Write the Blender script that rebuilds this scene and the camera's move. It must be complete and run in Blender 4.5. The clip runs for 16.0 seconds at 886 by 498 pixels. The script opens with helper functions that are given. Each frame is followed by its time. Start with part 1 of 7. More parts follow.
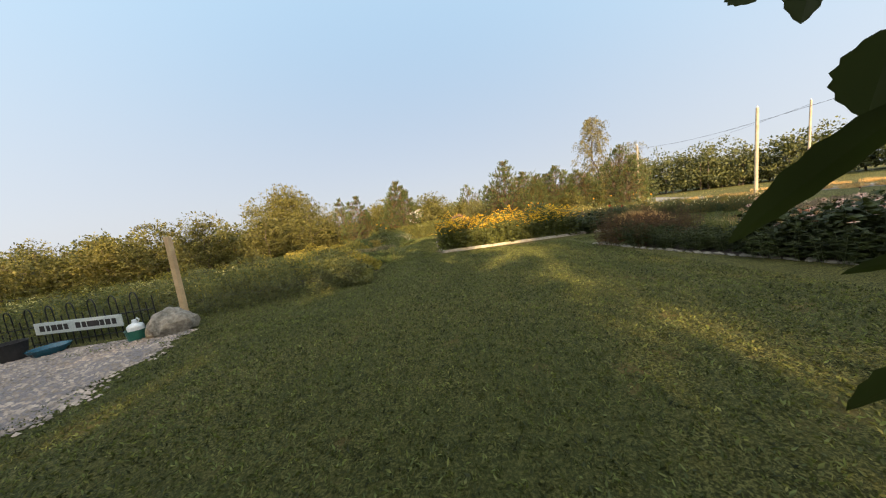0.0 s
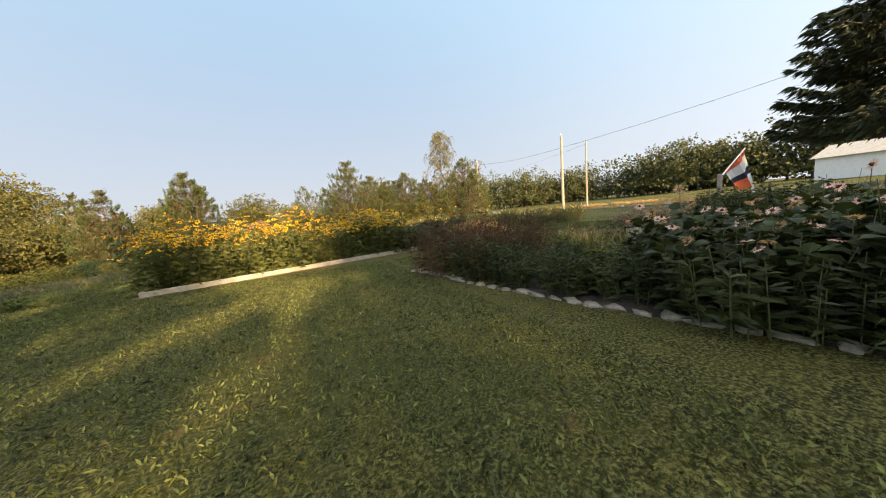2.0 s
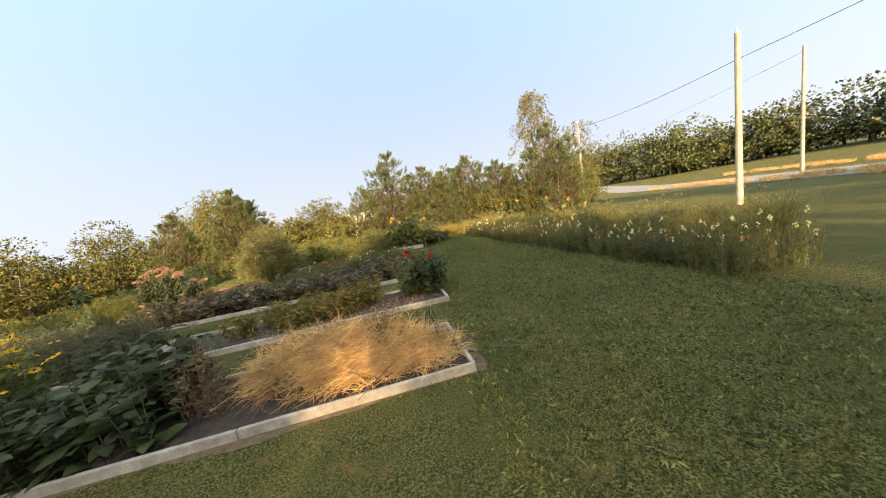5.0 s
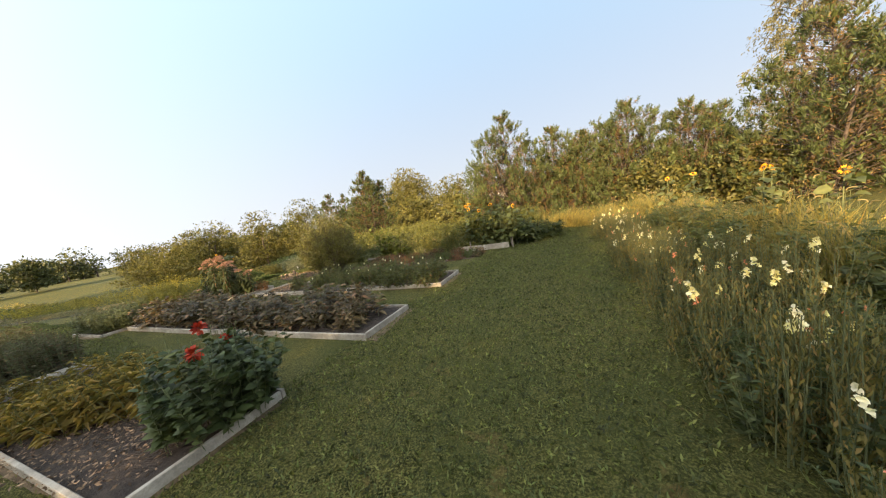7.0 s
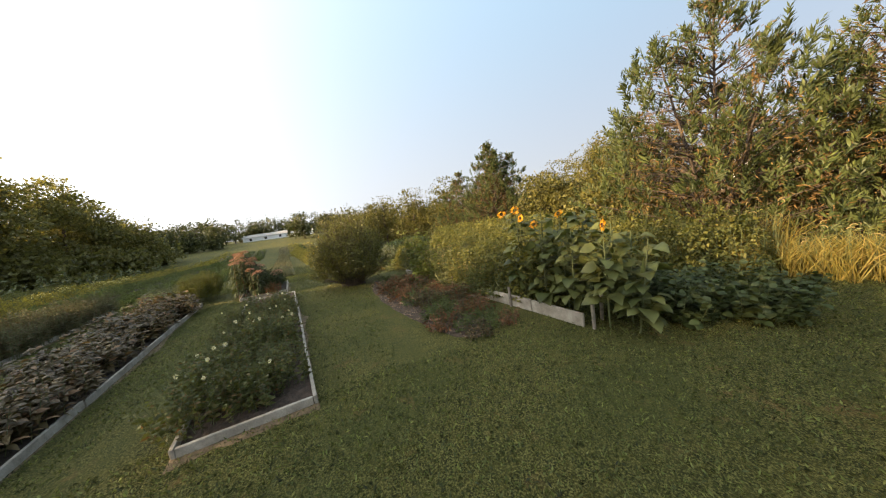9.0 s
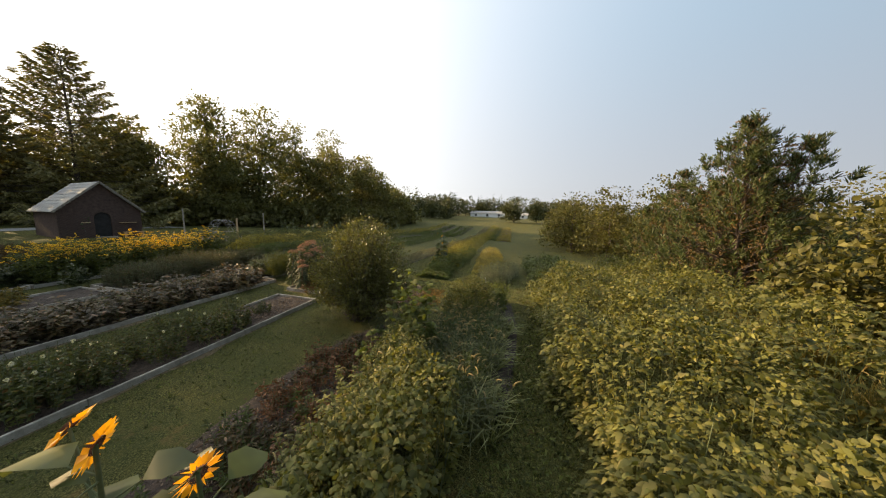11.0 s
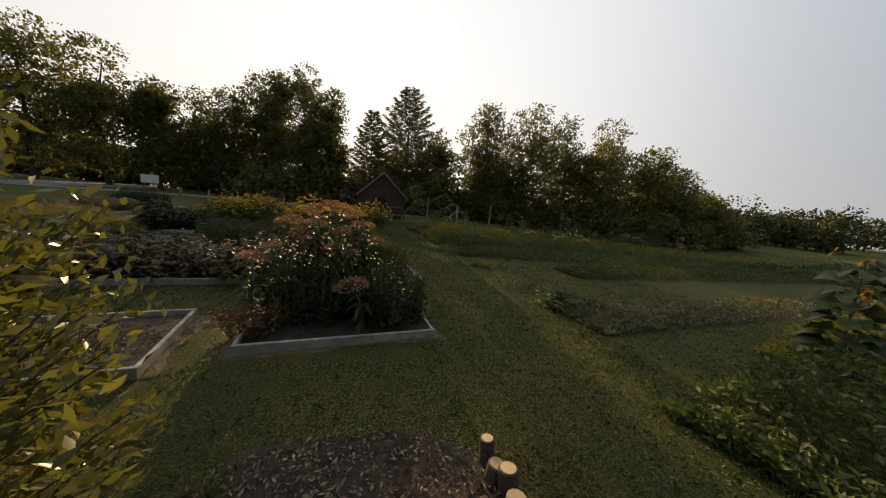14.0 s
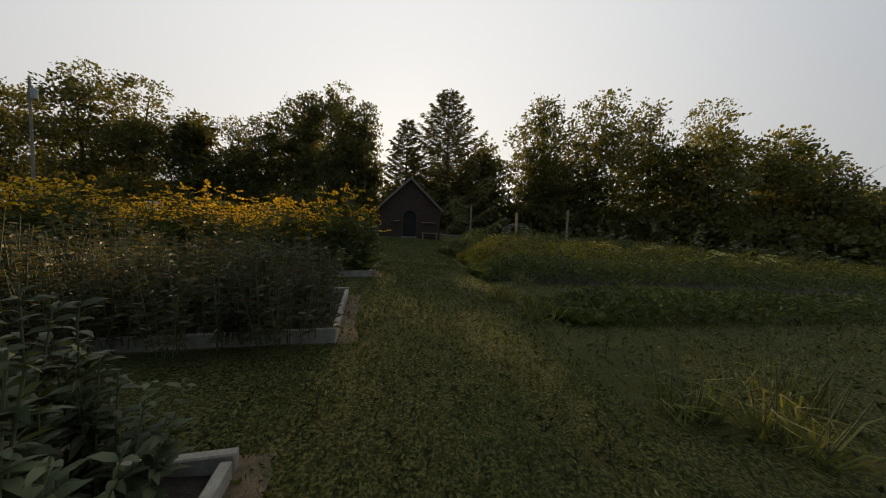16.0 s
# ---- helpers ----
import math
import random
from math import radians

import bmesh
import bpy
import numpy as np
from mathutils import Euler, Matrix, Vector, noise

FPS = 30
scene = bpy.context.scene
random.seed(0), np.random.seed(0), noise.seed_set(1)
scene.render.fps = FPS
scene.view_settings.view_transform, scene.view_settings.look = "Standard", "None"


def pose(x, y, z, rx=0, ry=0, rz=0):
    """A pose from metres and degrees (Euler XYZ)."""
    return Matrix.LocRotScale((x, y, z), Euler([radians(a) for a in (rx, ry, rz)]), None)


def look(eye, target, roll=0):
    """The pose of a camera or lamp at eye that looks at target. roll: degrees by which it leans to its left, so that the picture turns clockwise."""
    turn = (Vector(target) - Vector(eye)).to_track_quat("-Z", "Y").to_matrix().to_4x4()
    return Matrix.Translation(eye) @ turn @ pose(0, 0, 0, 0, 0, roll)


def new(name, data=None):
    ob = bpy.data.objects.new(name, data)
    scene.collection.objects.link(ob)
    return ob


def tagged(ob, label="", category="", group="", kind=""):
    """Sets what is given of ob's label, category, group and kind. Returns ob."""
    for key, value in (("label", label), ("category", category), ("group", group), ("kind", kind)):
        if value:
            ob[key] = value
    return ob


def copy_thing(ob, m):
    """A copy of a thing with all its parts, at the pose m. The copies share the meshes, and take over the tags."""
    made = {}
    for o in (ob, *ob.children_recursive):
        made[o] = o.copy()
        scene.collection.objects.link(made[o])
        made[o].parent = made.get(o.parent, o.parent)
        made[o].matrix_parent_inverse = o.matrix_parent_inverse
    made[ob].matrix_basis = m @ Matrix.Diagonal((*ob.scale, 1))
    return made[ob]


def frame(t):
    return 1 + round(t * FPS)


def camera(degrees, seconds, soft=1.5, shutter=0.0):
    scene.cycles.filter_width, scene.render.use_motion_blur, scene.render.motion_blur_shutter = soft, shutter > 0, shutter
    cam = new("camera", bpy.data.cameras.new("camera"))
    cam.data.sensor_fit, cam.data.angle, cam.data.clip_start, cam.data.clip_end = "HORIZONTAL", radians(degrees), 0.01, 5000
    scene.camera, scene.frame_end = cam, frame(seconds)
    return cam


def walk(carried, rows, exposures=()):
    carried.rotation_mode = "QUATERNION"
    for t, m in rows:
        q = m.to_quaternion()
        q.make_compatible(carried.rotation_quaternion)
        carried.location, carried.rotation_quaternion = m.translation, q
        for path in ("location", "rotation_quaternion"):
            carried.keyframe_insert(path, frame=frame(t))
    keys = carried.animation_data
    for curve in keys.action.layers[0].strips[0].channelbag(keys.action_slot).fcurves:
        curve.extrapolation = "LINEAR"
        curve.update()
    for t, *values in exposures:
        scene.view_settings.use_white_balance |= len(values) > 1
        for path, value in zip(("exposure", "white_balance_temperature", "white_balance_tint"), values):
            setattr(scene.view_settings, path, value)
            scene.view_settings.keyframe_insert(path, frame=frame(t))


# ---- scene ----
cam = camera(114.3, 16.0, 1.15)
PATH = [
    (0, (0.286, -0.011, 1.901), (0.23, 1.973, 1.652), -6.9),
    (0.5, (0.607, 0.928, 1.82), (0.91, 2.885, 1.543), -6.8),
    (1, (1.276, 1.976, 1.764), (1.845, 3.872, 1.484), -6.6),
    (1.5, (2.122, 3.002, 1.595), (2.868, 4.836, 1.315), -5.9),
    (2, (3.153, 4.095, 1.478), (3.994, 5.889, 1.2), -5.2),
    (2.5, (4.306, 5.131, 1.688), (5.157, 6.919, 1.408), -5.2),
    (3, (5.738, 6.172, 2.034), (6.514, 7.992, 1.744), -5.9),
    (3.5, (7.056, 7.349, 2.139), (7.689, 9.224, 1.853), -7.4),
    (6, (12.975, 13.291, 2.064), (12.474, 15.203, 1.761), -9.9),
    (6.5, (13.668, 14.854, 1.988), (12.876, 16.667, 1.695), -9.7),
    (7, (14.388, 16.57, 1.999), (13.298, 18.221, 1.707), -10.4),
    (7.5, (14.733, 18.387, 1.923), (13.384, 19.837, 1.644), -10.0),
    (8, (14.733, 20.381, 1.777), (13.176, 21.608, 1.513), -8.8),
    (8.5, (14.416, 22.689, 1.917), (12.673, 23.631, 1.642), -9.0),
    (10.8, (9.556, 29.471, 2.719), (7.673, 28.843, 2.474), -0.3),
    (11, (8.91, 29.85, 2.786), (7.089, 29.062, 2.53), 0.8),
    (11.5, (6.968, 30.221, 2.731), (5.362, 29.061, 2.456), 3.1),
    (12, (5.226, 30.099, 2.687), (3.878, 28.652, 2.392), 4.7),
    (12.5, (3.594, 29.497, 2.474), (2.504, 27.848, 2.171), 5.6),
    (13, (2.286, 28.535, 2.063), (1.42, 26.756, 1.766), 5.8),
    (13.5, (1.243, 27.222, 1.788), (0.573, 25.358, 1.508), 5.6),
    (14, (0.505, 25.7, 1.661), (0.007, 23.781, 1.401), 5.1),
    (14.5, (-0.169, 23.923, 1.432), (-0.524, 21.967, 1.209), 4.6),
    (15, (-0.542, 21.94, 1.127), (-0.796, 19.964, 0.945), 3.7),
    (15.5, (-0.821, 20.194, 1.019), (-1.015, 18.209, 0.875), 2.9),
    (16, (-1.144, 18.538, 1.077), (-1.304, 16.548, 0.959), 2.3),
]
walk(cam, [(t, look(eye, target, roll)) for t, eye, target, roll in PATH],
     exposures=[(0, 1.68), (2.5, 1.76), (3.5, 2.0), (6, 1.93), (8.5, 1.77), (11, 1.15), (12.5, 0.68), (14, 0.25), (16, 0.02)])

# ---- light ----
SUN_AZ, SUN_EL = 177.0, 19.0          # clockwise from +y, and height, in degrees
world = bpy.data.worlds.new("world")
scene.world = world
world.use_nodes = True
wt = world.node_tree
sky = wt.nodes.new("ShaderNodeTexSky")
sky.sky_type, sky.sun_disc = "NISHITA", False
sky.sun_elevation, sky.sun_rotation = radians(SUN_EL), radians(SUN_AZ)
sky.air_density, sky.dust_density, sky.ozone_density = 1.0, 1.0, 1.0
# summer haze over the whole sky: pale blue away from the sun, brighter and warmer towards it
to_sun = Vector((math.sin(radians(SUN_AZ)) * math.cos(radians(SUN_EL)), math.cos(radians(SUN_AZ)) * math.cos(radians(SUN_EL)), math.sin(radians(SUN_EL))))
sky_way = wt.nodes.new("ShaderNodeTexCoord")
toward = wt.nodes.new("ShaderNodeVectorMath")
toward.operation = "DOT_PRODUCT"
toward.inputs[1].default_value = to_sun
wt.links.new(sky_way.outputs["Generated"], toward.inputs[0])
spread = wt.nodes.new("ShaderNodeMapRange")
spread.inputs["From Min"].default_value, spread.inputs["From Max"].default_value = -1.0, 1.0
wt.links.new(toward.outputs["Value"], spread.inputs["Value"])
def sky_band(stops):
    band = wt.nodes.new("ShaderNodeValToRGB")
    while len(band.color_ramp.elements) < len(stops):
        band.color_ramp.elements.new(0.5)
    for e, (p, c) in zip(band.color_ramp.elements, stops):
        e.position, e.color = p, (*c, 1)
    band.color_ramp.interpolation = "B_SPLINE"
    wt.links.new(spread.outputs["Result"], band.inputs[0])
    return band.outputs[0]


low_sky = sky_band([(0.0, (0.33, 0.345, 0.385)), (0.25, (0.36, 0.37, 0.395)), (0.5, (0.325, 0.335, 0.355)), (0.75, (0.45, 0.445, 0.44)), (1.0, (0.86, 0.79, 0.69))])
high_sky = sky_band([(0.0, (0.205, 0.3, 0.42)), (0.25, (0.26, 0.365, 0.46)), (0.5, (0.255, 0.33, 0.405)), (0.75, (0.4, 0.43, 0.47)), (1.0, (0.81, 0.79, 0.76))])
height = wt.nodes.new("ShaderNodeSeparateXYZ")
wt.links.new(sky_way.outputs["Generated"], height.inputs[0])
rise = wt.nodes.new("ShaderNodeMapRange")
rise.interpolation_type = "SMOOTHSTEP"
rise.inputs["From Min"].default_value, rise.inputs["From Max"].default_value = -0.05, 0.6
wt.links.new(height.outputs["Z"], rise.inputs["Value"])
veil = wt.nodes.new("ShaderNodeMix")
veil.data_type = "RGBA"
wt.links.new(rise.outputs["Result"], veil.inputs[0])
wt.links.new(low_sky, veil.inputs[6])
wt.links.new(high_sky, veil.inputs[7])
thick = wt.nodes.new("ShaderNodeVectorMath")
thick.operation = "SCALE"
aureole = wt.nodes.new("ShaderNodeMapRange")
aureole.interpolation_type = "SMOOTHSTEP"
for side, value in (("From Min", -0.9), ("From Max", 1.0), ("To Min", 10.0), ("To Max", 20.5)):
    aureole.inputs[side].default_value = value
wt.links.new(toward.outputs["Value"], aureole.inputs["Value"])
wt.links.new(aureole.outputs["Result"], thick.inputs["Scale"])
wt.links.new(veil.outputs[2], thick.inputs[0])
haze = wt.nodes.new("ShaderNodeMix")
haze.data_type = "RGBA"
haze.inputs[0].default_value = 0.93
wt.links.new(thick.outputs[0], haze.inputs[7])
wt.links.new(sky.outputs[0], haze.inputs[6])
wt.links.new(haze.outputs[2], wt.nodes["Background"].inputs[0])
wt.nodes["Background"].inputs[1].default_value = 0.06
sun_data = bpy.data.lights.new("sun", "SUN")
sun_data.energy, sun_data.angle, sun_data.color = 5.0, radians(0.6), (1.0, 0.7, 0.36)
sun = new("sun", sun_data)
sun.matrix_world = look(to_sun * 200, (0, 0, 0))

# ---- ground height ----
def gz(x, y):
    x, y = np.asarray(x, float), np.asarray(y, float)
    h = 0.03 * (20 - np.clip(y, -30, 60)) + 0.045 * np.clip(x, -45, 0) + 0.03 * np.clip(-x - 45, 0, 60) + 0.02 * (np.clip(x, 44, 110) - 44)
    return h if h.ndim else float(h)


# ---- materials ----
def material(name):
    m = bpy.data.materials.new(name)
    m.use_nodes = True
    nt = m.node_tree
    return m, nt, nt.nodes["Principled BSDF"], nt.nodes["Material Output"]


def ramp(nt, fac, stops):
    r = nt.nodes.new("ShaderNodeValToRGB")
    while len(r.color_ramp.elements) < len(stops):
        r.color_ramp.elements.new(0.5)
    for e, (p, c) in zip(r.color_ramp.elements, stops):
        e.position, e.color = p, (*c, 1)
    nt.links.new(fac, r.inputs[0])
    return r.outputs[0]


def noise_node(nt, scale, detail=4.0, rough=0.6, coord=None):
    n = nt.nodes.new("ShaderNodeTexNoise")
    n.inputs["Scale"].default_value, n.inputs["Detail"].default_value, n.inputs["Roughness"].default_value = scale, detail, rough
    if coord is None:
        coord = nt.nodes.new("ShaderNodeTexCoord").outputs["Object"]
    nt.links.new(coord, n.inputs["Vector"])
    return n.outputs["Fac"]


def mixed(nt, fac, a, b, kind="MIX"):
    n = nt.nodes.new("ShaderNodeMix")
    n.data_type, n.blend_type = "RGBA", kind
    for sock, v in ((n.inputs[0], fac), (n.inputs[6], a), (n.inputs[7], b)):
        if isinstance(v, bpy.types.NodeSocket):
            nt.links.new(v, sock)
        elif isinstance(v, tuple):
            sock.default_value = (*v, 1)
        else:
            sock.default_value = v
    return n.outputs[2]


def bumped(nt, bsdf, height, strength, dist):
    b = nt.nodes.new("ShaderNodeBump")
    b.inputs["Strength"].default_value, b.inputs["Distance"].default_value = strength, dist
    nt.links.new(height, b.inputs["Height"])
    nt.links.new(b.outputs[0], bsdf.inputs["Normal"])


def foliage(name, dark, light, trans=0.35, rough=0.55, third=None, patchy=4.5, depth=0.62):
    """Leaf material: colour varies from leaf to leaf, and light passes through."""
    m, nt, p, out = material(name)
    g = nt.nodes.new("ShaderNodeNewGeometry")
    dark, light, third = (None if c is None else (c[0] * 1.08, c[1], c[2] * 0.86) for c in (dark, light, third))
    stops = [(0.0, dark), (1.0, light)] if third is None else [(0.0, dark), (0.75, light), (1.0, third)]
    col = ramp(nt, g.outputs["Random Per Island"], stops)
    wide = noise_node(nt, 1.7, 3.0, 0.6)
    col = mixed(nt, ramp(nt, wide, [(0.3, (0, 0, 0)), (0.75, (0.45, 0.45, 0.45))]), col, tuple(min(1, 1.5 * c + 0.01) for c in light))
    # noise darkens and lightens whole clumps: shade between them put into the colour
    clump_shade = noise_node(nt, patchy, 2.0, 0.5)
    col = mixed(nt, 1.0, col, ramp(nt, clump_shade, [(0.32, (depth, depth, depth)), (0.68, (1.9 - depth, 1.88 - depth, 1.82 - depth))]), "MULTIPLY")
    nt.links.new(col, p.inputs["Base Color"])
    p.inputs["Roughness"].default_value = rough
    p.inputs["Specular IOR Level"].default_value = 0.35
    t = nt.nodes.new("ShaderNodeBsdfTranslucent")
    nt.links.new(mixed(nt, 1.0, col, (1.0, 1.0, 0.45), "MULTIPLY"), t.inputs[0])
    s = nt.nodes.new("ShaderNodeMixShader")
    s.inputs[0].default_value = trans
    nt.links.new(p.outputs[0], s.inputs[1])
    nt.links.new(t.outputs[0], s.inputs[2])
    nt.links.new(s.outputs[0], out.inputs[0])
    return m


def plain(name, stops, scale=8.0, rough=0.7, bump=0.3, bump_scale=40.0, metal=0.0, dist=0.01, vary=True):
    """A rough solid: two sizes of noise in the colour, fine relief, and a shift from piece to piece."""
    m, nt, p, out = material(name)
    big, fine = noise_node(nt, scale), noise_node(nt, bump_scale, 5.0, 0.65)
    col = ramp(nt, big, stops)
    col = mixed(nt, 0.35, col, ramp(nt, fine, [(0.3, (0.25, 0.25, 0.25)), (0.7, (0.8, 0.8, 0.8))]), "OVERLAY")
    if vary:
        o = nt.nodes.new("ShaderNodeObjectInfo")
        col = mixed(nt, 0.4, col, ramp(nt, o.outputs["Random"], [(0.0, (0.35, 0.35, 0.35)), (1.0, (0.65, 0.65, 0.65))]), "OVERLAY")
    nt.links.new(col, p.inputs["Base Color"])
    p.inputs["Roughness"].default_value, p.inputs["Metallic"].default_value = rough, metal
    bumped(nt, p, fine, bump, dist)
    return m


def lawn_material():
    m, nt, p, out = material("lawn")
    fine, mid, wide, patch = noise_node(nt, 55.0, 6.0, 0.7), noise_node(nt, 6.0, 5.0, 0.65), noise_node(nt, 0.5, 4.0, 0.6), noise_node(nt, 1.6, 5.0, 0.7)
    col = ramp(nt, fine, [(0.38, (0.007, 0.008, 0.002)), (0.49, (0.05, 0.052, 0.013)), (0.6, (0.21, 0.19, 0.056))])
    col = mixed(nt, ramp(nt, mid, [(0.4, (0, 0, 0)), (0.75, (0.5, 0.5, 0.5))]), col, (0.132, 0.112, 0.026))
    col = mixed(nt, ramp(nt, wide, [(0.42, (0, 0, 0)), (0.62, (0.55, 0.55, 0.55))]), col, (0.053, 0.062, 0.016))
    col = mixed(nt, ramp(nt, patch, [(0.6, (0, 0, 0)), (0.76, (0.7, 0.7, 0.7))]), col, (0.2, 0.12, 0.045))
    nt.links.new(col, p.inputs["Base Color"])
    p.inputs["Roughness"].default_value = 0.9
    p.inputs["Specular IOR Level"].default_value = 0.15
    bumped(nt, p, fine, 0.8, 0.05)
    return m


M_LAWN = lawn_material()
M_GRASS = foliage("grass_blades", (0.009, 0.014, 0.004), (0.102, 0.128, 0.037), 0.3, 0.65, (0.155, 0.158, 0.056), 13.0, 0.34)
M_SOIL = plain("soil", [(0.3, (0.024, 0.017, 0.012)), (0.7, (0.075, 0.053, 0.038))], 9.0, 0.95, 0.9, 45.0, dist=0.04)
M_EARTH = plain("bare_earth", [(0.3, (0.09, 0.065, 0.035)), (0.7, (0.2, 0.14, 0.075))], 9.0, 0.95, 0.9, 45.0, dist=0.04)
M_MULCH = plain("mulch", [(0.3, (0.03, 0.02, 0.014)), (0.7, (0.105, 0.07, 0.046))], 14.0, 0.95, 1.0, 60.0, dist=0.04)
M_CHIP = foliage("mulch_chips", (0.03, 0.021, 0.016), (0.26, 0.195, 0.145), 0.0, 0.9)
M_BOARD = plain("bed_board", [(0.3, (0.2, 0.172, 0.135)), (0.7, (0.4, 0.36, 0.295))], 5.0, 0.85, 0.4, 70.0)
M_GREYWOOD = plain("weathered_wood", [(0.3, (0.12, 0.10, 0.08)), (0.7, (0.32, 0.28, 0.23))], 7.0, 0.85, 0.6, 60.0)
M_TANWOOD = plain("tan_wood", [(0.3, (0.36, 0.24, 0.12)), (0.7, (0.52, 0.37, 0.2))], 5.0, 0.75, 0.3, 60.0)
M_BARK = plain("bark", [(0.3, (0.04, 0.03, 0.025)), (0.7, (0.13, 0.10, 0.08))], 6.0, 0.95, 1.0, 25.0, dist=0.03)
M_STEM = plain("stem", [(0.3, (0.06, 0.08, 0.025)), (0.7, (0.13, 0.14, 0.06))], 9.0, 0.8, 0.2)
M_DRYSTEM = plain("dry_stem", [(0.3, (0.09, 0.045, 0.025)), (0.7, (0.2, 0.12, 0.07))], 9.0, 0.85, 0.2)
M_SEEDSTEM = plain("seed_stem", [(0.3, (0.03, 0.018, 0.01)), (0.7, (0.13, 0.075, 0.04))], 9.0, 0.85, 0.2)
M_STONE = plain("stone", [(0.3, (0.11, 0.095, 0.07)), (0.7, (0.3, 0.265, 0.21))], 9.0, 0.9, 0.7, 18.0, dist=0.03)
M_GRAVEL = plain("gravel", [(0.3, (0.15, 0.125, 0.115)), (0.7, (0.29, 0.25, 0.235))], 20.0, 0.95, 1.0, 60.0, dist=0.03)
M_PEBBLE = foliage("pebbles", (0.11, 0.095, 0.09), (0.34, 0.3, 0.285), 0.0, 0.9)
M_ROAD = plain("road", [(0.3, (0.16, 0.155, 0.15)), (0.7, (0.24, 0.23, 0.22))], 1.0, 0.95, 0.3, 40.0)
M_POLE = plain("pole_wood", [(0.3, (0.22, 0.185, 0.14)), (0.7, (0.36, 0.31, 0.25))], 3.0, 0.9, 0.4, 30.0)
M_BRICK = plain("brick", [(0.3, (0.045, 0.028, 0.022)), (0.7, (0.1, 0.062, 0.048))], 6.0, 0.9, 0.4, 50.0)
M_ROOF = plain("roof_shingle", [(0.3, (0.26, 0.25, 0.23)), (0.7, (0.4, 0.39, 0.36))], 3.0, 0.9, 0.5, 30.0)
M_WHITE = plain("white_paint", [(0.3, (0.72, 0.72, 0.7)), (0.7, (0.82, 0.82, 0.8))], 3.0, 0.6, 0.1, 40.0)
M_DARK = plain("dark_interior", [(0.3, (0.012, 0.011, 0.01)), (0.7, (0.03, 0.027, 0.025))], 5.0, 0.9, 0.1)
M_IRON = plain("black_iron", [(0.3, (0.012, 0.012, 0.013)), (0.7, (0.03, 0.03, 0.03))], 9.0, 0.5, 0.2, 60.0, 0.6)
M_GREEN = plain("green_plastic", [(0.3, (0.01, 0.07, 0.055)), (0.7, (0.015, 0.1, 0.075))], 4.0, 0.4, 0.05)
M_TEAL = plain("teal_glaze", [(0.3, (0.01, 0.06, 0.09)), (0.7, (0.02, 0.1, 0.14))], 4.0, 0.25, 0.05)
M_CLEAR = plain("milky_plastic", [(0.3, (0.55, 0.58, 0.57)), (0.7, (0.68, 0.7, 0.69))], 4.0, 0.35, 0.05)
M_TERRA = plain("terracotta", [(0.3, (0.36, 0.13, 0.06)), (0.7, (0.5, 0.2, 0.1))], 6.0, 0.85, 0.2)
M_RUST = plain("rusted_steel", [(0.3, (0.03, 0.014, 0.008)), (0.7, (0.07, 0.03, 0.016))], 9.0, 0.8, 0.4, 60.0, 0.3)
M_STUMP = plain("stump_wood", [(0.3, (0.22, 0.15, 0.10)), (0.7, (0.5, 0.4, 0.3))], 7.0, 0.9, 0.8, 30.0, dist=0.02)
M_SIGN = plain("sign_grey", [(0.3, (0.36, 0.4, 0.38)), (0.7, (0.47, 0.5, 0.48))], 4.0, 0.7, 0.2)
M_FLAGW = plain("flag_white", [(0.3, (0.7, 0.68, 0.68)), (0.7, (0.8, 0.79, 0.79))], 4.0, 0.8, 0.05)
M_FLAGO = plain("flag_orange", [(0.3, (0.62, 0.14, 0.05)), (0.7, (0.7, 0.18, 0.07))], 4.0, 0.8, 0.05)
M_FLAGB = plain("flag_navy", [(0.3, (0.02, 0.02, 0.05)), (0.7, (0.03, 0.03, 0.07))], 4.0, 0.8, 0.05)

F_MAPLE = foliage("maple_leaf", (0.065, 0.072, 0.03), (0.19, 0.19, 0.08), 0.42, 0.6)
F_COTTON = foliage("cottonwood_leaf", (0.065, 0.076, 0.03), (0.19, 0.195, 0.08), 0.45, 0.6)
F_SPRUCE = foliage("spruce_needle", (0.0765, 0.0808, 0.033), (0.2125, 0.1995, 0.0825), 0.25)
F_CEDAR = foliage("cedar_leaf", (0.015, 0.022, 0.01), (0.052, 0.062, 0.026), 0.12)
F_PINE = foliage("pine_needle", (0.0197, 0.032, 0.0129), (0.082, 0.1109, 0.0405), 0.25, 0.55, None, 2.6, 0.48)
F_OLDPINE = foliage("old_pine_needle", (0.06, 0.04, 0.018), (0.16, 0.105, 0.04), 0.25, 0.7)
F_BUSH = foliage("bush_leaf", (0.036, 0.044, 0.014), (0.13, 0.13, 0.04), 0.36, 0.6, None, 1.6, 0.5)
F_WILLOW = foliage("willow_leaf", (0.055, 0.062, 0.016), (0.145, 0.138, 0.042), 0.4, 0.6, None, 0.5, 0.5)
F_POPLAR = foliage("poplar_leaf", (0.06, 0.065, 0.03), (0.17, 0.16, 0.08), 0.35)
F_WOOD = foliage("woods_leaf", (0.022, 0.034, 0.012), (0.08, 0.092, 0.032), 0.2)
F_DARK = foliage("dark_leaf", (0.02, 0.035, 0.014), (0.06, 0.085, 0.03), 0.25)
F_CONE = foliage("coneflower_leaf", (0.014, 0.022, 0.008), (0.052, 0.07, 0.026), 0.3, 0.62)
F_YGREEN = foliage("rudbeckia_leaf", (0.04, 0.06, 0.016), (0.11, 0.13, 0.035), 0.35)
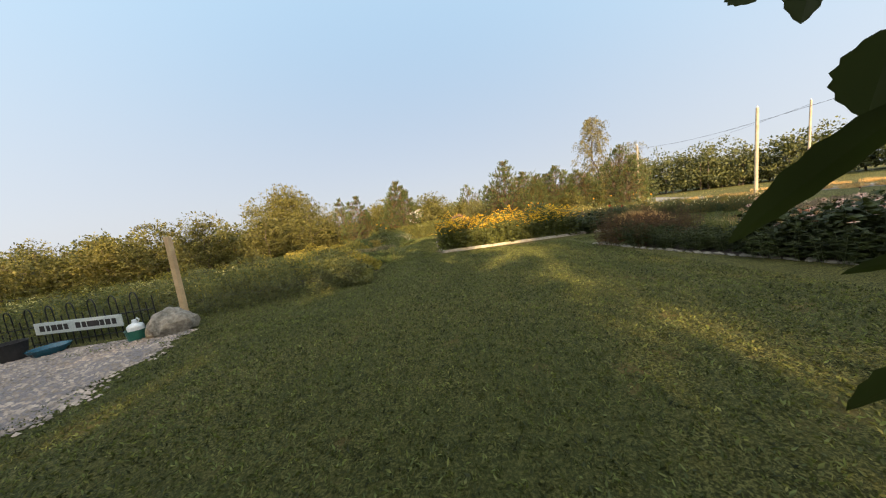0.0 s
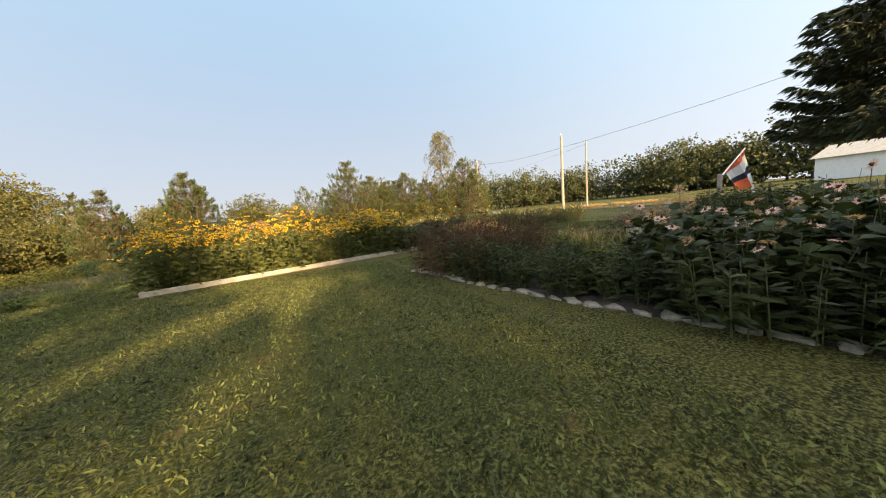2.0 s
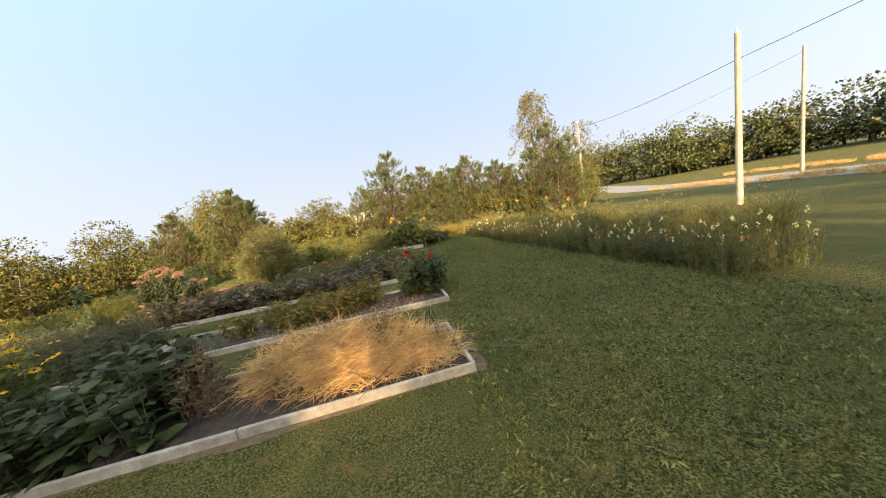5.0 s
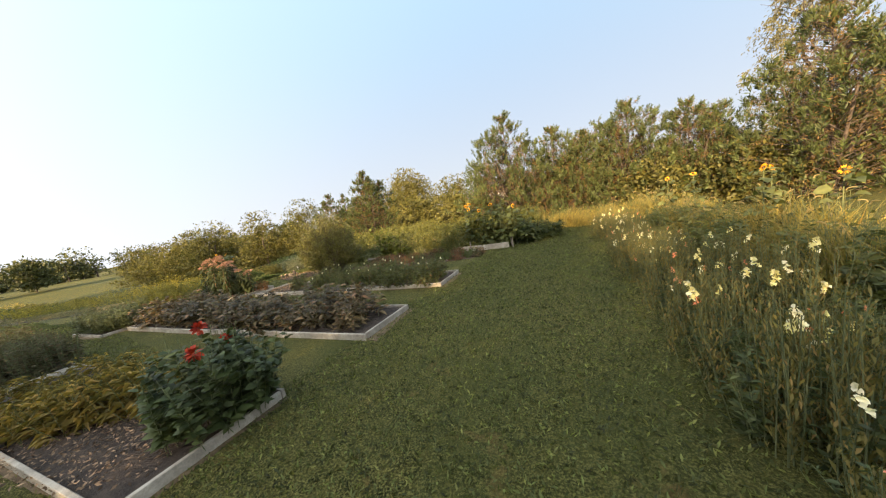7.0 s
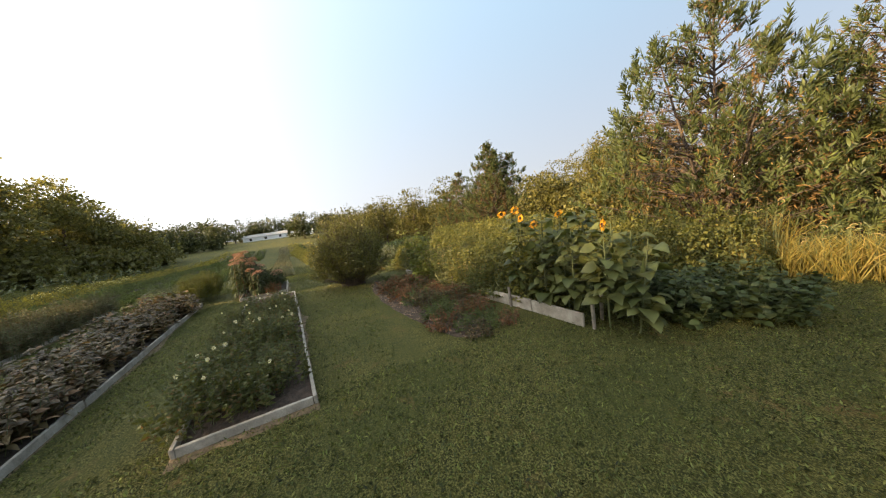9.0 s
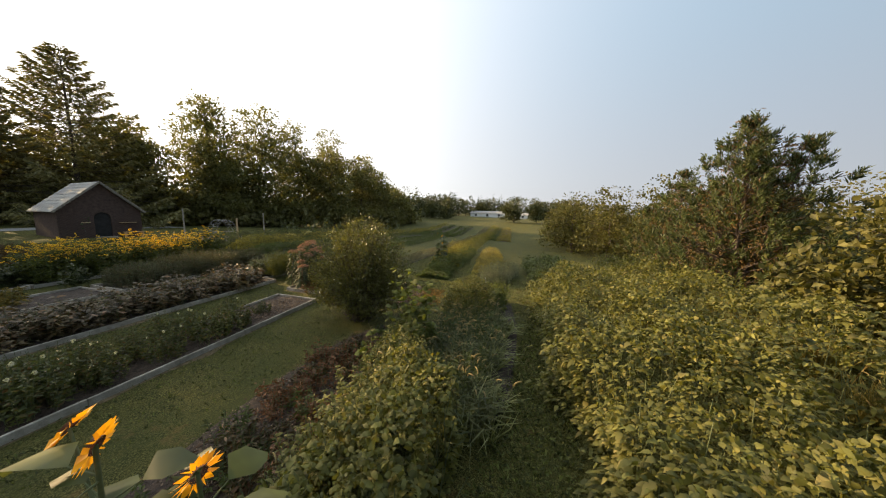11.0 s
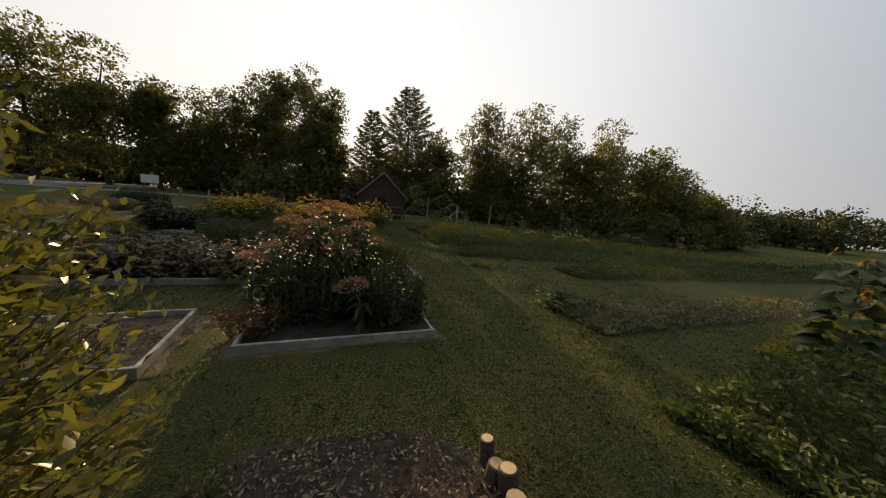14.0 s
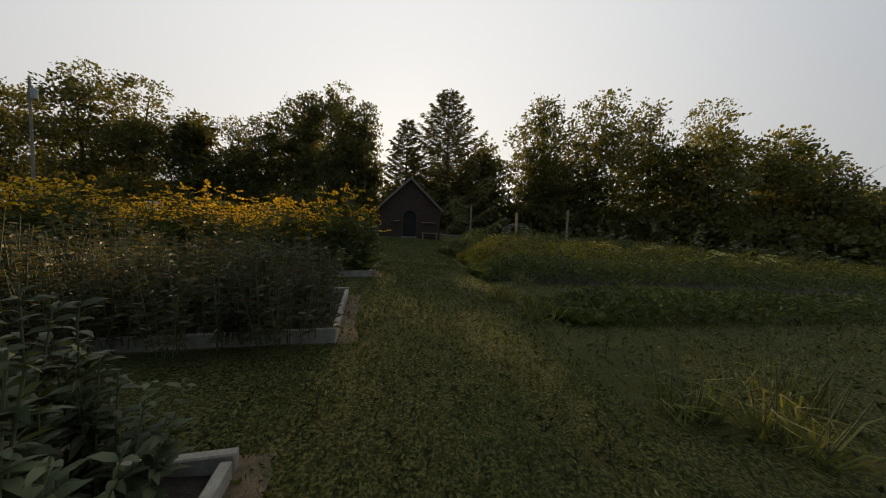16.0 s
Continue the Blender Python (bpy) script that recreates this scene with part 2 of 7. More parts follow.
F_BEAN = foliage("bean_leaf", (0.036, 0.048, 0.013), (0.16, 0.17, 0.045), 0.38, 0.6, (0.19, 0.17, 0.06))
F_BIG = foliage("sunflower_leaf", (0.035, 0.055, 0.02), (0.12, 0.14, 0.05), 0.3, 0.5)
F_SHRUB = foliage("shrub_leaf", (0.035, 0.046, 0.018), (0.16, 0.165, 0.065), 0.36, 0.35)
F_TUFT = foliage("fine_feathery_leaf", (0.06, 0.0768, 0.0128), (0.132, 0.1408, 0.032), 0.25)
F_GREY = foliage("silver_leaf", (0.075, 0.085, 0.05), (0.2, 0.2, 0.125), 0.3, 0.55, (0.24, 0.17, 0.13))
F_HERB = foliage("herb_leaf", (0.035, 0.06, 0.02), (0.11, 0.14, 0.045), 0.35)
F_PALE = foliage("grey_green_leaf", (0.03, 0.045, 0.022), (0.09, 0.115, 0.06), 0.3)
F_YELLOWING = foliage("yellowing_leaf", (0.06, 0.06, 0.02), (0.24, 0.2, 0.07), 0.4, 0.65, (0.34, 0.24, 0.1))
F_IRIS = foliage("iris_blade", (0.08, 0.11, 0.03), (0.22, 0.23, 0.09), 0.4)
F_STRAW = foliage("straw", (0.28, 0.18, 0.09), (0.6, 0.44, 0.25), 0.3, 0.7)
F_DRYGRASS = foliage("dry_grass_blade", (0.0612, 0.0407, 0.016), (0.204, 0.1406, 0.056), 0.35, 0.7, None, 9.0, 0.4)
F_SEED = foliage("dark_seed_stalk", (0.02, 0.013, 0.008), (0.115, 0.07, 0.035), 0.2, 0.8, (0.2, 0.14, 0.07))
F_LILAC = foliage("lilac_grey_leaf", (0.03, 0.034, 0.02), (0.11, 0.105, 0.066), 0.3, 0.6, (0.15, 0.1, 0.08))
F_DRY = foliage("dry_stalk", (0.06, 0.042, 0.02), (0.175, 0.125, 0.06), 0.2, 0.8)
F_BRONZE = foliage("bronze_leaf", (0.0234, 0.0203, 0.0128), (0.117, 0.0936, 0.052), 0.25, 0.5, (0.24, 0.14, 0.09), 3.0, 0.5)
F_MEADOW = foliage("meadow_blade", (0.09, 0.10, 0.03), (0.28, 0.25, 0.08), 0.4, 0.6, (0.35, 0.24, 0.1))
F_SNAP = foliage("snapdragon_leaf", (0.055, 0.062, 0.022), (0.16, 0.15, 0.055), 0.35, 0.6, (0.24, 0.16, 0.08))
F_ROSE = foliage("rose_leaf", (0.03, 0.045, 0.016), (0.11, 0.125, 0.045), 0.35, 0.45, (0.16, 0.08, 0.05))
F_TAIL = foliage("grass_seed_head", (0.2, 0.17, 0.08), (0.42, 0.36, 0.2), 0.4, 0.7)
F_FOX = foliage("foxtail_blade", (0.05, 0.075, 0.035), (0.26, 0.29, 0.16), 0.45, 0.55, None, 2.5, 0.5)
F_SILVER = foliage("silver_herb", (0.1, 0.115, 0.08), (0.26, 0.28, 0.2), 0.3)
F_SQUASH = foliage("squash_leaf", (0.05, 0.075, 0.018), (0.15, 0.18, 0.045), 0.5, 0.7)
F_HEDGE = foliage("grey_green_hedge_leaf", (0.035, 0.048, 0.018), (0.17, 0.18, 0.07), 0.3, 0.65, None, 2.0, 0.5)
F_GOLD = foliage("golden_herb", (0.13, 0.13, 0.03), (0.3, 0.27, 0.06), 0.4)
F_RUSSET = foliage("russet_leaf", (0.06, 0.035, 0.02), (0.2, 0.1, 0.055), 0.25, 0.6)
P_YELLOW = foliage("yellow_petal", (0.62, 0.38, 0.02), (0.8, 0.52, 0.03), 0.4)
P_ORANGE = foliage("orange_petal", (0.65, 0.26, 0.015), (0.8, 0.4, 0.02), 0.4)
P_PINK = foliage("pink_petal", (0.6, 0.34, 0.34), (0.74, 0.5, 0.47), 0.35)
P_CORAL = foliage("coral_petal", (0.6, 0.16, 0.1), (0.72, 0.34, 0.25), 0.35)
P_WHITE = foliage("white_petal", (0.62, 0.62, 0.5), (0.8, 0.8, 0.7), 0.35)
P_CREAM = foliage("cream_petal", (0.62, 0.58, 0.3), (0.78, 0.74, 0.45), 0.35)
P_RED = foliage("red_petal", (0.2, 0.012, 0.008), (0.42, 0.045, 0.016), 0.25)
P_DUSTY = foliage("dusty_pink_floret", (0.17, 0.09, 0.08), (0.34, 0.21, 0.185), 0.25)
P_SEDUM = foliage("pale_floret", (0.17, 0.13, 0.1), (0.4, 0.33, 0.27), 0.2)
M_CONE = plain("seed_cone", [(0.3, (0.05, 0.02, 0.01)), (0.7, (0.16, 0.06, 0.02))], 30.0, 0.9, 0.9, 120.0)


# ---- mesh tools ----
def part(name, data, mat, parent=None, label=""):
    """Links a bmesh or mesh as one mesh object, under parent if there is one."""
    if isinstance(data, bmesh.types.BMesh):
        me = bpy.data.meshes.new(name)
        data.to_mesh(me)
        data.free()
    else:
        me = data
    if mat is not None and not me.materials:
        me.materials.append(mat)
    ob = new(name, me)
    if parent is not None:
        ob.parent = parent
    return tagged(ob, label)


def thing(name, label, category, loc=(0, 0, 0), group="", turn=0.0, kind=""):
    ob = new(name)
    ob.empty_display_size = 0.1
    ob.matrix_basis = pose(*loc, 0, 0, turn)
    return tagged(ob, label, category, group, kind)


def raw_mesh(name, verts, faces):
    """A mesh from numpy arrays; all faces have the same number of corners."""
    me = bpy.data.meshes.new(name)
    n, k = faces.shape
    me.vertices.add(len(verts))
    me.vertices.foreach_set("co", np.ascontiguousarray(verts, np.float32).ravel())
    me.loops.add(n * k)
    me.loops.foreach_set("vertex_index", np.ascontiguousarray(faces, np.int32).ravel())
    me.polygons.add(n)
    me.polygons.foreach_set("loop_start", np.arange(0, n * k, k, dtype=np.int32))
    me.update(calc_edges=True)
    return me


def unit(v):
    return v / np.maximum(np.linalg.norm(v, axis=-1, keepdims=True), 1e-9)


def leaves(name, base, way, length, width, rng, fold=0.25, droop=0.0, up=None):
    """Folded pointed leaves, four corners each: base point, direction, length and width for every one."""
    n = len(base)
    way, length, width = unit(way), np.broadcast_to(length, n)[:, None], np.broadcast_to(width, n)[:, None]
    side = unit(np.cross(way, rng.normal(size=(n, 3)) if up is None else np.broadcast_to(up, (n, 3)) + 0.3 * rng.normal(size=(n, 3))))
    nor = np.cross(side, way)
    mid = base + way * length * 0.45
    tip = base + way * length - np.array([0, 0, 1.0]) * length * droop
    v = np.stack([base, mid + side * width / 2 + nor * width * fold, tip, mid - side * width / 2 + nor * width * fold], 1).reshape(-1, 3)
    f = (np.arange(n)[:, None] * 4 + np.array([[0, 1, 2, 0, 2, 3]])).reshape(-1, 3)
    return raw_mesh(name, v, f)


def blades(name, base, way, length, width, rng, bend=0.5):
    """Grass-like blades in two bent lengths: five corners, three triangles."""
    n = len(base)
    way, length, width = unit(way), np.broadcast_to(length, n)[:, None], np.broadcast_to(width, n)[:, None]
    flat = rng.normal(size=(n, 3)) * [1, 1, 0]
    flat = unit(flat)
    side = unit(np.cross(way, flat))
    mid = base + way * length * 0.55
    tip = mid + unit(way + flat * bend - np.array([0, 0, 1.0]) * bend * 0.6) * length * 0.5
    v = np.stack([base - side * width / 2, base + side * width / 2, mid + side * width * 0.4, mid - side * width * 0.4, tip], 1).reshape(-1, 3)
    f = (np.arange(n)[:, None] * 5 + np.array([[0, 1, 2, 0, 2, 3, 3, 2, 4]])).reshape(-1, 3)
    return raw_mesh(name, v, f)


def tubes(name, starts, ends, r0, r1, sides=5, sag=None):
    """Tapered rods from starts to ends in one mesh."""
    a, b = np.asarray(starts, float), np.asarray(ends, float)
    n = len(a)
    d = unit(b - a)
    ref = np.where(np.abs(d[:, 2:3]) > 0.9, [[1.0, 0, 0]], [[0, 0, 1.0]])
    u = unit(np.cross(d, ref))
    w = np.cross(d, u)
    r0, r1 = np.broadcast_to(r0, n)[:, None, None], np.broadcast_to(r1, n)[:, None, None]
    ang = np.arange(sides) * 2 * np.pi / sides
    ring = np.cos(ang)[None, :, None] * u[:, None] + np.sin(ang)[None, :, None] * w[:, None]
    v = np.concatenate([a[:, None] + ring * r0, b[:, None] + ring * r1], 1).reshape(-1, 3)
    k = np.arange(sides)
    quad = np.stack([k, (k + 1) % sides, (k + 1) % sides + sides, k + sides], 1)
    f = (np.arange(n)[:, None, None] * 2 * sides + quad[None]).reshape(-1, 4)
    return raw_mesh(name, v, f)


def cord(name, pts, r, sides=6):
    """One bent rod of even thickness through pts."""
    p = np.asarray(pts, float)
    d = unit(np.gradient(p, axis=0))
    ref = np.array([0.31, 0.2, 0.93]) if abs(d[:, 2]).mean() < 0.7 else np.array([0.9, 0.4, 0.1])
    u = unit(np.cross(d, ref))
    w = np.cross(d, u)
    ang = np.arange(sides) * 2 * np.pi / sides
    v = (p[:, None] + r * (np.cos(ang)[None, :, None] * u[:, None] + np.sin(ang)[None, :, None] * w[:, None])).reshape(-1, 3)
    k = np.arange(sides)
    quad = np.stack([k, (k + 1) % sides, (k + 1) % sides + sides, k + sides], 1)
    f = (np.arange(len(p) - 1)[:, None, None] * sides + quad[None]).reshape(-1, 4)
    return raw_mesh(name, v, f)


def box_bm(sx, sy, sz, loc=(0, 0, 0), bevel=0.0, turn=0.0, bm=None):
    bm = bm or bmesh.new()
    m = Matrix.Translation(loc) @ Matrix.Rotation(turn, 4, "Z") @ Matrix.Diagonal((sx, sy, sz, 1))
    made = bmesh.ops.create_cube(bm, size=1, matrix=m)["verts"]
    if bevel:
        edges = list({e for v in made for e in v.link_edges})
        bmesh.ops.bevel(bm, geom=edges, offset=bevel, segments=1, affect="EDGES")
    return bm


def lathe_bm(profile, segs=20, bm=None):
    """A turned solid from (radius, height) pairs."""
    bm = bm or bmesh.new()
    rings = []
    for r, z in profile:
        rings.append([bm.verts.new((r * math.cos(a), r * math.sin(a), z)) for a in (2 * math.pi * k / segs for k in range(segs))])
    for low, high in zip(rings, rings[1:]):
        for k in range(segs):
            bm.faces.new((low[k], low[(k + 1) % segs], high[(k + 1) % segs], high[k]))
    bm.faces.new(rings[0][::-1])
    bm.faces.new(rings[-1])
    bmesh.ops.recalc_face_normals(bm, faces=bm.faces)
    return bm


def rock_bm(sx, sy, sz, seed, sub=2, rough=0.3):
    bm = bmesh.new()
    bmesh.ops.create_icosphere(bm, subdivisions=sub, radius=1)
    off = Vector((seed * 3.1, seed * 1.7, seed * 0.9))
    for v in bm.verts:
        c = v.co.copy()
        k = 1 + rough * noise.noise(c * 1.3 + off) + rough * 0.4 * noise.noise(c * 3 + off)
        v.co = Vector((c.x * k * sx, c.y * k * sy, max(-0.75, c.z * k) * sz))
    return bm


def ball_points(rng, n, shell=0.55):
    """Random points in a unit ball, more of them near its skin."""
    d = unit(rng.normal(size=(n, 3)))
    return d * (shell + (1 - shell) * rng.random((n, 1)) ** 0.7)


# ---- the ground ----
def ground():
    k = np.linspace(-1, 1, 181)
    line = np.sign(k) * (60 * np.abs(k) + 1900 * np.abs(k) ** 6)
    X, Y = np.meshgrid(line + 0.0, line + 15.0, indexing="ij")
    Z = gz(X, Y)
    n = len(line)
    i = np.arange(n - 1)
    a = (i[:, None] * n + i[None]).ravel()
    f = np.stack([a, a + n, a + n + 1, a + 1], 1)
    me = raw_mesh("ground", np.stack([X, Y, Z], -1).reshape(-1, 3), f)
    me.shade_smooth()
    ob = part("ground", me, M_LAWN)
    tagged(ob, "mown green lawn with clover and dry brown patches", "lawn", kind="structure")


def ribbon(name, line, width, mat, lift, label, category):
    """A strip of paving along a line of (x, y), laid on the ground."""
    pts = [Vector((x, y)) for x, y in line]
    fine = []
    for a, b in zip(pts, pts[1:]):
        steps = max(2, int((b - a).length / 1.5))
        fine += [a.lerp(b, s / steps) for s in range(steps)]
    fine.append(pts[-1])
    v = []
    for i, p in enumerate(fine):
        d = (fine[min(i + 1, len(fine) - 1)] - fine[max(i - 1, 0)]).normalized()
        for s in (-0.5, -0.17, 0.17, 0.5):
            q = p + Vector((-d.y, d.x)) * width * s
            v.append((q.x, q.y, gz(q.x, q.y) + lift))
    f = [(4 * i + j, 4 * i + j + 1, 4 * i + j + 5, 4 * i + j + 4) for i in range(len(fine) - 1) for j in range(3)]
    me = raw_mesh(name, np.array(v), np.array(f))
    return tagged(part(name, me, mat), label, category, kind="structure")


ground()
ribbon("road", [(95, 190), (62, 105), (46, 56), (38, 24), (33, 4), (32, -14), (40, -60)], 7.0, M_ROAD, 0.03, "pale grey asphalt country road past the garden", "road")
ribbon("driveway", [(30, -6), (20, -11.5), (10, -11.5), (2, -10.5), (-10, -13)], 2.6, M_ROAD, 0.02, "pale gravel driveway leading to the shed", "driveway")


def gravel_path():
    edge = lambda y: -3.75 - 0.36 * (y - 2.2) + 0.12 * np.sin(5 * y) + 0.05 * np.sin(13 * y + 1)
    U, Y = np.meshgrid(np.linspace(0, 1, 40), np.linspace(0.3, 5.35, 60), indexing="ij")
    X = -16 + (edge(Y) + 16) * U
    Z = gz(X, Y) + np.where(U < 0.99, 0.014, -0.01)
    i, j = np.arange(39), np.arange(59)
    a = (i[:, None] * 60 + j[None]).ravel()
    me = raw_mesh("gravel_path", np.stack([X, Y, Z], -1).reshape(-1, 3), np.stack([a, a + 60, a + 61, a + 1], 1))
    tagged(part("gravel_path", me, M_GRAVEL), "grey pinkish gravel path beside the lawn", "path", kind="structure")
    rng = np.random.default_rng(5)
    n = 9000
    x, y = rng.uniform(-9, -3.2, n), rng.uniform(0.6, 5.3, n)
    keep = x < edge(y) + rng.normal(size=n) * 0.07
    x, y = x[keep], y[keep]
    base = np.stack([x, y, gz(x, y) + 0.012], 1)
    s = rng.uniform(0.012, 0.035, len(x))
    top = base + np.stack([0 * s, 0 * s, s * 0.8], 1)
    a = rng.uniform(0, 6.28, len(x))
    ring = [base + np.stack([np.cos(a + q) * s, np.sin(a + q) * s, 0 * s], 1) for q in (0, 1.6, 3.1, 4.7)]
    v = np.stack([top, *ring], 1).reshape(-1, 3)
    f = (np.arange(len(x))[:, None] * 5 + np.array([[0, 1, 2, 0, 2, 3, 0, 3, 4, 0, 4, 1]])).reshape(-1, 3)
    tagged(part("gravel", raw_mesh("gravel", v, f), M_PEBBLE), "loose grey and pinkish gravel stones", "gravel", kind="stuff")


gravel_path()


# ---- trees ----
def limbs(rng, height, spread, first, count, r):
    """A tapered trunk with forking limbs: rods as (start, end, r0, r1)."""
    s, e, a, b = [], [], [], []
    z, p = 0.0, np.zeros(3)
    steps = 6
    for k in range(steps):
        q = np.array([rng.normal() * 0.02 * height, rng.normal() * 0.02 * height, height * 0.85 * (k + 1) / steps])
        s.append(p), e.append(q), a.append(r * (1 - 0.85 * k / steps)), b.append(r * (1 - 0.85 * (k + 1) / steps))
        p = q
    for k in range(count):
        h = first + (0.8 - first) * (k / max(1, count - 1))
        st = np.array([0, 0, height * h])
        ang = k * 2.4 + rng.normal() * 0.3
        out = spread * rng.uniform(0.5, 0.95)
        mid = st + np.array([math.cos(ang) * out * 0.55, math.sin(ang) * out * 0.55, out * 0.3])
        end = st + np.array([math.cos(ang) * out, math.sin(ang) * out, out * rng.uniform(0.35, 0.8)])
        rr = r * 0.38 * (1.1 - h)
        s += [st, mid]
        e += [mid, end]
        a += [rr, rr * 0.7]
        b += [rr * 0.7, rr * 0.2]
        for j in range(2):
            tw = mid + (end - mid) * rng.uniform(0.1, 0.8)
            s.append(tw), e.append(tw + unit(rng.normal(size=3) + [0, 0, 0.4]) * out * 0.35), a.append(rr * 0.4), b.append(rr * 0.1)
    return np.array(s), np.array(e), np.array(a), np.array(b)


def broadleaf(name, label, category, x, y, height, width, mat, seed, n=5000, leaf=0.28, low=0.2, lobes=16, up=0.3, group="", flat=0.75, trunk_r=None):
    """A tree with trunk, limbs and a lobed crown of many separate leaves with gaps between the lobes."""
    rng = np.random.default_rng(seed)
    t = thing(name, label, category, (x, y, gz(x, y) - 0.03), group, rng.uniform(0, 360))
    s, e, a, b = limbs(rng, height, width * 0.36, max(0.12, low), 8, trunk_r or height * 0.018)
    part("trunk", tubes("trunk", s, e, a, b, 6), M_BARK, t)
    cz, rz = height * (0.5 + low / 2), height * (1 - low) / 2
    c = ball_points(rng, lobes, 0.35) * [width * 0.36, width * 0.36, rz * 0.72] + [0, 0, cz]
    c[0] = (0, 0, cz + rz * 0.78)
    c[1] = (width * 0.12, 0, cz + rz * 0.66)
    size = rng.uniform(0.2, 0.36, lobes) * min(width, 2 * rz) * 0.75
    twigs = n // 9
    which = np.repeat(rng.choice(lobes, twigs, p=size**2 / (size**2).sum()), 9)
    q = np.repeat(ball_points(rng, twigs, 0.5), 9, 0)
    p = c[which] + q * size[which][:, None] * [1, 1, flat] + rng.normal(size=q.shape) * [leaf * 0.95, leaf * 0.95, leaf * 0.6]
    lump = np.array([noise.noise(Vector(v)) for v in (p * (2.2 / max(1.0, height / 6)))])
    p = p[lump > -0.3]
    q = q[lump > -0.3]
    if low <= 0.08:
        m = len(p) // 4
        p[:m] *= [1.12, 1.12, 0.42]
        p[:, 2] = np.maximum(p[:, 2], 0.08)
    way = q + rng.normal(size=p.shape) * 0.7 + [0, 0, up]
    k = rng.uniform(0.6, 1.35, len(p)) * leaf
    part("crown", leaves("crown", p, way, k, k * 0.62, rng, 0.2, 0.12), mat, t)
    return t


def pine(name, label, x, y, height, width, seed, group="", mat=None, tufts=520, low=0.04):
    """A young pine: whorls of branches with upright tufts of long needles at their ends."""
    rng = np.random.default_rng(seed)
    t = thing(name, label, "pine tree", (x, y, gz(x, y) - 0.03), group, rng.uniform(0, 360))
    tops = 5
    ta = rng.uniform(0, 6.28) + np.arange(tops) * 1.3
    tr = np.r_[0.0, rng.uniform(0.16, 0.34, tops - 1)] * width
    tx, ty, th = np.cos(ta) * tr, np.sin(ta) * tr, height * np.r_[1.0, rng.uniform(0.66, 0.92, tops - 1)]
    which = rng.choice(tops, tufts, p=np.r_[0.4, np.full(tops - 1, 0.6 / (tops - 1))])
    h = low + (1 - low) * rng.random(tufts) ** 1.1
    prof = np.where(h < 0.3, 0.82 + 0.18 * h / 0.3, np.maximum(0, (1 - h) / 0.7) ** 0.62)
    whorl = np.round(h * 9) / 9
    h = 0.4 * h + 0.6 * whorl + rng.normal(size=tufts) * 0.015
    ang = rng.uniform(0, 2 * np.pi, tufts)
    wide = width / 2 * np.where(which == 0, 0.92, 0.62)
    r = wide * prof * (0.4 + 0.6 * rng.random(tufts) ** 0.4) * (1 + 0.2 * np.sin(3 * ang + which + 5 * whorl))
    tip = np.stack([tx[which] + np.cos(ang) * r, ty[which] + np.sin(ang) * r, np.clip(h, 0.03, 1) * th[which] + 0.2 * r], 1)
    for j in range(tops):
        tip[j * 4:j * 4 + 4] = np.stack([tx[j] + rng.normal(size=4) * 0.05, ty[j] + rng.normal(size=4) * 0.05, th[j] * np.linspace(0.9, 1.0, 4)], 1)
    root = np.stack([tx[which] * 0.4, ty[which] * 0.4, np.maximum(tip[:, 2] - 0.45 * r - 0.1, 0.1)], 1)
    pick = slice(0, tufts, 3)
    s = np.concatenate([[[0, 0, 0]] * tops, root[pick]])
    e = np.concatenate([np.stack([tx, ty, th * 0.97], 1), tip[pick]])
    m = len(root[pick])
    part("trunk", tubes("trunk", s, e, np.r_[np.full(tops, height * 0.012), np.full(m, height * 0.003)], np.r_[np.full(tops, 0.012), np.full(m, 0.004)], 5), M_BARK, t)
    # each shoot: an upright candle with needles that stand off all round it
    per = 26
    out = unit(np.stack([np.cos(ang) * 0.55, np.sin(ang) * 0.55, 0.9 + 0.5 * rng.random(tufts)], 1) + rng.normal(size=(tufts, 3)) * 0.15)
    u = rng.random(tufts * per)[:, None]
    big = np.repeat(rng.uniform(0.62, 1.05, tufts), per) * (height / 7) ** 0.4
    axis = np.repeat(out, per, 0)
    base = np.repeat(tip, per, 0) + axis * (u - 0.7) * 0.5 * big[:, None]
    ring = unit(np.cross(axis, rng.normal(size=axis.shape)))
    way = axis * (0.75 + 0.5 * u) + ring * 0.75
    k = rng.uniform(0.17, 0.27, tufts * per) * big * (1.15 - 0.4 * u[:, 0])
    part("needle_foliage", leaves("needle_foliage", base, way, k, k * 0.2, rng, 0.1, 0.0), mat or F_PINE, t)
    # last year's needles, brown, further in along the boughs
    m = tufts * 9
    i = rng.integers(0, tufts, m)
    v = rng.uniform(0.45, 0.9, (m, 1))
    base = root[i] * (1 - v) + tip[i] * v + rng.normal(size=(m, 3)) * 0.12
    k = rng.uniform(0.1, 0.19, m)
    part("old_needles", leaves("old_needles", base, rng.normal(size=(m, 3)) + [0, 0, -0.2], k, k * 0.2, rng, 0.1), F_OLDPINE, t, "brown old needles inside the crown")
    return t


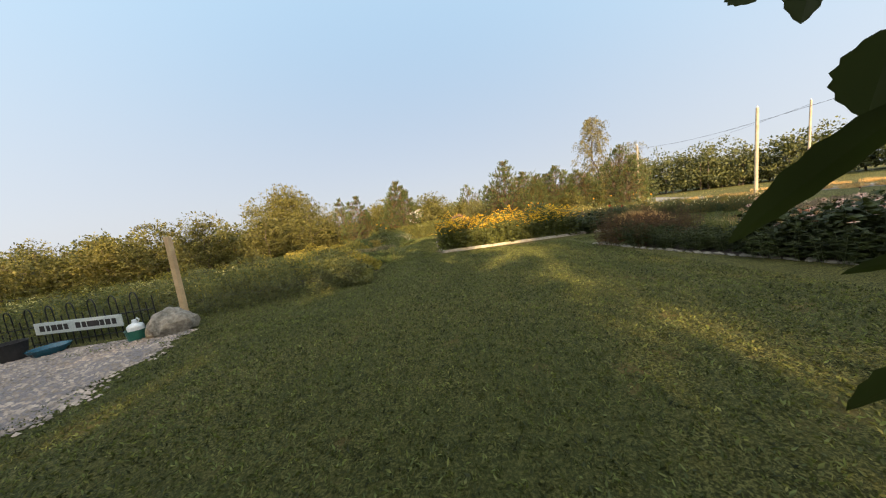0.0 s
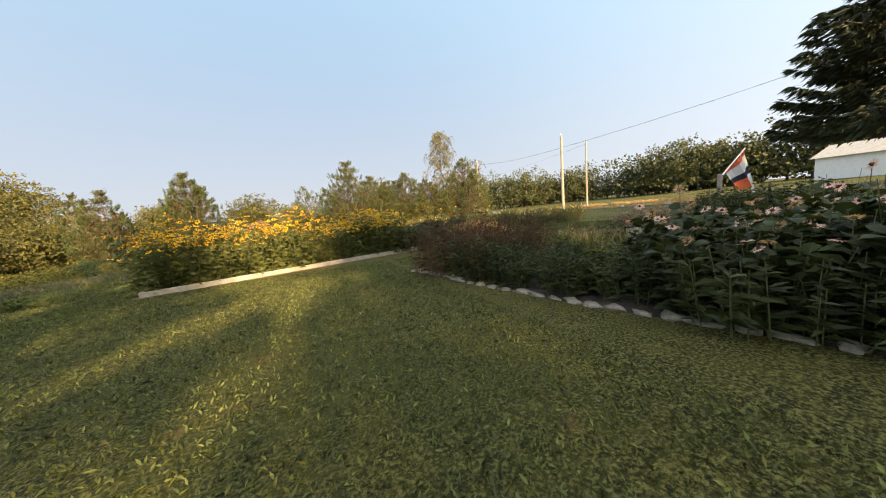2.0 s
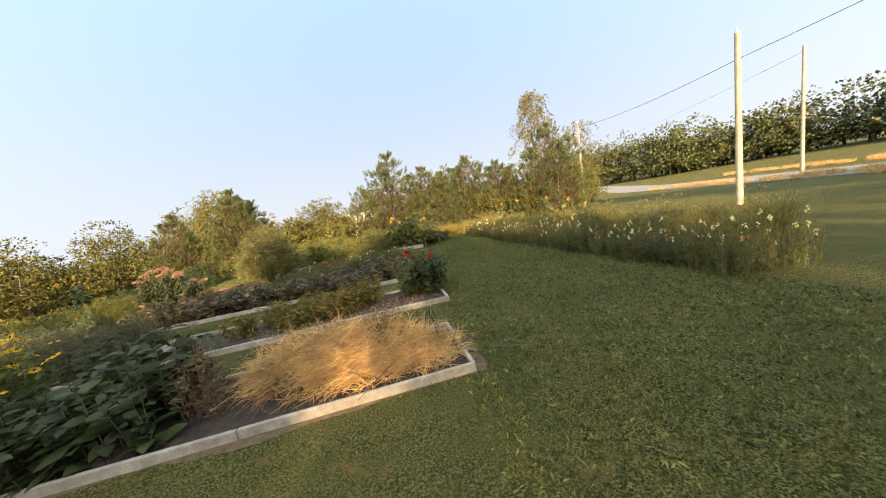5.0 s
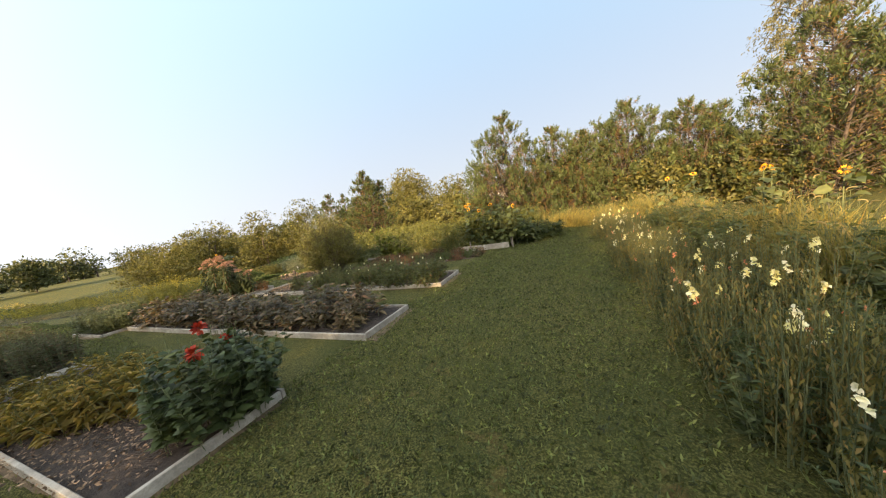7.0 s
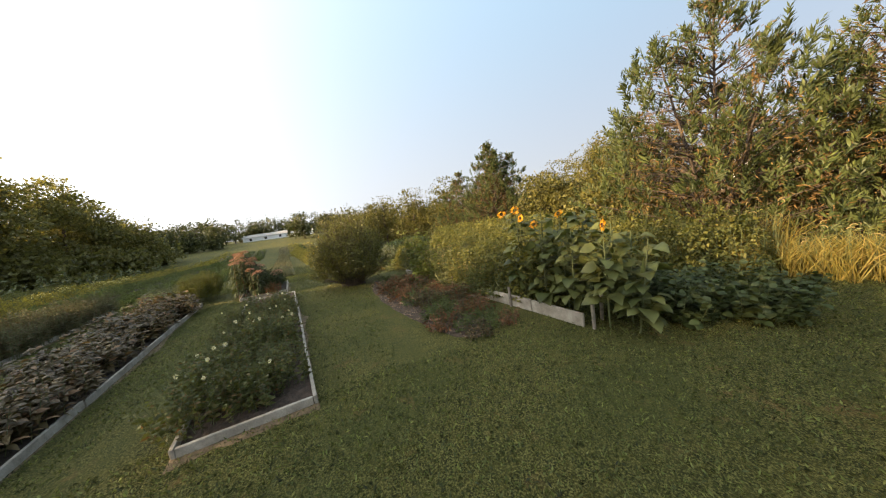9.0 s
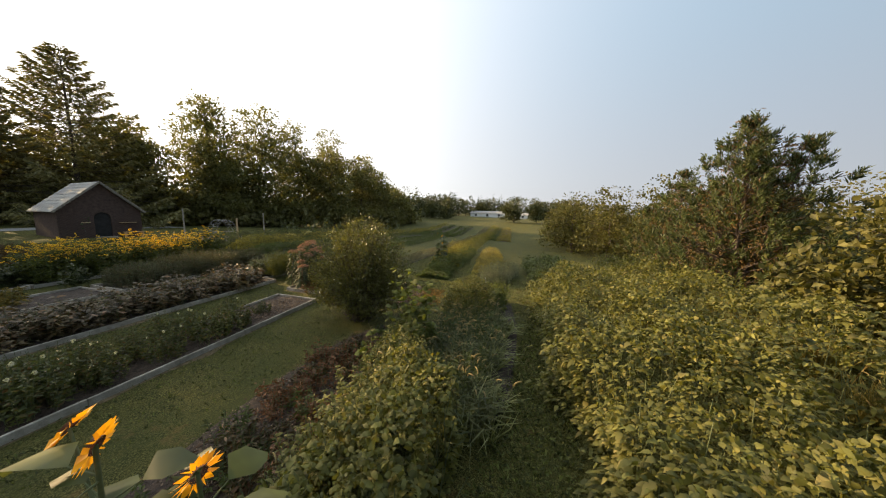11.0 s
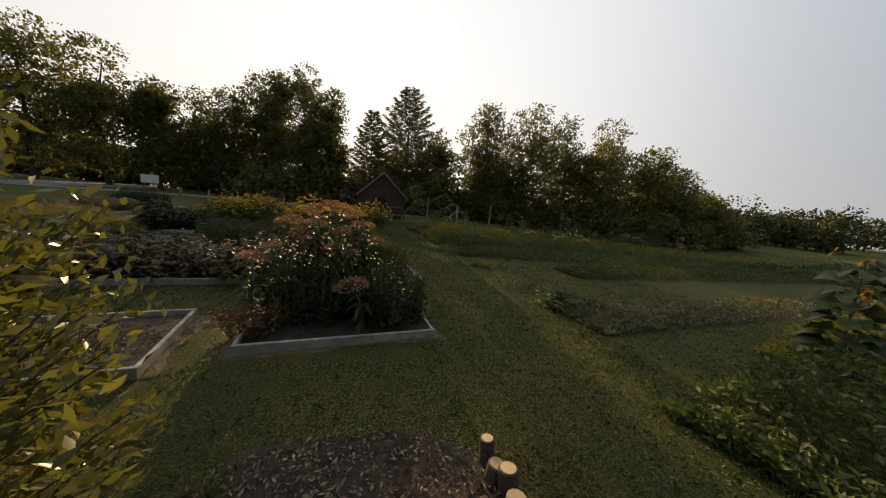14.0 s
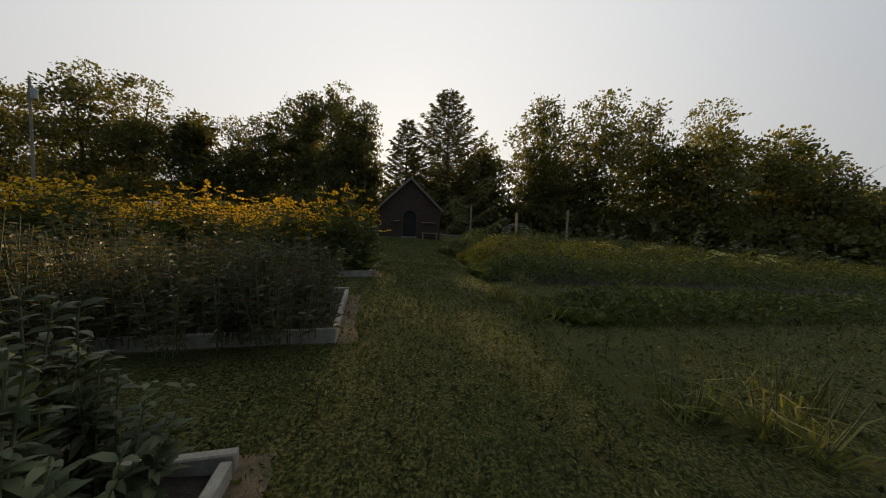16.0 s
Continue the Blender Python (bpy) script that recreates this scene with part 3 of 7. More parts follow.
def spruce(name, label, x, y, height, width, seed, dense=1.0, mat=None, low=0.04, lift=0.5, category="spruce tree", leaf=1.0):
    """A tall spruce: tiers of long drooping boughs with hanging sprays and gaps of sky between them."""
    rng = np.random.default_rng(seed)
    t = thing(name, label, category, (x, y, gz(x, y) - 0.03))
    s, e, a, b = [np.zeros(3)], [np.array([0, 0, height])], [height * 0.016], [0.02]
    base, way = [], []
    tiers = int(height * 2.0)
    for k in range(tiers):
        h = low + (0.985 - low) * k / tiers
        reach = width / 2 * (1 - h) ** 0.88 * rng.uniform(0.82, 1.08) + 0.15
        for j in range(6):
            ang = j * 1.047 + k * 0.5 + rng.normal() * 0.25
            L = reach * rng.uniform(0.66, 1.08)
            st = np.array([0, 0, height * h])
            en = st + np.array([math.cos(ang) * L, math.sin(ang) * L, -0.08 * L + lift * L * h])
            s.append(st), e.append(en), a.append(0.035), b.append(0.008)
            m = int((14 + 26 * L) * dense)
            u = rng.random(m) ** 0.55
            p = st + (en - st) * u[:, None]
            p[:, 2] -= 0.14 * L * np.sin(u * np.pi)
            side = np.array([-math.sin(ang), math.cos(ang), 0])
            off = rng.normal(size=(m, 1)) * 0.13 * L * (1.15 - u)[:, None]
            base.append(p + off * side - [0, 0, 1] * np.abs(off) * 0.4)
            way.append((en - st) / L * 0.8 + side * np.sign(off) * 0.55 + rng.normal(size=(m, 3)) * 0.22 - [0, 0, 0.35])
    part("trunk", tubes("trunk", s, e, a, b, 5), M_BARK, t)
    base, way = np.concatenate(base), np.concatenate(way)
    k = rng.uniform(0.3, 0.62, len(base)) * leaf
    part("needle_foliage", leaves("needle_foliage", base, way, k, k * 0.26, rng, 0.15, 0.12), mat or F_SPRUCE, t)


def woods(name, label, line, depth, height, mat, seed, trees, leaf=0.9, per=420):
    """A far belt of woodland: overlapping crowns of leaf clumps along a line."""
    rng = np.random.default_rng(seed)
    pts = np.array(line, float)
    seg = rng.integers(0, len(pts) - 1, trees)
    u = rng.random((trees, 1))
    xy = pts[seg] * (1 - u) + pts[seg + 1] * u + rng.normal(size=(trees, 2)) * depth * 0.4
    h = height * rng.uniform(0.55, 1.0, trees) * (1 + 0.12 * np.sin(xy[:, 0] * 0.11 + xy[:, 1] * 0.17))
    P, W = [], []
    S, E = [], []
    for (x, y), hh in zip(xy, h):
        w = hh * rng.uniform(0.45, 0.8)
        lob = ball_points(rng, 7, 0.3) * [w * 0.6, w * 0.6, hh * 0.32] + [0, 0, hh * 0.55]
        twigs = per // 10
        c = np.repeat(rng.integers(0, 7, twigs), 10)
        q = np.repeat(ball_points(rng, twigs, 0.55), 10, 0)
        p = lob[c] + q * [w * 0.5, w * 0.5, hh * 0.2] + rng.normal(size=q.shape) * leaf * 0.9
        p[: per * 2 // 5, 2] *= 0.42
        p[: per * 2 // 5, :2] *= 1.25
        z = gz(x, y)
        P.append(p + [x, y, z])
        W.append(q + rng.normal(size=q.shape) * 0.5)
        S.append((x, y, z)), E.append((x, y, z + hh * 0.6))
    P, W = np.concatenate(P), np.concatenate(W)
    P[:, 2] = np.maximum(P[:, 2], gz(P[:, 0], P[:, 1]) + 0.1)
    k = rng.uniform(0.6, 1.4, len(P)) * leaf
    t = thing(name, label, "woodland", kind="stuff")
    part("trunk", tubes("trunk", S, E, 0.25, 0.12, 5), M_BARK, t)
    part("crown", leaves("crown", P, W, k, k * 0.8, rng, 0.2), mat, t)


# trees to the south, between the garden and the sun
spruce("spruce", "tall dark spruce with drooping boughs behind the shed", -4.2, -18.6, 18.3, 21.0, 1)
spruce("spruce", "smaller ragged spruce beside the taller one", 0.95, -18.6, 14.2, 11.5, 2, 0.9)
for i, (x, y, h, w) in enumerate([(6.7, -21.5, 17.4, 4.8), (11.3, -25.2, 21.0, 7.4), (14.8, -24.0, 19.0, 5.2), (18.0, -26.5, 19.2, 5.6), (9.4, -19.8, 15.5, 4.6), (21.0, -25.0, 16.2, 5.4), (24.8, -24.0, 14.2, 5.8)]):
    broadleaf("maple_tree", "large dark backlit maple tree by the driveway", "tree", x, y, h, w * 1.3, F_MAPLE, 20 + i, 15000, 0.37, 0.05, 30, group="maples by the driveway")
for i, (x, y, h, w) in enumerate([(33.2, -21.0, 17.8, 7.8), (39.5, -20.0, 18.2, 8.2), (28.6, -22.5, 15.0, 5.6), (48.0, -20.0, 15.0, 11.0)]):
    broadleaf("oak_tree", "broad dark shade tree across the road", "tree", x, y, h, w * 1.25, F_MAPLE, 30 + i, 16000, 0.38, 0.06, 34, group="shade trees across the road")
for i, (x, y, h, w) in enumerate([(-16.0, -17.0, 18.2, 7.0), (-22.8, -16.0, 19.3, 8.5), (-29.0, -15.5, 19.2, 7.5), (-38.0, -16.5, 19.8, 9.5), (-50.5, -17.5, 16.8, 10.0), (-64.0, -19.0, 10.0, 9.0)]):
    broadleaf("cottonwood_tree", "tall cottonwood tree with light showing through its crown", "tree", x, y, h, w * 1.3, F_COTTON, 40 + i, 16000, 0.37, 0.06, 28, group="cottonwoods along the field")
for i, (x, y, h, w) in enumerate([(-9.4, -21.0, 13.6, 7.0), (-34.0, -12.5, 14.6, 9.0), (-43.0, -12.5, 15.4, 9.0), (-50.0, -12.5, 12.4, 9.5), (-58, -14, 9.0, 9.0), (-20, -20, 11.0, 10.0), (-4, -24, 10, 12.0)]):
    broadleaf("field_tree", "dense dark tree at the edge of the field", "tree", x, y, h, w * 1.1, F_MAPLE, 50 + i, 9000, 0.48, 0.0, 24, group="trees at the field edge")
woods("field_hedge", "dark undergrowth below the tall trees", [(-64, -14), (-38, -9), (-22, -17), (-8, -20), (4, -22), (18, -19)], 3.0, 6.0, F_MAPLE, 60, 85, 0.6, 420)
woods("field_hedge", "dark hedge far behind the shade trees", [(18, -30), (34, -36), (60, -34)], 3.0, 8.0, F_MAPLE, 62, 36, 0.8, 420)
spruce("spruce", "dark heavy-boughed spruce by the road", 34.0, 8.0, 15.5, 15.5, 61, 1.6, F_CEDAR, 0.27, 0.35, leaf=1.1)

# pines and bushes to the north
for i, (x, y, h, w) in enumerate([(7.8, 36.4, 7.6, 5.4), (10.5, 38.0, 6.3, 4.4), (12.3, 38.6, 5.7, 4.4), (14.8, 38.2, 6.6, 4.8), (17.6, 38.4, 5.8, 4.6), (12.9, 41.8, 6.8, 5.0), (3.6, 43.0, 6.2, 4.6), (6.8, 40.6, 4.8, 4.2), (21.8, 36.0, 7.8, 5.4)]):
    pine("pine_tree", "young pine with upright needle tufts, lit by low sun", x, y, h, w * 1.35, 70 + i, "pines along the north edge", tufts=1150 if y < 38.7 else 420)
pine("pine_tree", "bushy young pine standing apart in the hedge", -5.6, 35.8, 7.0, 5.6, 80, tufts=1300)
pine("pine_tree", "slender young pine above the bushes", -14.6, 40.6, 6.8, 4.0, 81, tufts=500)
pine("pine_tree", "low bushy pine near the bean rows", -10.6, 35.4, 6.0, 4.6, 82, tufts=700)
for i, (x, y, h, w, m) in enumerate([(-1.4, 37.4, 3.8, 4.5, F_BUSH), (2.2, 37.8, 3.2, 4.6, F_BUSH), (5.4, 37.4, 2.4, 4.0, F_BUSH), (-8.6, 38.0, 4.8, 5.0, F_BUSH), (-17.5, 36.8, 6.6, 7.5, F_BUSH), (-21.2, 33.5, 6.2, 6.5, F_BUSH), (-26.0, 30.5, 6.4, 7.0, F_BUSH), (-31.0, 30.8, 6.6, 7.0, F_BUSH), (-37.0, 30.0, 6.0, 7.0, F_WILLOW), (-43.5, 29.5, 6.2, 7.5, F_BUSH), (-50.0, 29.0, 6.4, 7.5, F_BUSH), (-19.0, 47.0, 7.0, 8.0, F_WILLOW), (-10.0, 46.0, 6.2, 7.5, F_WILLOW), (-2.0, 46.0, 6.0, 8.0, F_BUSH), (15.6, 36.6, 2.8, 4.0, F_BUSH), (19.5, 36.5, 2.8, 4.0, F_BUSH), (24, 39, 4.2, 5, F_BUSH), (27, 42, 4.6, 5, F_BUSH)]):
    broadleaf("round_bush" if h < 7.5 else "willow_tree", "rounded yellow-green bush in the hedge" if m is F_BUSH else "spreading pale green willow in the hedge", "bush" if h < 7.5 else "tree", x, y, h, w * 1.15, m, 90 + i, 9500, 0.2, 0.0, 24, group="hedge along the north side")
broadleaf("willow_tree", "broad pale green willow far behind the hedge", "tree", -66.0, 118.0, 22.5, 32.0, F_WILLOW, 119, 30000, 0.58, 0.0, 60)
def weeping(name, label, x, y, height, width, mat, seed, sprays=420, per=26, leaf=0.2, low=0.2):
    """An airy tree: ascending limbs with fine drooping sprays of small leaves and much sky between them."""
    rng = np.random.default_rng(seed)
    t = thing(name, label, "tree", (x, y, gz(x, y) - 0.03))
    s, e, a, b = limbs(rng, height, width * 0.42, low, 14, height * 0.014)
    h = low + (1 - low) * rng.random(sprays) ** 0.85
    ang = rng.uniform(0, 6.28, sprays)
    r = width / 2 * np.sqrt(np.clip(np.sin(np.pi * (h - low + 0.06) / (1.1 - low)), 0, 1)) * rng.uniform(0.25, 1.0, sprays) * (1 + 0.2 * np.sin(4 * ang + 6 * h)) * (1 - 0.35 * np.sin(17 * h) ** 2) * (1.1 - 0.35 * h)
    tip = np.stack([np.cos(ang) * r, np.sin(ang) * r, height * h], 1)
    root = tip * [0.3, 0.3, 1] - np.stack([0 * r, 0 * r, 0.5 * r + 0.2], 1)
    pick = slice(0, sprays, 2)
    part("trunk", tubes("trunk", np.concatenate([s, root[pick]]), np.concatenate([e, tip[pick]]), np.r_[a, np.full(len(root[pick]), 0.02)], np.r_[b, np.full(len(root[pick]), 0.006)], 5), M_BARK, t)
    u = np.tile(np.linspace(0, 1, per), sprays)[:, None] + rng.normal(size=(sprays * per, 1)) * 0.03
    out = np.repeat(np.stack([np.cos(ang), np.sin(ang), 0 * ang], 1), per, 0)
    run = np.repeat(rng.uniform(0.5, 1.3, sprays), per)[:, None] * height / 14
    p = np.repeat(tip, per, 0) + out * run * u * 0.55 + np.array([0, 0, 1.0]) * run * (0.25 * u - 1.0 * u**2) + rng.normal(size=(sprays * per, 3)) * 0.1
    k = rng.uniform(0.6, 1.3, len(p)) * leaf
    part("crown", leaves("crown", p, out * 0.5 + rng.normal(size=p.shape) * 0.5 - [0, 0, 0.6], k, k * 0.42, rng, 0.2, 0.1), mat, t)


weeping("poplar_tree", "airy pale tree with drooping sprays above the pines", 26.4, 50.9, 15.8, 7.6, F_POPLAR, 120, 560, 26, 0.21, 0.08)
weeping("small_tree", "thin small tree with sparse pale leaves", 31.0, 48.0, 10.4, 6.5, F_POPLAR, 121, 110, 18, 0.2, 0.45)
for i, (x, y, h, w) in enumerate([(24.5, 46, 5.0, 5), (28.5, 47, 5.6, 6), (33, 52, 6.0, 6)]):
    broadleaf("round_bush", "dense green bush below the poplar", "bush", x, y, h, w, F_BUSH, 124 + i, 4200, 0.26, 0.0, 16, group="bushes below the poplar")

woods("hedge_mass", "continuous yellow-green hedge of bushes and saplings", [(-54, 30), (-36, 32), (-20, 39), (-9, 42)], 2.0, 5.0, F_BUSH, 128, 50, 0.34, 480)
woods("hedge_mass", "low bushes and saplings between the pines", [(-8, 43), (8, 43), (24, 43)], 1.2, 3.2, F_BUSH, 129, 30, 0.3, 420)

for i, (x, y, h, w) in enumerate([(-91, -12, 7.0, 8.0), (-90, -18, 6.0, 7.0), (-90, 13, 8.0, 9.0), (-94, 20, 7.0, 9.0), (-93, -24, 7.0, 9.0)]):
    broadleaf("round_tree", "distant rounded green tree near the barns", "tree", x, y, h, w, F_WOOD, 140 + i, 2500, 0.6, 0.0, 14, group="trees near the barns")
# far woods
woods("east_woods", "dense green woods on the rise across the road", [(66, 130), (76, 96), (98, 72), (103, 48), (100, 28), (112, 4), (110, -20)], 9.0, 15.5, F_WOOD, 130, 150, 0.56, 1000)
woods("west_woods", "distant hazy woods on the horizon", [(-150, 60), (-165, 10), (-135, -28), (-95, -40), (-70, -30)], 14.0, 12.0, F_WOOD, 131, 100, 0.62, 700)
woods("north_woods", "distant hedge and woods beyond the pines", [(-150, 60), (-90, 95), (-40, 120), (10, 130), (66, 130)], 10.0, 10.0, F_WOOD, 132, 90, 0.8, 420)


# ---- plants ----
def broad(name, base, way, length, width, rng, droop=0.25):
    """Broad leaves with a bent midrib: six corners, four triangles each."""
    n = len(base)
    way, length, width = unit(way), np.broadcast_to(length, n)[:, None], np.broadcast_to(width, n)[:, None]
    side = unit(np.cross(way, np.array([0, 0, 1.0]) + 0.45 * rng.normal(size=(n, 3))))
    nor = np.cross(side, way)
    down = np.array([0, 0, 1.0]) * length * droop
    a, b = base + way * length * 0.3, base + way * length * 0.68 - down * 0.35
    tip = base + way * length - down
    v = np.stack([base, a + side * width * 0.5 + nor * width * 0.12, b + side * width * 0.4 + nor * width * 0.1, tip,
                  b - side * width * 0.4 + nor * width * 0.1, a - side * width * 0.5 + nor * width * 0.12], 1).reshape(-1, 3)
    f = (np.arange(n)[:, None] * 6 + np.array([[0, 1, 5, 1, 2, 4, 1, 4, 5, 2, 3, 4]])).reshape(-1, 3)
    return raw_mesh(name, v, f)


def daisies(c, face, size, rng, petals=12, droop=0.2):
    """Petal bases, ways and lengths for flat rayed flowers at c that look along face."""
    n = len(c)
    face = unit(face)
    u = unit(np.cross(face, rng.normal(size=(n, 3))))
    w = np.cross(face, u)
    ang = np.arange(petals) * 2 * np.pi / petals
    d = np.cos(ang)[None, :, None] * u[:, None] + np.sin(ang)[None, :, None] * w[:, None] - droop * face[:, None]
    base = c[:, None] + d * size * 0.12
    return base.reshape(-1, 3), d.reshape(-1, 3), np.full(n * petals, size * 0.45)


def rayed(name, r, petals, broadness, droop, rng, tall=0.0):
    """Petals round one centre, joined there; with tall, three whorls of them up a short stalk."""
    v, f = [], []
    for j in range(3 if tall else 1):
        c = len(v)
        z = -tall * j / 2 * rng.uniform(0.7, 1.3)
        ox, oy = (rng.normal(size=2) * 0.012 if tall else (0.0, 0.0))
        v.append((ox, oy, z))
        for k in range(petals):
            a = 2 * math.pi * (k + 0.4 * j) / petals + rng.normal() * 0.06
            L = r * rng.uniform(0.8, 1.1)
            for s, da, dz in ((0.6, broadness, 0.3), (1.0, 0.0, 1.0), (0.6, -broadness, 0.3)):
                v.append((ox + L * s * math.cos(a + da), oy + L * s * math.sin(a + da), z - droop * L * dz))
            i = c + 1 + 3 * k
            f += [(c, i, i + 1), (c, i + 1, i + 2)]
        if j:
            f.append((c, last, c + 1))
        last = c
    return raw_mesh(name, np.array(v), np.array(f))


HEADS = {}


def flower(form, size, bmat, span, at, rng, parent):
    """One flower head at the tip of a stem; heads of one form share a few meshes."""
    key = (form, size, bmat.name, span)
    if key not in HEADS:
        HEADS[key] = []
        for v in range(3):
            z = np.zeros((1, 3))
            if form == "daisy":
                me = rayed("flower_head", size * 0.56, 15, 0.17, rng.uniform(0.0, 0.3), rng)
            elif form == "spike":
                q = 7
                e = unit(rng.normal(size=(4 * q, 3)) + [0, 0, 0.3])
                c = np.repeat(np.c_[rng.normal(size=(4, 2)) * size * 0.45, -np.arange(4) * span * 0.42], q, 0)
                me = broad("flower_spike", c, e, size * 1.05, size * 0.95, rng, 0.1)
            elif form == "tail":
                pts = [np.array([0.09 * u * u, 0, 0.11 * u - 0.07 * u * u]) for u in np.linspace(0, 1, 7)]
                me = cord("seed_head", pts, size, 5)
            elif form == "dome":
                q = 60 if size < 0.1 else 420
                e = ball_points(rng, q, 0.7)
                e[:, 2] = np.abs(e[:, 2])
                lump = 1 + 0.25 * np.array([noise.noise(Vector(w * 2.5) + Vector((v * 7, 0, 0))) for w in e])
                k = 0.16 if q > 100 else 0.4
                me = leaves("flower_dome", e * lump[:, None] * [size, size, size * 0.62], e + rng.normal(size=e.shape) * 0.5, size * k, size * k * 0.6, rng, 0.2)
            else:
                e = unit(rng.normal(size=(46, 3)))
                me = broad("flower_head", e * size * 0.15, e, size * 0.5, size * 0.25, rng, 0.05)
            me.materials.append(bmat)
            cone = None
            if form == "daisy":
                cone = tubes("seed_cone", z - [0, 0, size * 0.05], z + [0, 0, size * 0.16], size * 0.16, size * 0.07, 8)
                cone.materials.append(M_CONE)
            HEADS[key].append((me, cone))
    me, cone = HEADS[key][rng.integers(3)]
    head = part(me.name.split(".")[0], me, None, parent)
    if form == "dome":
        tagged(head, kind="stuff")
    tilt = 28 if form == "daisy" else 8
    head.matrix_basis = pose(*at, rng.normal() * tilt, rng.normal() * tilt, rng.uniform(0, 360))
    if cone is not None:
        part("seed_cone", cone, None, head, "dark spiky seed cone")


def clump(name, label, category, x, y, rx, ry, h, mat, seed, stems=30, per=14, leaf=0.12, wide=0.4, bloom=None, lean=0.25, kind="leaf",
          low=0.1, droop=0.2, group="", stem_mat=None, z=0.0, turn=0.0, stem_r=0.004):
    """A clump of upright stems with leaves along them; bloom is (form, share of stems, size, material, height of the flowering part)."""
    rng = np.random.default_rng(seed)
    t = thing(name, label, category, (x, y, gz(x, y) + z), group, turn)
    a = rng.uniform(0, 2 * np.pi, stems)
    r = np.sqrt(rng.random(stems))
    foot = np.stack([np.cos(a) * r * rx * 0.75, np.sin(a) * r * ry * 0.75, 0 * a - 0.02], 1)
    tall = h * (1 - 0.3 * r**2) * rng.uniform(0.78, 1.05, stems)
    tip = foot * [1.25, 1.25, 0] + np.stack([rng.normal(size=stems) * lean * h * 0.3, rng.normal(size=stems) * lean * h * 0.3, tall], 1)
    tagged(part("stem", tubes("stem", foot, tip, stem_r, stem_r * 0.6, 4), stem_mat or M_STEM, t), kind="stuff")
    n = stems * per
    u = (low + (1 - low) * rng.random(n))[:, None] * (0.88 if bloom and kind != "column" else 1.0)
    which = np.repeat(np.arange(stems), per)
    p = foot[which] * (1 - u) + tip[which] * u
    ang = rng.uniform(0, 2 * np.pi, n)
    out = np.stack([np.cos(ang), np.sin(ang), rng.uniform(0.0, 0.8, n)], 1)
    if kind == "column":
        out = out * [0.4, 0.4, 0] + [0, 0, 1.0]
        p = p + rng.normal(size=(n, 3)) * [0.016, 0.016, 0.01]
    k = leaf * rng.uniform(0.6, 1.25, n) * (1.15 - 0.5 * u[:, 0])
    if kind == "broad":
        me = broad("foliage", p, out, k, k * wide, rng, droop)
    elif kind == "blade":
        base = foot[which] + rng.normal(size=(n, 3)) * [rx * 0.12, ry * 0.12, 0]
        me = blades("foliage", base, np.array([0, 0, 1.0]) + rng.normal(size=(n, 3)) * [lean, lean, 0.1], h * rng.uniform(0.5, 1.0, n), leaf * wide, rng, droop * 2.5)
    else:
        me = leaves("foliage", p, out, k, k * wide, rng, 0.2, droop)
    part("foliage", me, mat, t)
    for form, share, size, bmat, span in ([bloom] if bloom and not isinstance(bloom, list) else bloom or []):
        pick = rng.random(stems) < share
        top = tip[pick]
        m = len(top)
        if not m:
            continue
        if span == "mass":
            rest = tip[~pick]
            face = rng.normal(size=rest.shape) * 0.35 + [0, 0, 1]
            b, w, k = daisies(rest, face, size * 1.15, rng, 13, 0.12)
            tagged(part("flower_mass", leaves("flower_mass", b, w, k, k * 0.42, rng, 0.1), bmat, t), kind="stuff")
            tagged(part("cone_mass", tubes("cone_mass", rest - unit(face) * 0.005, rest + unit(face) * size * 0.16, size * 0.17, size * 0.08, 6), M_CONE, t), kind="stuff")
        for c in top:
            flower(form, size, bmat, 0 if span == "mass" else span, c, rng, t)
    return t


def scatter(made, places, seed, low=0.85, high=1.15, z=0.0):
    """Copies of the ready-made clumps at places, turned and sized at random; the models themselves take the first places."""
    rng = random.Random(seed)
    for i, (x, y) in enumerate(places):
        s = rng.uniform(low, high)
        m = pose(x, y, gz(x, y) + z, 0, 0, rng.uniform(0, 360)) @ Matrix.Diagonal((s, s, s * rng.uniform(0.92, 1.08), 1))
        if i < len(made):
            made[i].matrix_basis = m
        else:
            copy_thing(rng.choice(made), m)


def along(x0, y0, x1, y1, n, rows, width, seed, jitter=0.12):
    """Places in rows along a line from (x0, y0) to (x1, y1), width wide to its left."""
    rng = random.Random(seed)
    dx, dy = x1 - x0, y1 - y0
    L = math.hypot(dx, dy)
    nx, ny = -dy / L, dx / L
    out = []
    for r in range(rows):
        w = width * (r + 0.5) / rows
        for k in range(n):
            u = (k + 0.5 + 0.25 * (r % 2)) / n
            out.append((x0 + dx * u + nx * w + rng.uniform(-jitter, jitter), y0 + dy * u + ny * w + rng.uniform(-jitter, jitter)))
    rng.shuffle(out)
    return out


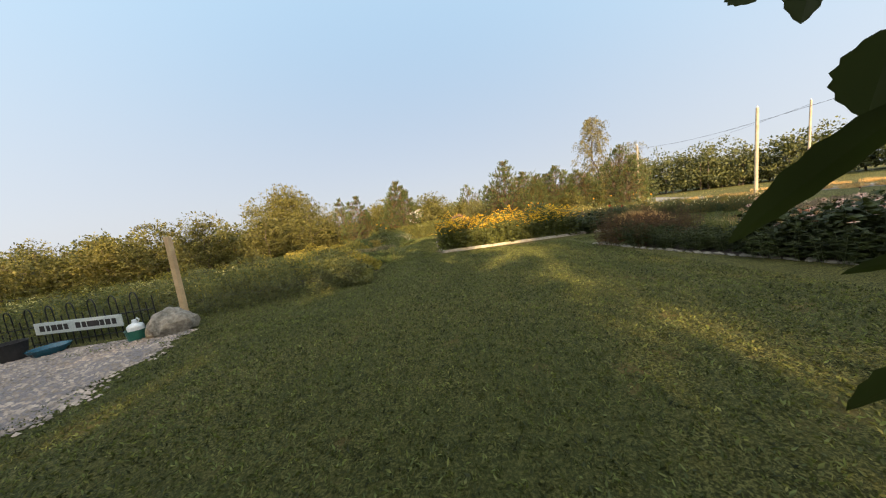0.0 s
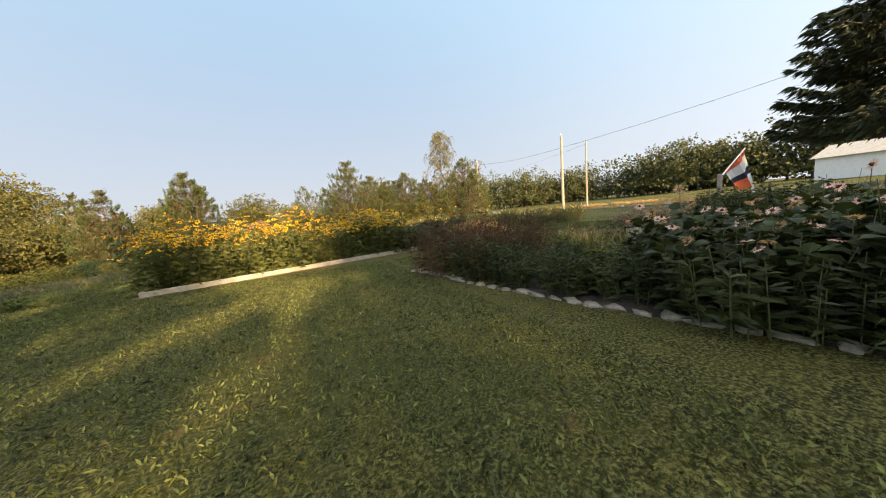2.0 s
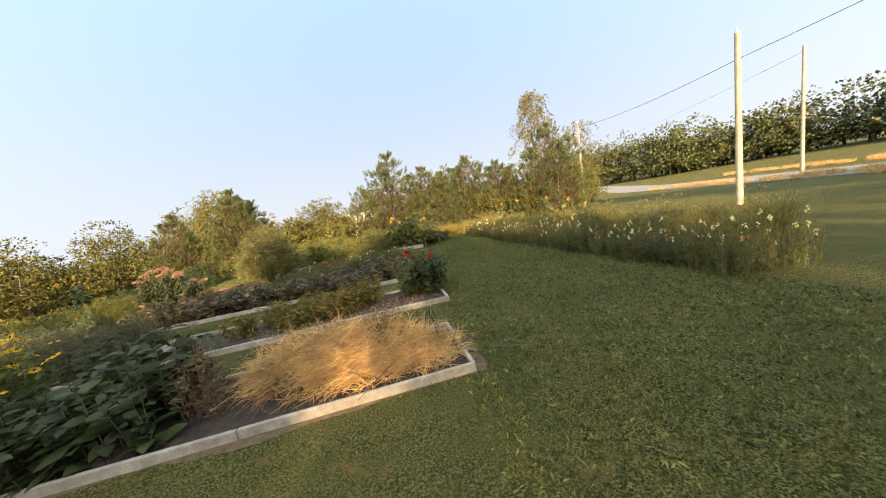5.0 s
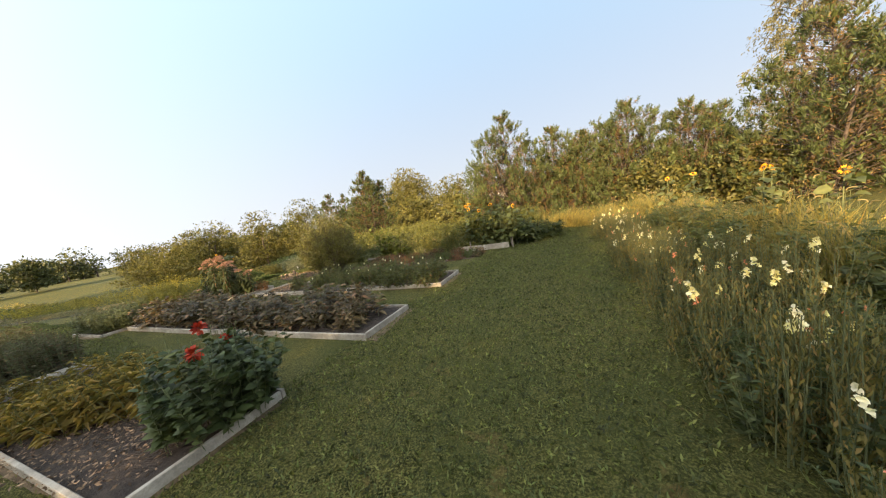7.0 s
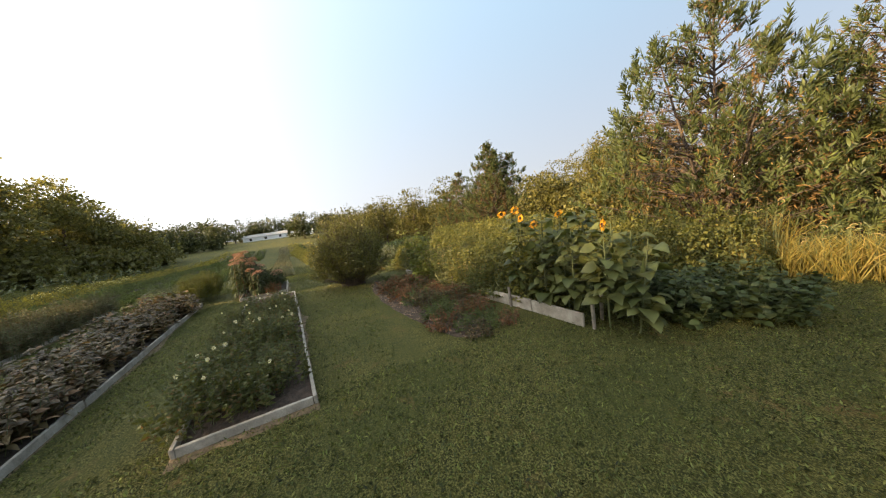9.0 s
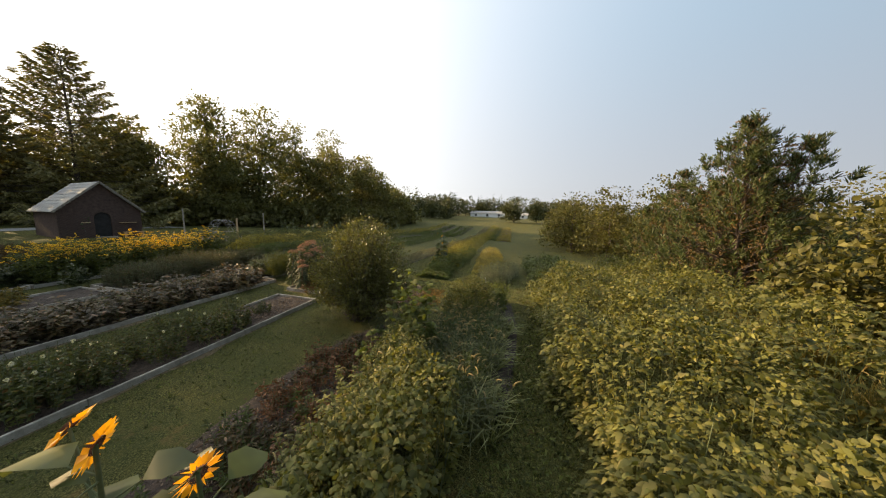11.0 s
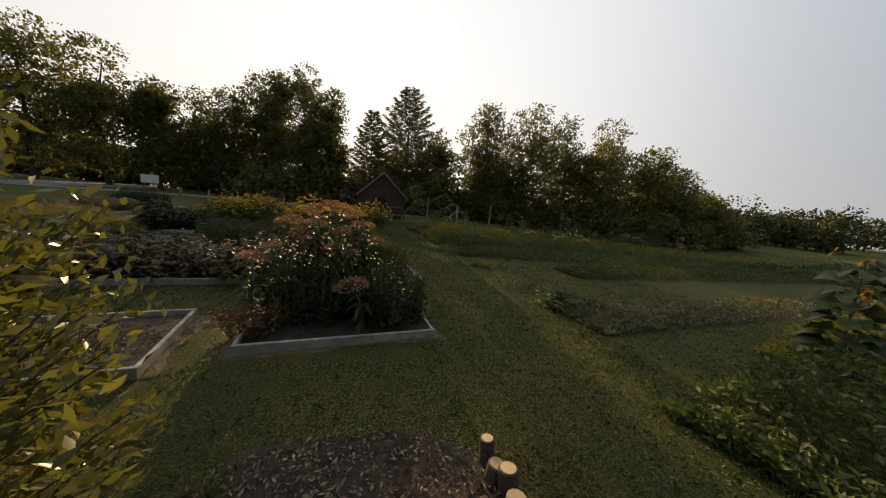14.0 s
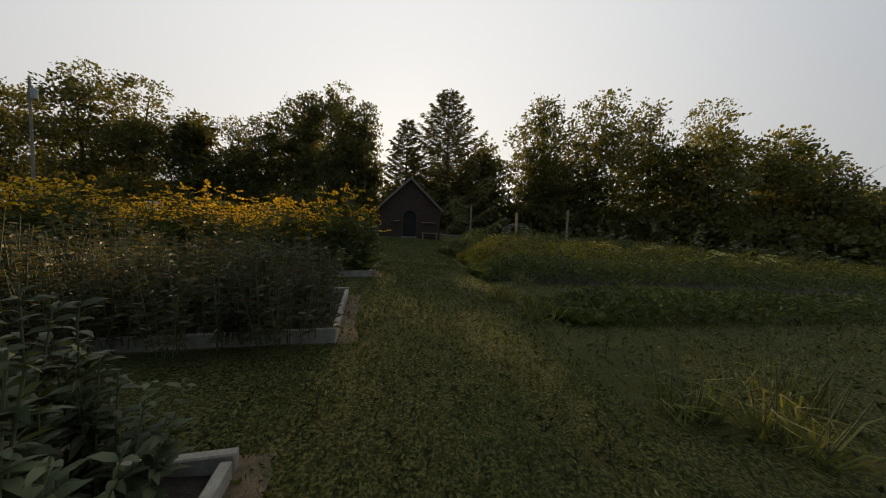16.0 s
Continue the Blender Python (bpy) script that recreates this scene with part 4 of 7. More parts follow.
# ---- raised beds ----
def raised_bed(x0, y0, x1, y1, width, label, soil=None, h=0.115, mat=None, ends=(True, True), far=True):
    """Boards on edge round a strip of soil; (x0, y0) to (x1, y1) is the south board, the bed lies to its left."""
    d = Vector((x1 - x0, y1 - y0))
    L = d.length
    d.normalize()
    nrm = Vector((-d.y, d.x))
    ang = math.atan2(d.y, d.x)
    o = Vector((x0, y0))
    t = thing("raised_bed", label, "raised bed", (x0, y0, gz(x0, y0)), "raised garden beds")
    def board(p, q, k):
        m, run = (p + q) / 2, (q - p).length
        zt = math.atan2(gz(q.x, q.y) - gz(p.x, p.y), run)
        bm = box_bm(run - 0.006, 0.045, h + 0.08, (0, 0, 0), 0.006)
        for v in bm.verts:
            v.co.z += 0.008 * noise.noise(Vector((v.co.x * 2 + k, p.x, p.y)))
        ob = part("board", bm, mat or M_BOARD, t)
        a = math.atan2(q.y - p.y, q.x - p.x)
        ob.matrix_basis = Matrix.Translation((m.x - x0, m.y - y0, gz(m.x, m.y) - gz(x0, y0) + h / 2 - 0.04)) @ Matrix.Rotation(a, 4, "Z") @ Matrix.Rotation(-zt, 4, "Y") @ Matrix.Rotation(0.02 * math.sin(k * 2.3 + x0), 4, "X")
    pieces = max(1, round(L / 2.4))
    for row in range(2 if far else 1):
        for k in range(pieces):
            p = o + d * L * k / pieces + nrm * width * row
            q = o + d * L * (k + 1) / pieces + nrm * width * row
            jog = nrm * 0.012 * math.sin(3 * k + row + x0)
            board(p + jog, q + jog, k + row * 10)
    for side, yes in enumerate(ends):
        if yes:
            p = o + d * (0.025 if side == 0 else L - 0.025) + nrm * 0.03
            board(p, p + nrm * (width - 0.06), 30 + side)
    ring, m = [], 0
    corners = [o, o + d * L, o + d * L + nrm * width, o + nrm * width]
    for p, q in zip(corners, corners[1:] + corners[:1]):
        for k in range(24):
            ring.append(p.lerp(q, k / 24))
    mid = sum(corners, Vector((0, 0))) / 4
    v = []
    for p in ring:
        out = (p - mid).normalized()
        wide = 0.1 + 0.16 * max(-0.4, noise.noise(Vector((p.x * 1.6, p.y * 1.6, 5)))) + 0.05 * noise.noise(Vector((p.x * 6, p.y * 6, 2)))
        for r, up in ((-0.02, 0.012), (max(0.03, wide), 0.008), (max(0.05, wide + 0.04), -0.02)):
            c = p + out * r
            v.append((c.x - x0, c.y - y0, gz(c.x, c.y) - gz(x0, y0) + up))
    m = len(ring)
    f = [(3 * i + j, 3 * i + j + 1, 3 * ((i + 1) % m) + j + 1, 3 * ((i + 1) % m) + j) for i in range(m) for j in range(2)]
    part("worn_earth", raw_mesh("worn_earth", np.array(v), np.array(f)), M_EARTH, t, "bare brown earth along the boards")
    nu, nv = max(4, int(L / 0.12)), max(4, int(width / 0.12))
    U, V = np.meshgrid(np.linspace(0.02, L - 0.02, nu), np.linspace(0.02, width - 0.02, nv), indexing="ij")
    X, Y = x0 + d.x * U + nrm.x * V, y0 + d.y * U + nrm.y * V
    bump = np.array([noise.noise(Vector((a * 4, b * 4, 0))) * 0.03 + noise.noise(Vector((a * 13, b * 13, 3))) * 0.015 for a, b in zip(X.ravel(), Y.ravel())]).reshape(X.shape)
    Z = gz(X, Y) + h - 0.055 + bump
    i, j = np.arange(nu - 1), np.arange(nv - 1)
    a = (i[:, None] * nv + j[None]).ravel()
    me = raw_mesh("soil", np.stack([X - x0, Y - y0, Z - gz(x0, y0)], -1).reshape(-1, 3), np.stack([a, a + nv, a + nv + 1, a + 1], 1))
    me.shade_smooth()
    part("soil", me, soil or M_SOIL, t)
    return t


def chips(x, y, rx, ry, n, seed, name="mulch_chips", label="scattered brown wood mulch chips", mat=None, size=0.035, z=0.03, turn=0.0):
    rng = np.random.default_rng(seed)
    a, r = rng.uniform(0, 6.28, n), np.sqrt(rng.random(n))
    px, py = np.cos(a) * r * rx, np.sin(a) * r * ry
    c, s = math.cos(turn), math.sin(turn)
    X, Y = x + px * c - py * s, y + px * s + py * c
    p = np.stack([X, Y, gz(X, Y) + z + rng.random(n) * 0.02], 1)
    k = rng.uniform(0.5, 1.6, n) * size
    w = rng.normal(size=(n, 3)) * [1, 1, 0.25]
    tagged(part(name, leaves(name, p, w, k, k * 0.45, rng, 0.1), mat or M_CHIP), label, "mulch", kind="stuff")


def ground_patch(name, label, x, y, rx, ry, turn, mat, lift=0.02):
    k, rings = 36, 6
    v, f = [(x, y, gz(x, y) + lift + 0.02)], []
    for j in range(1, rings + 1):
        for i in range(k):
            a = 2 * math.pi * i / k
            q = (j / rings) * (1 + 0.12 * noise.noise(Vector((math.cos(a) * 2 + x, math.sin(a) * 2, 0.3))))
            px, py = math.cos(a) * rx * q, math.sin(a) * ry * q
            X, Y = x + px * math.cos(turn) - py * math.sin(turn), y + px * math.sin(turn) + py * math.cos(turn)
            v.append((X, Y, gz(X, Y) + lift * (1 if j < rings else -0.5) + 0.015 * noise.noise(Vector((X * 5, Y * 5, 0)))))
    bm = bmesh.new()
    vs = [bm.verts.new(c) for c in v]
    for i in range(k):
        bm.faces.new((vs[0], vs[1 + i], vs[1 + (i + 1) % k]))
        for j in range(rings - 1):
            bm.faces.new((vs[1 + j * k + i], vs[1 + (j + 1) * k + i], vs[1 + (j + 1) * k + (i + 1) % k], vs[1 + j * k + (i + 1) % k]))
    ob = part(name, bm, mat)
    ob.data.shade_smooth()
    return tagged(ob, label, "garden plot", kind="structure")


raised_bed(-0.02, 11.76, 6.2, 12.87, 1.45, "long board-edged bed full of yellow coneflowers")
raised_bed(6.24, 12.88, 11.15, 13.76, 1.4, "board-edged bed with a heap of dry straw")
raised_bed(5.3, 15.56, 11.0, 16.58, 1.5, "board-edged bed with a red dahlia bush")
raised_bed(-0.2, 14.6, 5.1, 15.53, 1.5, "board-edged bed with grey-green herbs")
raised_bed(1.75, 18.2, 10.55, 19.58, 1.42, "long board-edged bed of bronze-leaved plants")
raised_bed(-0.43, 17.36, 1.6, 17.7, 1.35, "short board-edged bed of leafy plants beside the path", h=0.08)
raised_bed(2.7, 21.33, 10.15, 22.6, 1.42, "long board-edged bed with roses and mulch", M_MULCH)
raised_bed(-0.22, 20.6, 2.1, 20.95, 1.45, "board-edged bed with tall joe-pye weed")
raised_bed(8.5, 4.6, 8.05, 9.9, -1.85, "board-edged bed with mulch, stump and dry iris leaves", M_MULCH)
raised_bed(11.75, 4.4, 11.1, 10.5, -2.0, "board-edged bed of pale stonecrop")

# coneflower bed edged with stones
ground_patch("garden_soil", "dark soil under the coneflowers", 6.8, 5.35, 1.2, 4.0, radians(12), M_SOIL, 0.03)
rng = random.Random(3)
edge = [(4.9, 9.4), (5.1, 8.6), (5.2, 7.5), (5.4, 6.6), (5.55, 5.8), (5.75, 5.0), (5.95, 4.2), (6.1, 3.2), (6.3, 2.2)]
top = [(4.95, 9.42), (5.6, 9.35), (6.3, 9.2), (6.9, 8.95), (7.12, 8.3), (7.16, 7.5), (7.35, 6.8), (7.6, 6.0)]
for line in (edge, top):
    for (ax, ay), (bx, by) in zip(line, line[1:]):
        steps = max(1, int(math.hypot(bx - ax, by - ay) / 0.19))
        for k in range(steps):
            u = (k + 0.5) / steps
            x, y = ax + (bx - ax) * u, ay + (by - ay) * u
            ob = part("edging_stone", rock_bm(rng.uniform(0.06, 0.13), rng.uniform(0.035, 0.06), rng.uniform(0.03, 0.055), rng.uniform(0, 50), 2, 0.6), M_STONE)
            ob.matrix_basis = pose(x, y, gz(x, y) + rng.uniform(-0.012, 0.016), rng.uniform(-16, 16), rng.uniform(-6, 6), math.degrees(math.atan2(by - ay, bx - ax)) + rng.uniform(-14, 14))
            tagged(ob, "rough pale edging stone along the coneflower bed", "stone", "edging stones")

# yellow coneflowers
made = [clump("yellow_coneflower", "tall clump of yellow coneflowers with dark centres", "flower", 0, 0, 0.54, 0.54, 1.42, F_YGREEN, 200 + i, 74, 16, 0.15, 0.42,
              ("daisy", 0.34, 0.092, P_YELLOW, "mass"), 0.34, group="yellow coneflowers in the bed") for i in range(3)]
scatter(made, along(0.05, 11.85, 6.0, 12.9, 11, 2, 1.4, 11), 12, 0.9, 1.12)
made = [clump("leafy_perennial", "leafy dark green perennial beside the yellow flowers", "plant", 0, 0, 0.42, 0.42, 0.85, F_CONE, 206 + i, 22, 16, 0.2, 0.5, kind="broad",
              group="leafy perennials in the bed") for i in range(2)]
scatter(made, [(5.9, 12.95), (6.5, 13.1), (6.1, 13.7), (7.0, 13.3), (6.7, 14.0), (7.5, 13.6), (7.4, 14.2)], 13)

# straw bed
def straw_heap(x, y, rx, ry, h, n, seed):
    g = np.random.default_rng(seed)
    p = ball_points(g, n, 0.3) * [rx, ry, h]
    p[:, 2] = np.abs(p[:, 2])
    t = thing("straw_heap", "loose heap of golden dry straw and stalks in a bed", "straw", (x, y, gz(x, y) + 0.08), "straw heaps")
    part("straw", blades("straw", p, g.normal(size=(n, 3)) * [1, 1, 0.5] + [0, 0, 0.25], g.uniform(0.15, 0.5, n), 0.008, g, 0.7), F_STRAW, t)
    m = 14
    q = p[:m] * [0.8, 0.8, 0.5]
    w = g.normal(size=(m, 3)) * [0.5, 0.5, 0.15] + [0, 0, 0.22]
    for a, b in zip(q, q + w):
        part("dry_stalk", tubes("dry_stalk", [a], [b], 0.007, 0.004, 5), M_DRYSTEM, t)


straw_heap(9.5, 14.25, 1.35, 0.6, 0.55, 8500, 31)
straw_heap(10.5, 14.2, 0.6, 0.45, 0.25, 1500, 32)
straw_heap(9.3, 6.2, 0.7, 0.9, 0.16, 2200, 33)
straw_heap(8.8, 8.8, 0.5, 0.6, 0.16, 1100, 34)
for i, (x, y) in enumerate([(8.1, 13.8), (7.7, 14.1), (10.1, 14.3)]):
    clump("dry_stalks", "brown withered upright flower stalks on bare soil", "plant", x, y, 0.35, 0.3, 0.8, F_DRY, 220 + i, 30, 10, 0.1, 0.3, group="withered stalks", stem_mat=M_DRYSTEM, z=0.08)

def plant_support(x, y):
    """A black wire ring support, sprung open, with three bent legs."""
    t = thing("plant_support", "bent black wire plant support in the straw bed", "plant support", (x, y, gz(x, y) + 0.05))
    for k in range(3):
        a = 2.1 * k
        pts = [np.array([math.cos(a) * 0.16 * (1 - u) + math.cos(a + 1.6) * 0.17 * u, math.sin(a) * 0.16 * (1 - u) + math.sin(a + 1.6) * 0.17 * u, 0.5 * math.sin(math.pi * u)]) for u in np.linspace(0, 1, 15)]
        part("wire_loop", cord("wire_loop", pts, 0.007), M_IRON, t)
    ring = [np.array([0.17 * math.cos(a), 0.17 * math.sin(a), 0.22]) for a in np.linspace(0, 6.28, 25)]
    part("ring", cord("ring", ring, 0.005), M_IRON, t)


plant_support(10.62, 14.6)
d = thing("shallow_dish", "grey-green shallow dish lying in the corner of the bed", "dish", (10.72, 14.86, gz(10.72, 14.86) + 0.07))
part("dish_body", lathe_bm([(0.09, 0.0), (0.13, 0.02), (0.14, 0.07), (0.125, 0.07), (0.1, 0.03), (0.01, 0.028)], 20), M_GREYWOOD, d)

# coneflower bed plants
made = [clump("coneflower", "pink coneflower clump with dark leaves and spiky orange centres", "flower", 0, 0, 0.45, 0.45, 0.95, F_CONE, 230 + i, 26, 38, 0.165, 0.55,
              ("daisy", 0.5, 0.1, P_PINK, 0), 0.3, "broad", group="pink coneflowers") for i in range(3)]
scatter(made, [(6.5, 5.3), (6.9, 4.7), (6.3, 4.2), (6.8, 5.8), (7.4, 5.2), (6.8, 3.6), (7.4, 4.2), (7.7, 4.9), (7.5, 3.2), (8.0, 3.7), (6.9, 2.6), (7.7, 2.2), (8.1, 2.8), (6.15, 4.75), (6.05, 5.3), (6.4, 3.5), (6.5, 4.75), (7.2, 4.6), (7.1, 5.0)], 21, z=0.03)
made = [clump("dry_seedheads", "clump of brown upright seed stalks and thin leaves", "plant", 0, 0, 0.36, 0.36, 0.92, (F_SEED, F_SNAP, F_SEED)[i], 240 + i, 34, 16, 0.11, 0.1, None, 0.4,
              group="brown seed stalks", stem_mat=M_SEEDSTEM, stem_r=0.004) for i in range(3)]
scatter(made, [(5.05, 8.7), (5.55, 9.0), (6.45, 8.9), (6.0, 8.35), (7.0, 8.5), (5.25, 8.95), (5.3, 8.3), (5.65, 8.75), (5.75, 8.15), (6.2, 8.65), (6.3, 8.1), (6.7, 8.4), (6.8, 7.9), (5.95, 9.05), (6.6, 8.75), (5.5, 7.7), (6.95, 8.15), (6.2, 7.6)], 22, z=0.03)
made = [clump("green_perennial", "low green leafy perennial at the bed edge", "plant", 0, 0, 0.38, 0.38, 0.5, F_CONE, 245 + i, 30, 26, 0.12, 0.24, group="low perennials at the edge") for i in range(2)]
scatter(made, [(5.7, 7.2), (5.9, 6.6), (5.8, 6.1), (6.1, 5.6), (6.3, 6.9), (6.2, 5.0), (6.4, 6.2), (6.7, 7.3), (5.6, 6.9), (5.75, 6.35), (5.95, 5.75), (6.05, 5.3), (5.95, 4.95), (6.2, 4.6), (6.3, 4.1), (5.5, 7.6), (5.45, 8.1), (6.45, 3.6), (6.5, 3.1), (6.35, 2.4), (6.4, 2.8), (6.3, 3.35), (6.15, 4.25), (6.05, 4.65), (6.6, 2.2), (6.7, 2.6)], 23, z=0.03)
made = [clump("iris", "fan of sword-shaped green iris leaves with dry tips", "plant", 0, 0, 0.2, 0.2, 0.62, F_IRIS, 250 + i, 9, 4, 0.09, 0.42, None, 0.28, "blade", droop=0.12, group="iris fans", stem_r=0.002) for i in range(2)]
scatter(made, [(7.0, 7.3), (7.05, 6.9), (7.1, 7.65), (7.05, 6.55), (7.1, 7.1), (7.1, 6.2), (9.6, 5.2), (9.9, 6.0), (9.3, 4.9)], 24)

# bed with the stump
made = [clump("withered_plant", "small withered brownish plant on mulch", "plant", 0, 0, 0.26, 0.26, 0.34, F_DRY, 255 + i, 22, 12, 0.1, 0.3, group="withered plants on mulch", stem_mat=M_DRYSTEM) for i in range(2)]
scatter(made, [(8.6, 9.3), (9.2, 9.2), (9.0, 8.4), (8.7, 7.8), (9.6, 8.9), (9.0, 7.2), (9.7, 9.6)], 25, z=0.09)
made = [clump("daylily", "arching grassy clump of green and straw-coloured leaves", "plant", 0, 0, 0.3, 0.3, 0.55, F_IRIS, 258 + i, 16, 9, 0.05, 0.35, None, 0.6, "blade", droop=0.45, group="daylilies") for i in range(2)]
scatter(made, [(9.2, 8.2), (8.7, 6.6), (9.5, 6.8), (9.0, 5.6), (9.9, 7.0), (9.3, 9.6), (8.5, 8.9), (10.2, 5.0)], 26, z=0.08)
chips(9.2, 7.3, 1.0, 2.4, 3600, 41, turn=radians(5), z=0.09)


def stump():
    t = thing("tree_stump", "weathered tree stump standing in mulch as a pot stand", "stump", (9.35, 7.68, gz(9.35, 7.68) + 0.04))
    bm = lathe_bm([(0.235, 0.0), (0.228, 0.12), (0.22, 0.28), (0.222, 0.38), (0.21, 0.395)], 28)
    for v in bm.verts:
        a = math.atan2(v.co.y, v.co.x)
        k = 1 + 0.03 * math.sin(9 * a) + 0.025 * math.sin(17 * a + 1)
        v.co.x, v.co.y = v.co.x * k, v.co.y * k
    part("stump_body", bm, M_STUMP, t)
    p = thing("terracotta_saucer", "shallow terracotta dish with dry leaves on the stump", "dish", (9.35, 7.68, gz(9.35, 7.68) + 0.435))
    part("dish", lathe_bm([(0.19, 0.0), (0.245, 0.015), (0.25, 0.07), (0.225, 0.07), (0.2, 0.03), (0.02, 0.028)], 28), M_TERRA, p)
    g = np.random.default_rng(8)
    q = np.stack([g.uniform(-0.13, 0.13, 60), g.uniform(-0.13, 0.13, 60), g.uniform(0.035, 0.07, 60)], 1)
    part("dry_leaves", leaves("dry_leaves", q, g.normal(size=(60, 3)) * [1, 1, 0.2], 0.09, 0.035, g), F_STRAW, p, "curled dry leaves")
    k = thing("plant_label", "small white plastic plant label on a stake", "label", (8.95, 8.05, gz(8.95, 8.05)))
    part("plate", box_bm(0.075, 0.006, 0.1, (0, 0, 0.27), 0.002), M_WHITE, k)
    part("stake", box_bm(0.012, 0.008, 0.26, (0, 0.008, 0.11)), M_WHITE, k)


stump()


def rusty_plate():
    """A rust-brown cut-out plate that stands on edge beside the bed board."""
    x, y = 10.62, 8.5
    shape = [(-0.36, 0.0), (-0.4, 0.2), (-0.38, 0.33), (-0.2, 0.31), (0.05, 0.3), (0.26, 0.27), (0.4, 0.2), (0.44, 0.12), (0.3, 0.1), (0.28, 0.0)]
    bm = bmesh.new()
    f = bm.faces.new([bm.verts.new((px * 0.66, 0, pz * 0.85)) for px, pz in shape])
    ret = bmesh.ops.extrude_face_region(bm, geom=[f])
    bmesh.ops.translate(bm, vec=(0, 0.012, 0), verts=[v for v in ret["geom"] if isinstance(v, bmesh.types.BMVert)])
    bmesh.ops.recalc_face_normals(bm, faces=bm.faces)
    ob = part("metal_plate", bm, M_RUST)
    ob.matrix_basis = pose(x, y, gz(x, y) - 0.02, 0, 0, -38)
    tagged(ob, "dark rust-brown metal cut-out standing beside the bed", "metal plate")


rusty_plate()

# stonecrop bed
made = [clump("stonecrop", "rounded stonecrop with pale pinkish flower heads", "plant", 0, 0, 0.4, 0.4, 0.55, F_GREY, 260 + i, 28, 12, 0.1, 0.5, ("dome", 0.85, 0.085, P_SEDUM, 0), 0.2, "broad", group="stonecrop clumps") for i in range(2)]
scatter(made, along(11.5, 9.75, 11.7, 8.05, 5, 3, 1.5, 27), 28, z=0.08)
for i, (x, y) in enumerate([(11.45, 10.0), (11.75, 9.8)]):
    clump("small_shrub", "small yellow-green leafy plant at the corner of a bed", "plant", x, y, 0.22, 0.22, 0.32, F_TUFT, 265 + i, 14, 10, 0.11, 0.5, z=0.08, group="small corner plants")
for i, (x, y) in enumerate([(12.0, 7.45), (12.6, 7.55), (12.2, 6.8), (12.9, 7.0), (12.1, 6.1), (12.7, 6.2)]):
    clump("dark_shrub", "rounded dark green shrub behind the stonecrop", "shrub", x, y, 0.62, 0.62, 0.95, F_CONE, 268 + i, 64, 30, 0.1, 0.5, group="dark shrubs", z=0.06)

# dahlia bed
clump("dahlia_bush", "dark leafy dahlia bush with deep red blooms", "flower", 10.45, 17.5, 0.7, 0.66, 1.1, F_DARK, 270, 74, 36, 0.14, 0.5, ("ball", 0.1, 0.14, P_RED, 0), 0.3, "broad", z=0.08)
made = [clump("yellowing_perennial", "sprawling yellow-green perennial on bare soil", "plant", 0, 0, 0.34, 0.34, 0.58, F_YELLOWING, 272 + i, 26, 16, 0.16, 0.2, None, 0.5, droop=0.5, group="yellowing perennials") for i in range(2)]
scatter(made, [(8.6, 16.7), (8.1, 16.5), (7.6, 16.6), (8.3, 17.1), (7.2, 16.9), (6.7, 16.4), (7.8, 17.3), (7.95, 16.15), (8.2, 16.42), (8.45, 16.7), (8.8, 17.0), (9.1, 17.25), (8.9, 17.4)], 29, z=0.08)
chips(8.8, 16.6, 2.0, 0.55, 1800, 42, turn=radians(10), z=0.09)
chips(3.6, 22.3, 1.0, 0.55, 1500, 43, turn=radians(9), z=0.09)

# herb bed near the end of the path
made = [clump("grey_herb", "grey-green bushy herb with lilac tinge", "plant", 0, 0, 0.45, 0.45, 0.85, F_LILAC, 280 + i, 60, 24, 0.085, 0.28, None, 0.25, group="grey-green herbs") for i in range(2)]
scatter(made, along(0.02, 14.78, 4.9, 15.62, 11, 3, 1.5, 30), 31, z=0.07)
made = [clump("leafy_plant", "upright plant with whorls of pointed grey-green leaves", "plant", 0, 0, 0.26, 0.26, 0.64, F_PALE, 284 + i, 18, 36, 0.1, 0.3, None, 0.3, "broad", droop=0.3, group="leafy plants in the short bed", stem_r=0.005) for i in range(3)]
scatter(made, [(-0.12, 17.62), (0.12, 17.6), (0.35, 17.66), (0.0, 17.85), (0.26, 17.9), (0.6, 17.8), (-0.2, 17.95), (0.5, 18.1), (0.9, 18.0), (0.15, 18.2), (0.75, 18.4), (1.2, 18.4), (0.35, 18.6), (1.0, 18.75), (0.05, 18.65), (0.9, 17.75), (1.25, 17.9), (1.4, 18.2), (-0.12, 18.3), (0.62, 18.05)], 32, z=0.07)

# bronze-leaved bed and tuft
made = [clump("bronze_peony", "low bronze-tinged peony with drooping late-season leaves", "plant", 0, 0, 0.46, 0.46, 0.62, F_BRONZE, 290 + i, 22, 20, 0.17, 0.36, None, 0.45, "broad", droop=0.35, group="bronze peonies") for i in range(3)]
scatter(made, along(2.0, 18.4, 10.0, 19.6, 13, 2, 1.2, 33), 34, z=0.07)
clump("asparagus_fern", "round feathery yellow-green asparagus clump", "plant", 0.65, 19.35, 1.0, 0.72, 1.15, F_TUFT, 295, 150, 120, 0.1, 0.1, None, 0.4, low=0.3)
clump("dark_perennial", "upright dark leafy perennial", "plant", 5.4, 15.2, 0.45, 0.4, 0.8, F_CONE, 296, 20, 18, 0.16, 0.4, None, 0.3, "broad", z=0.07)

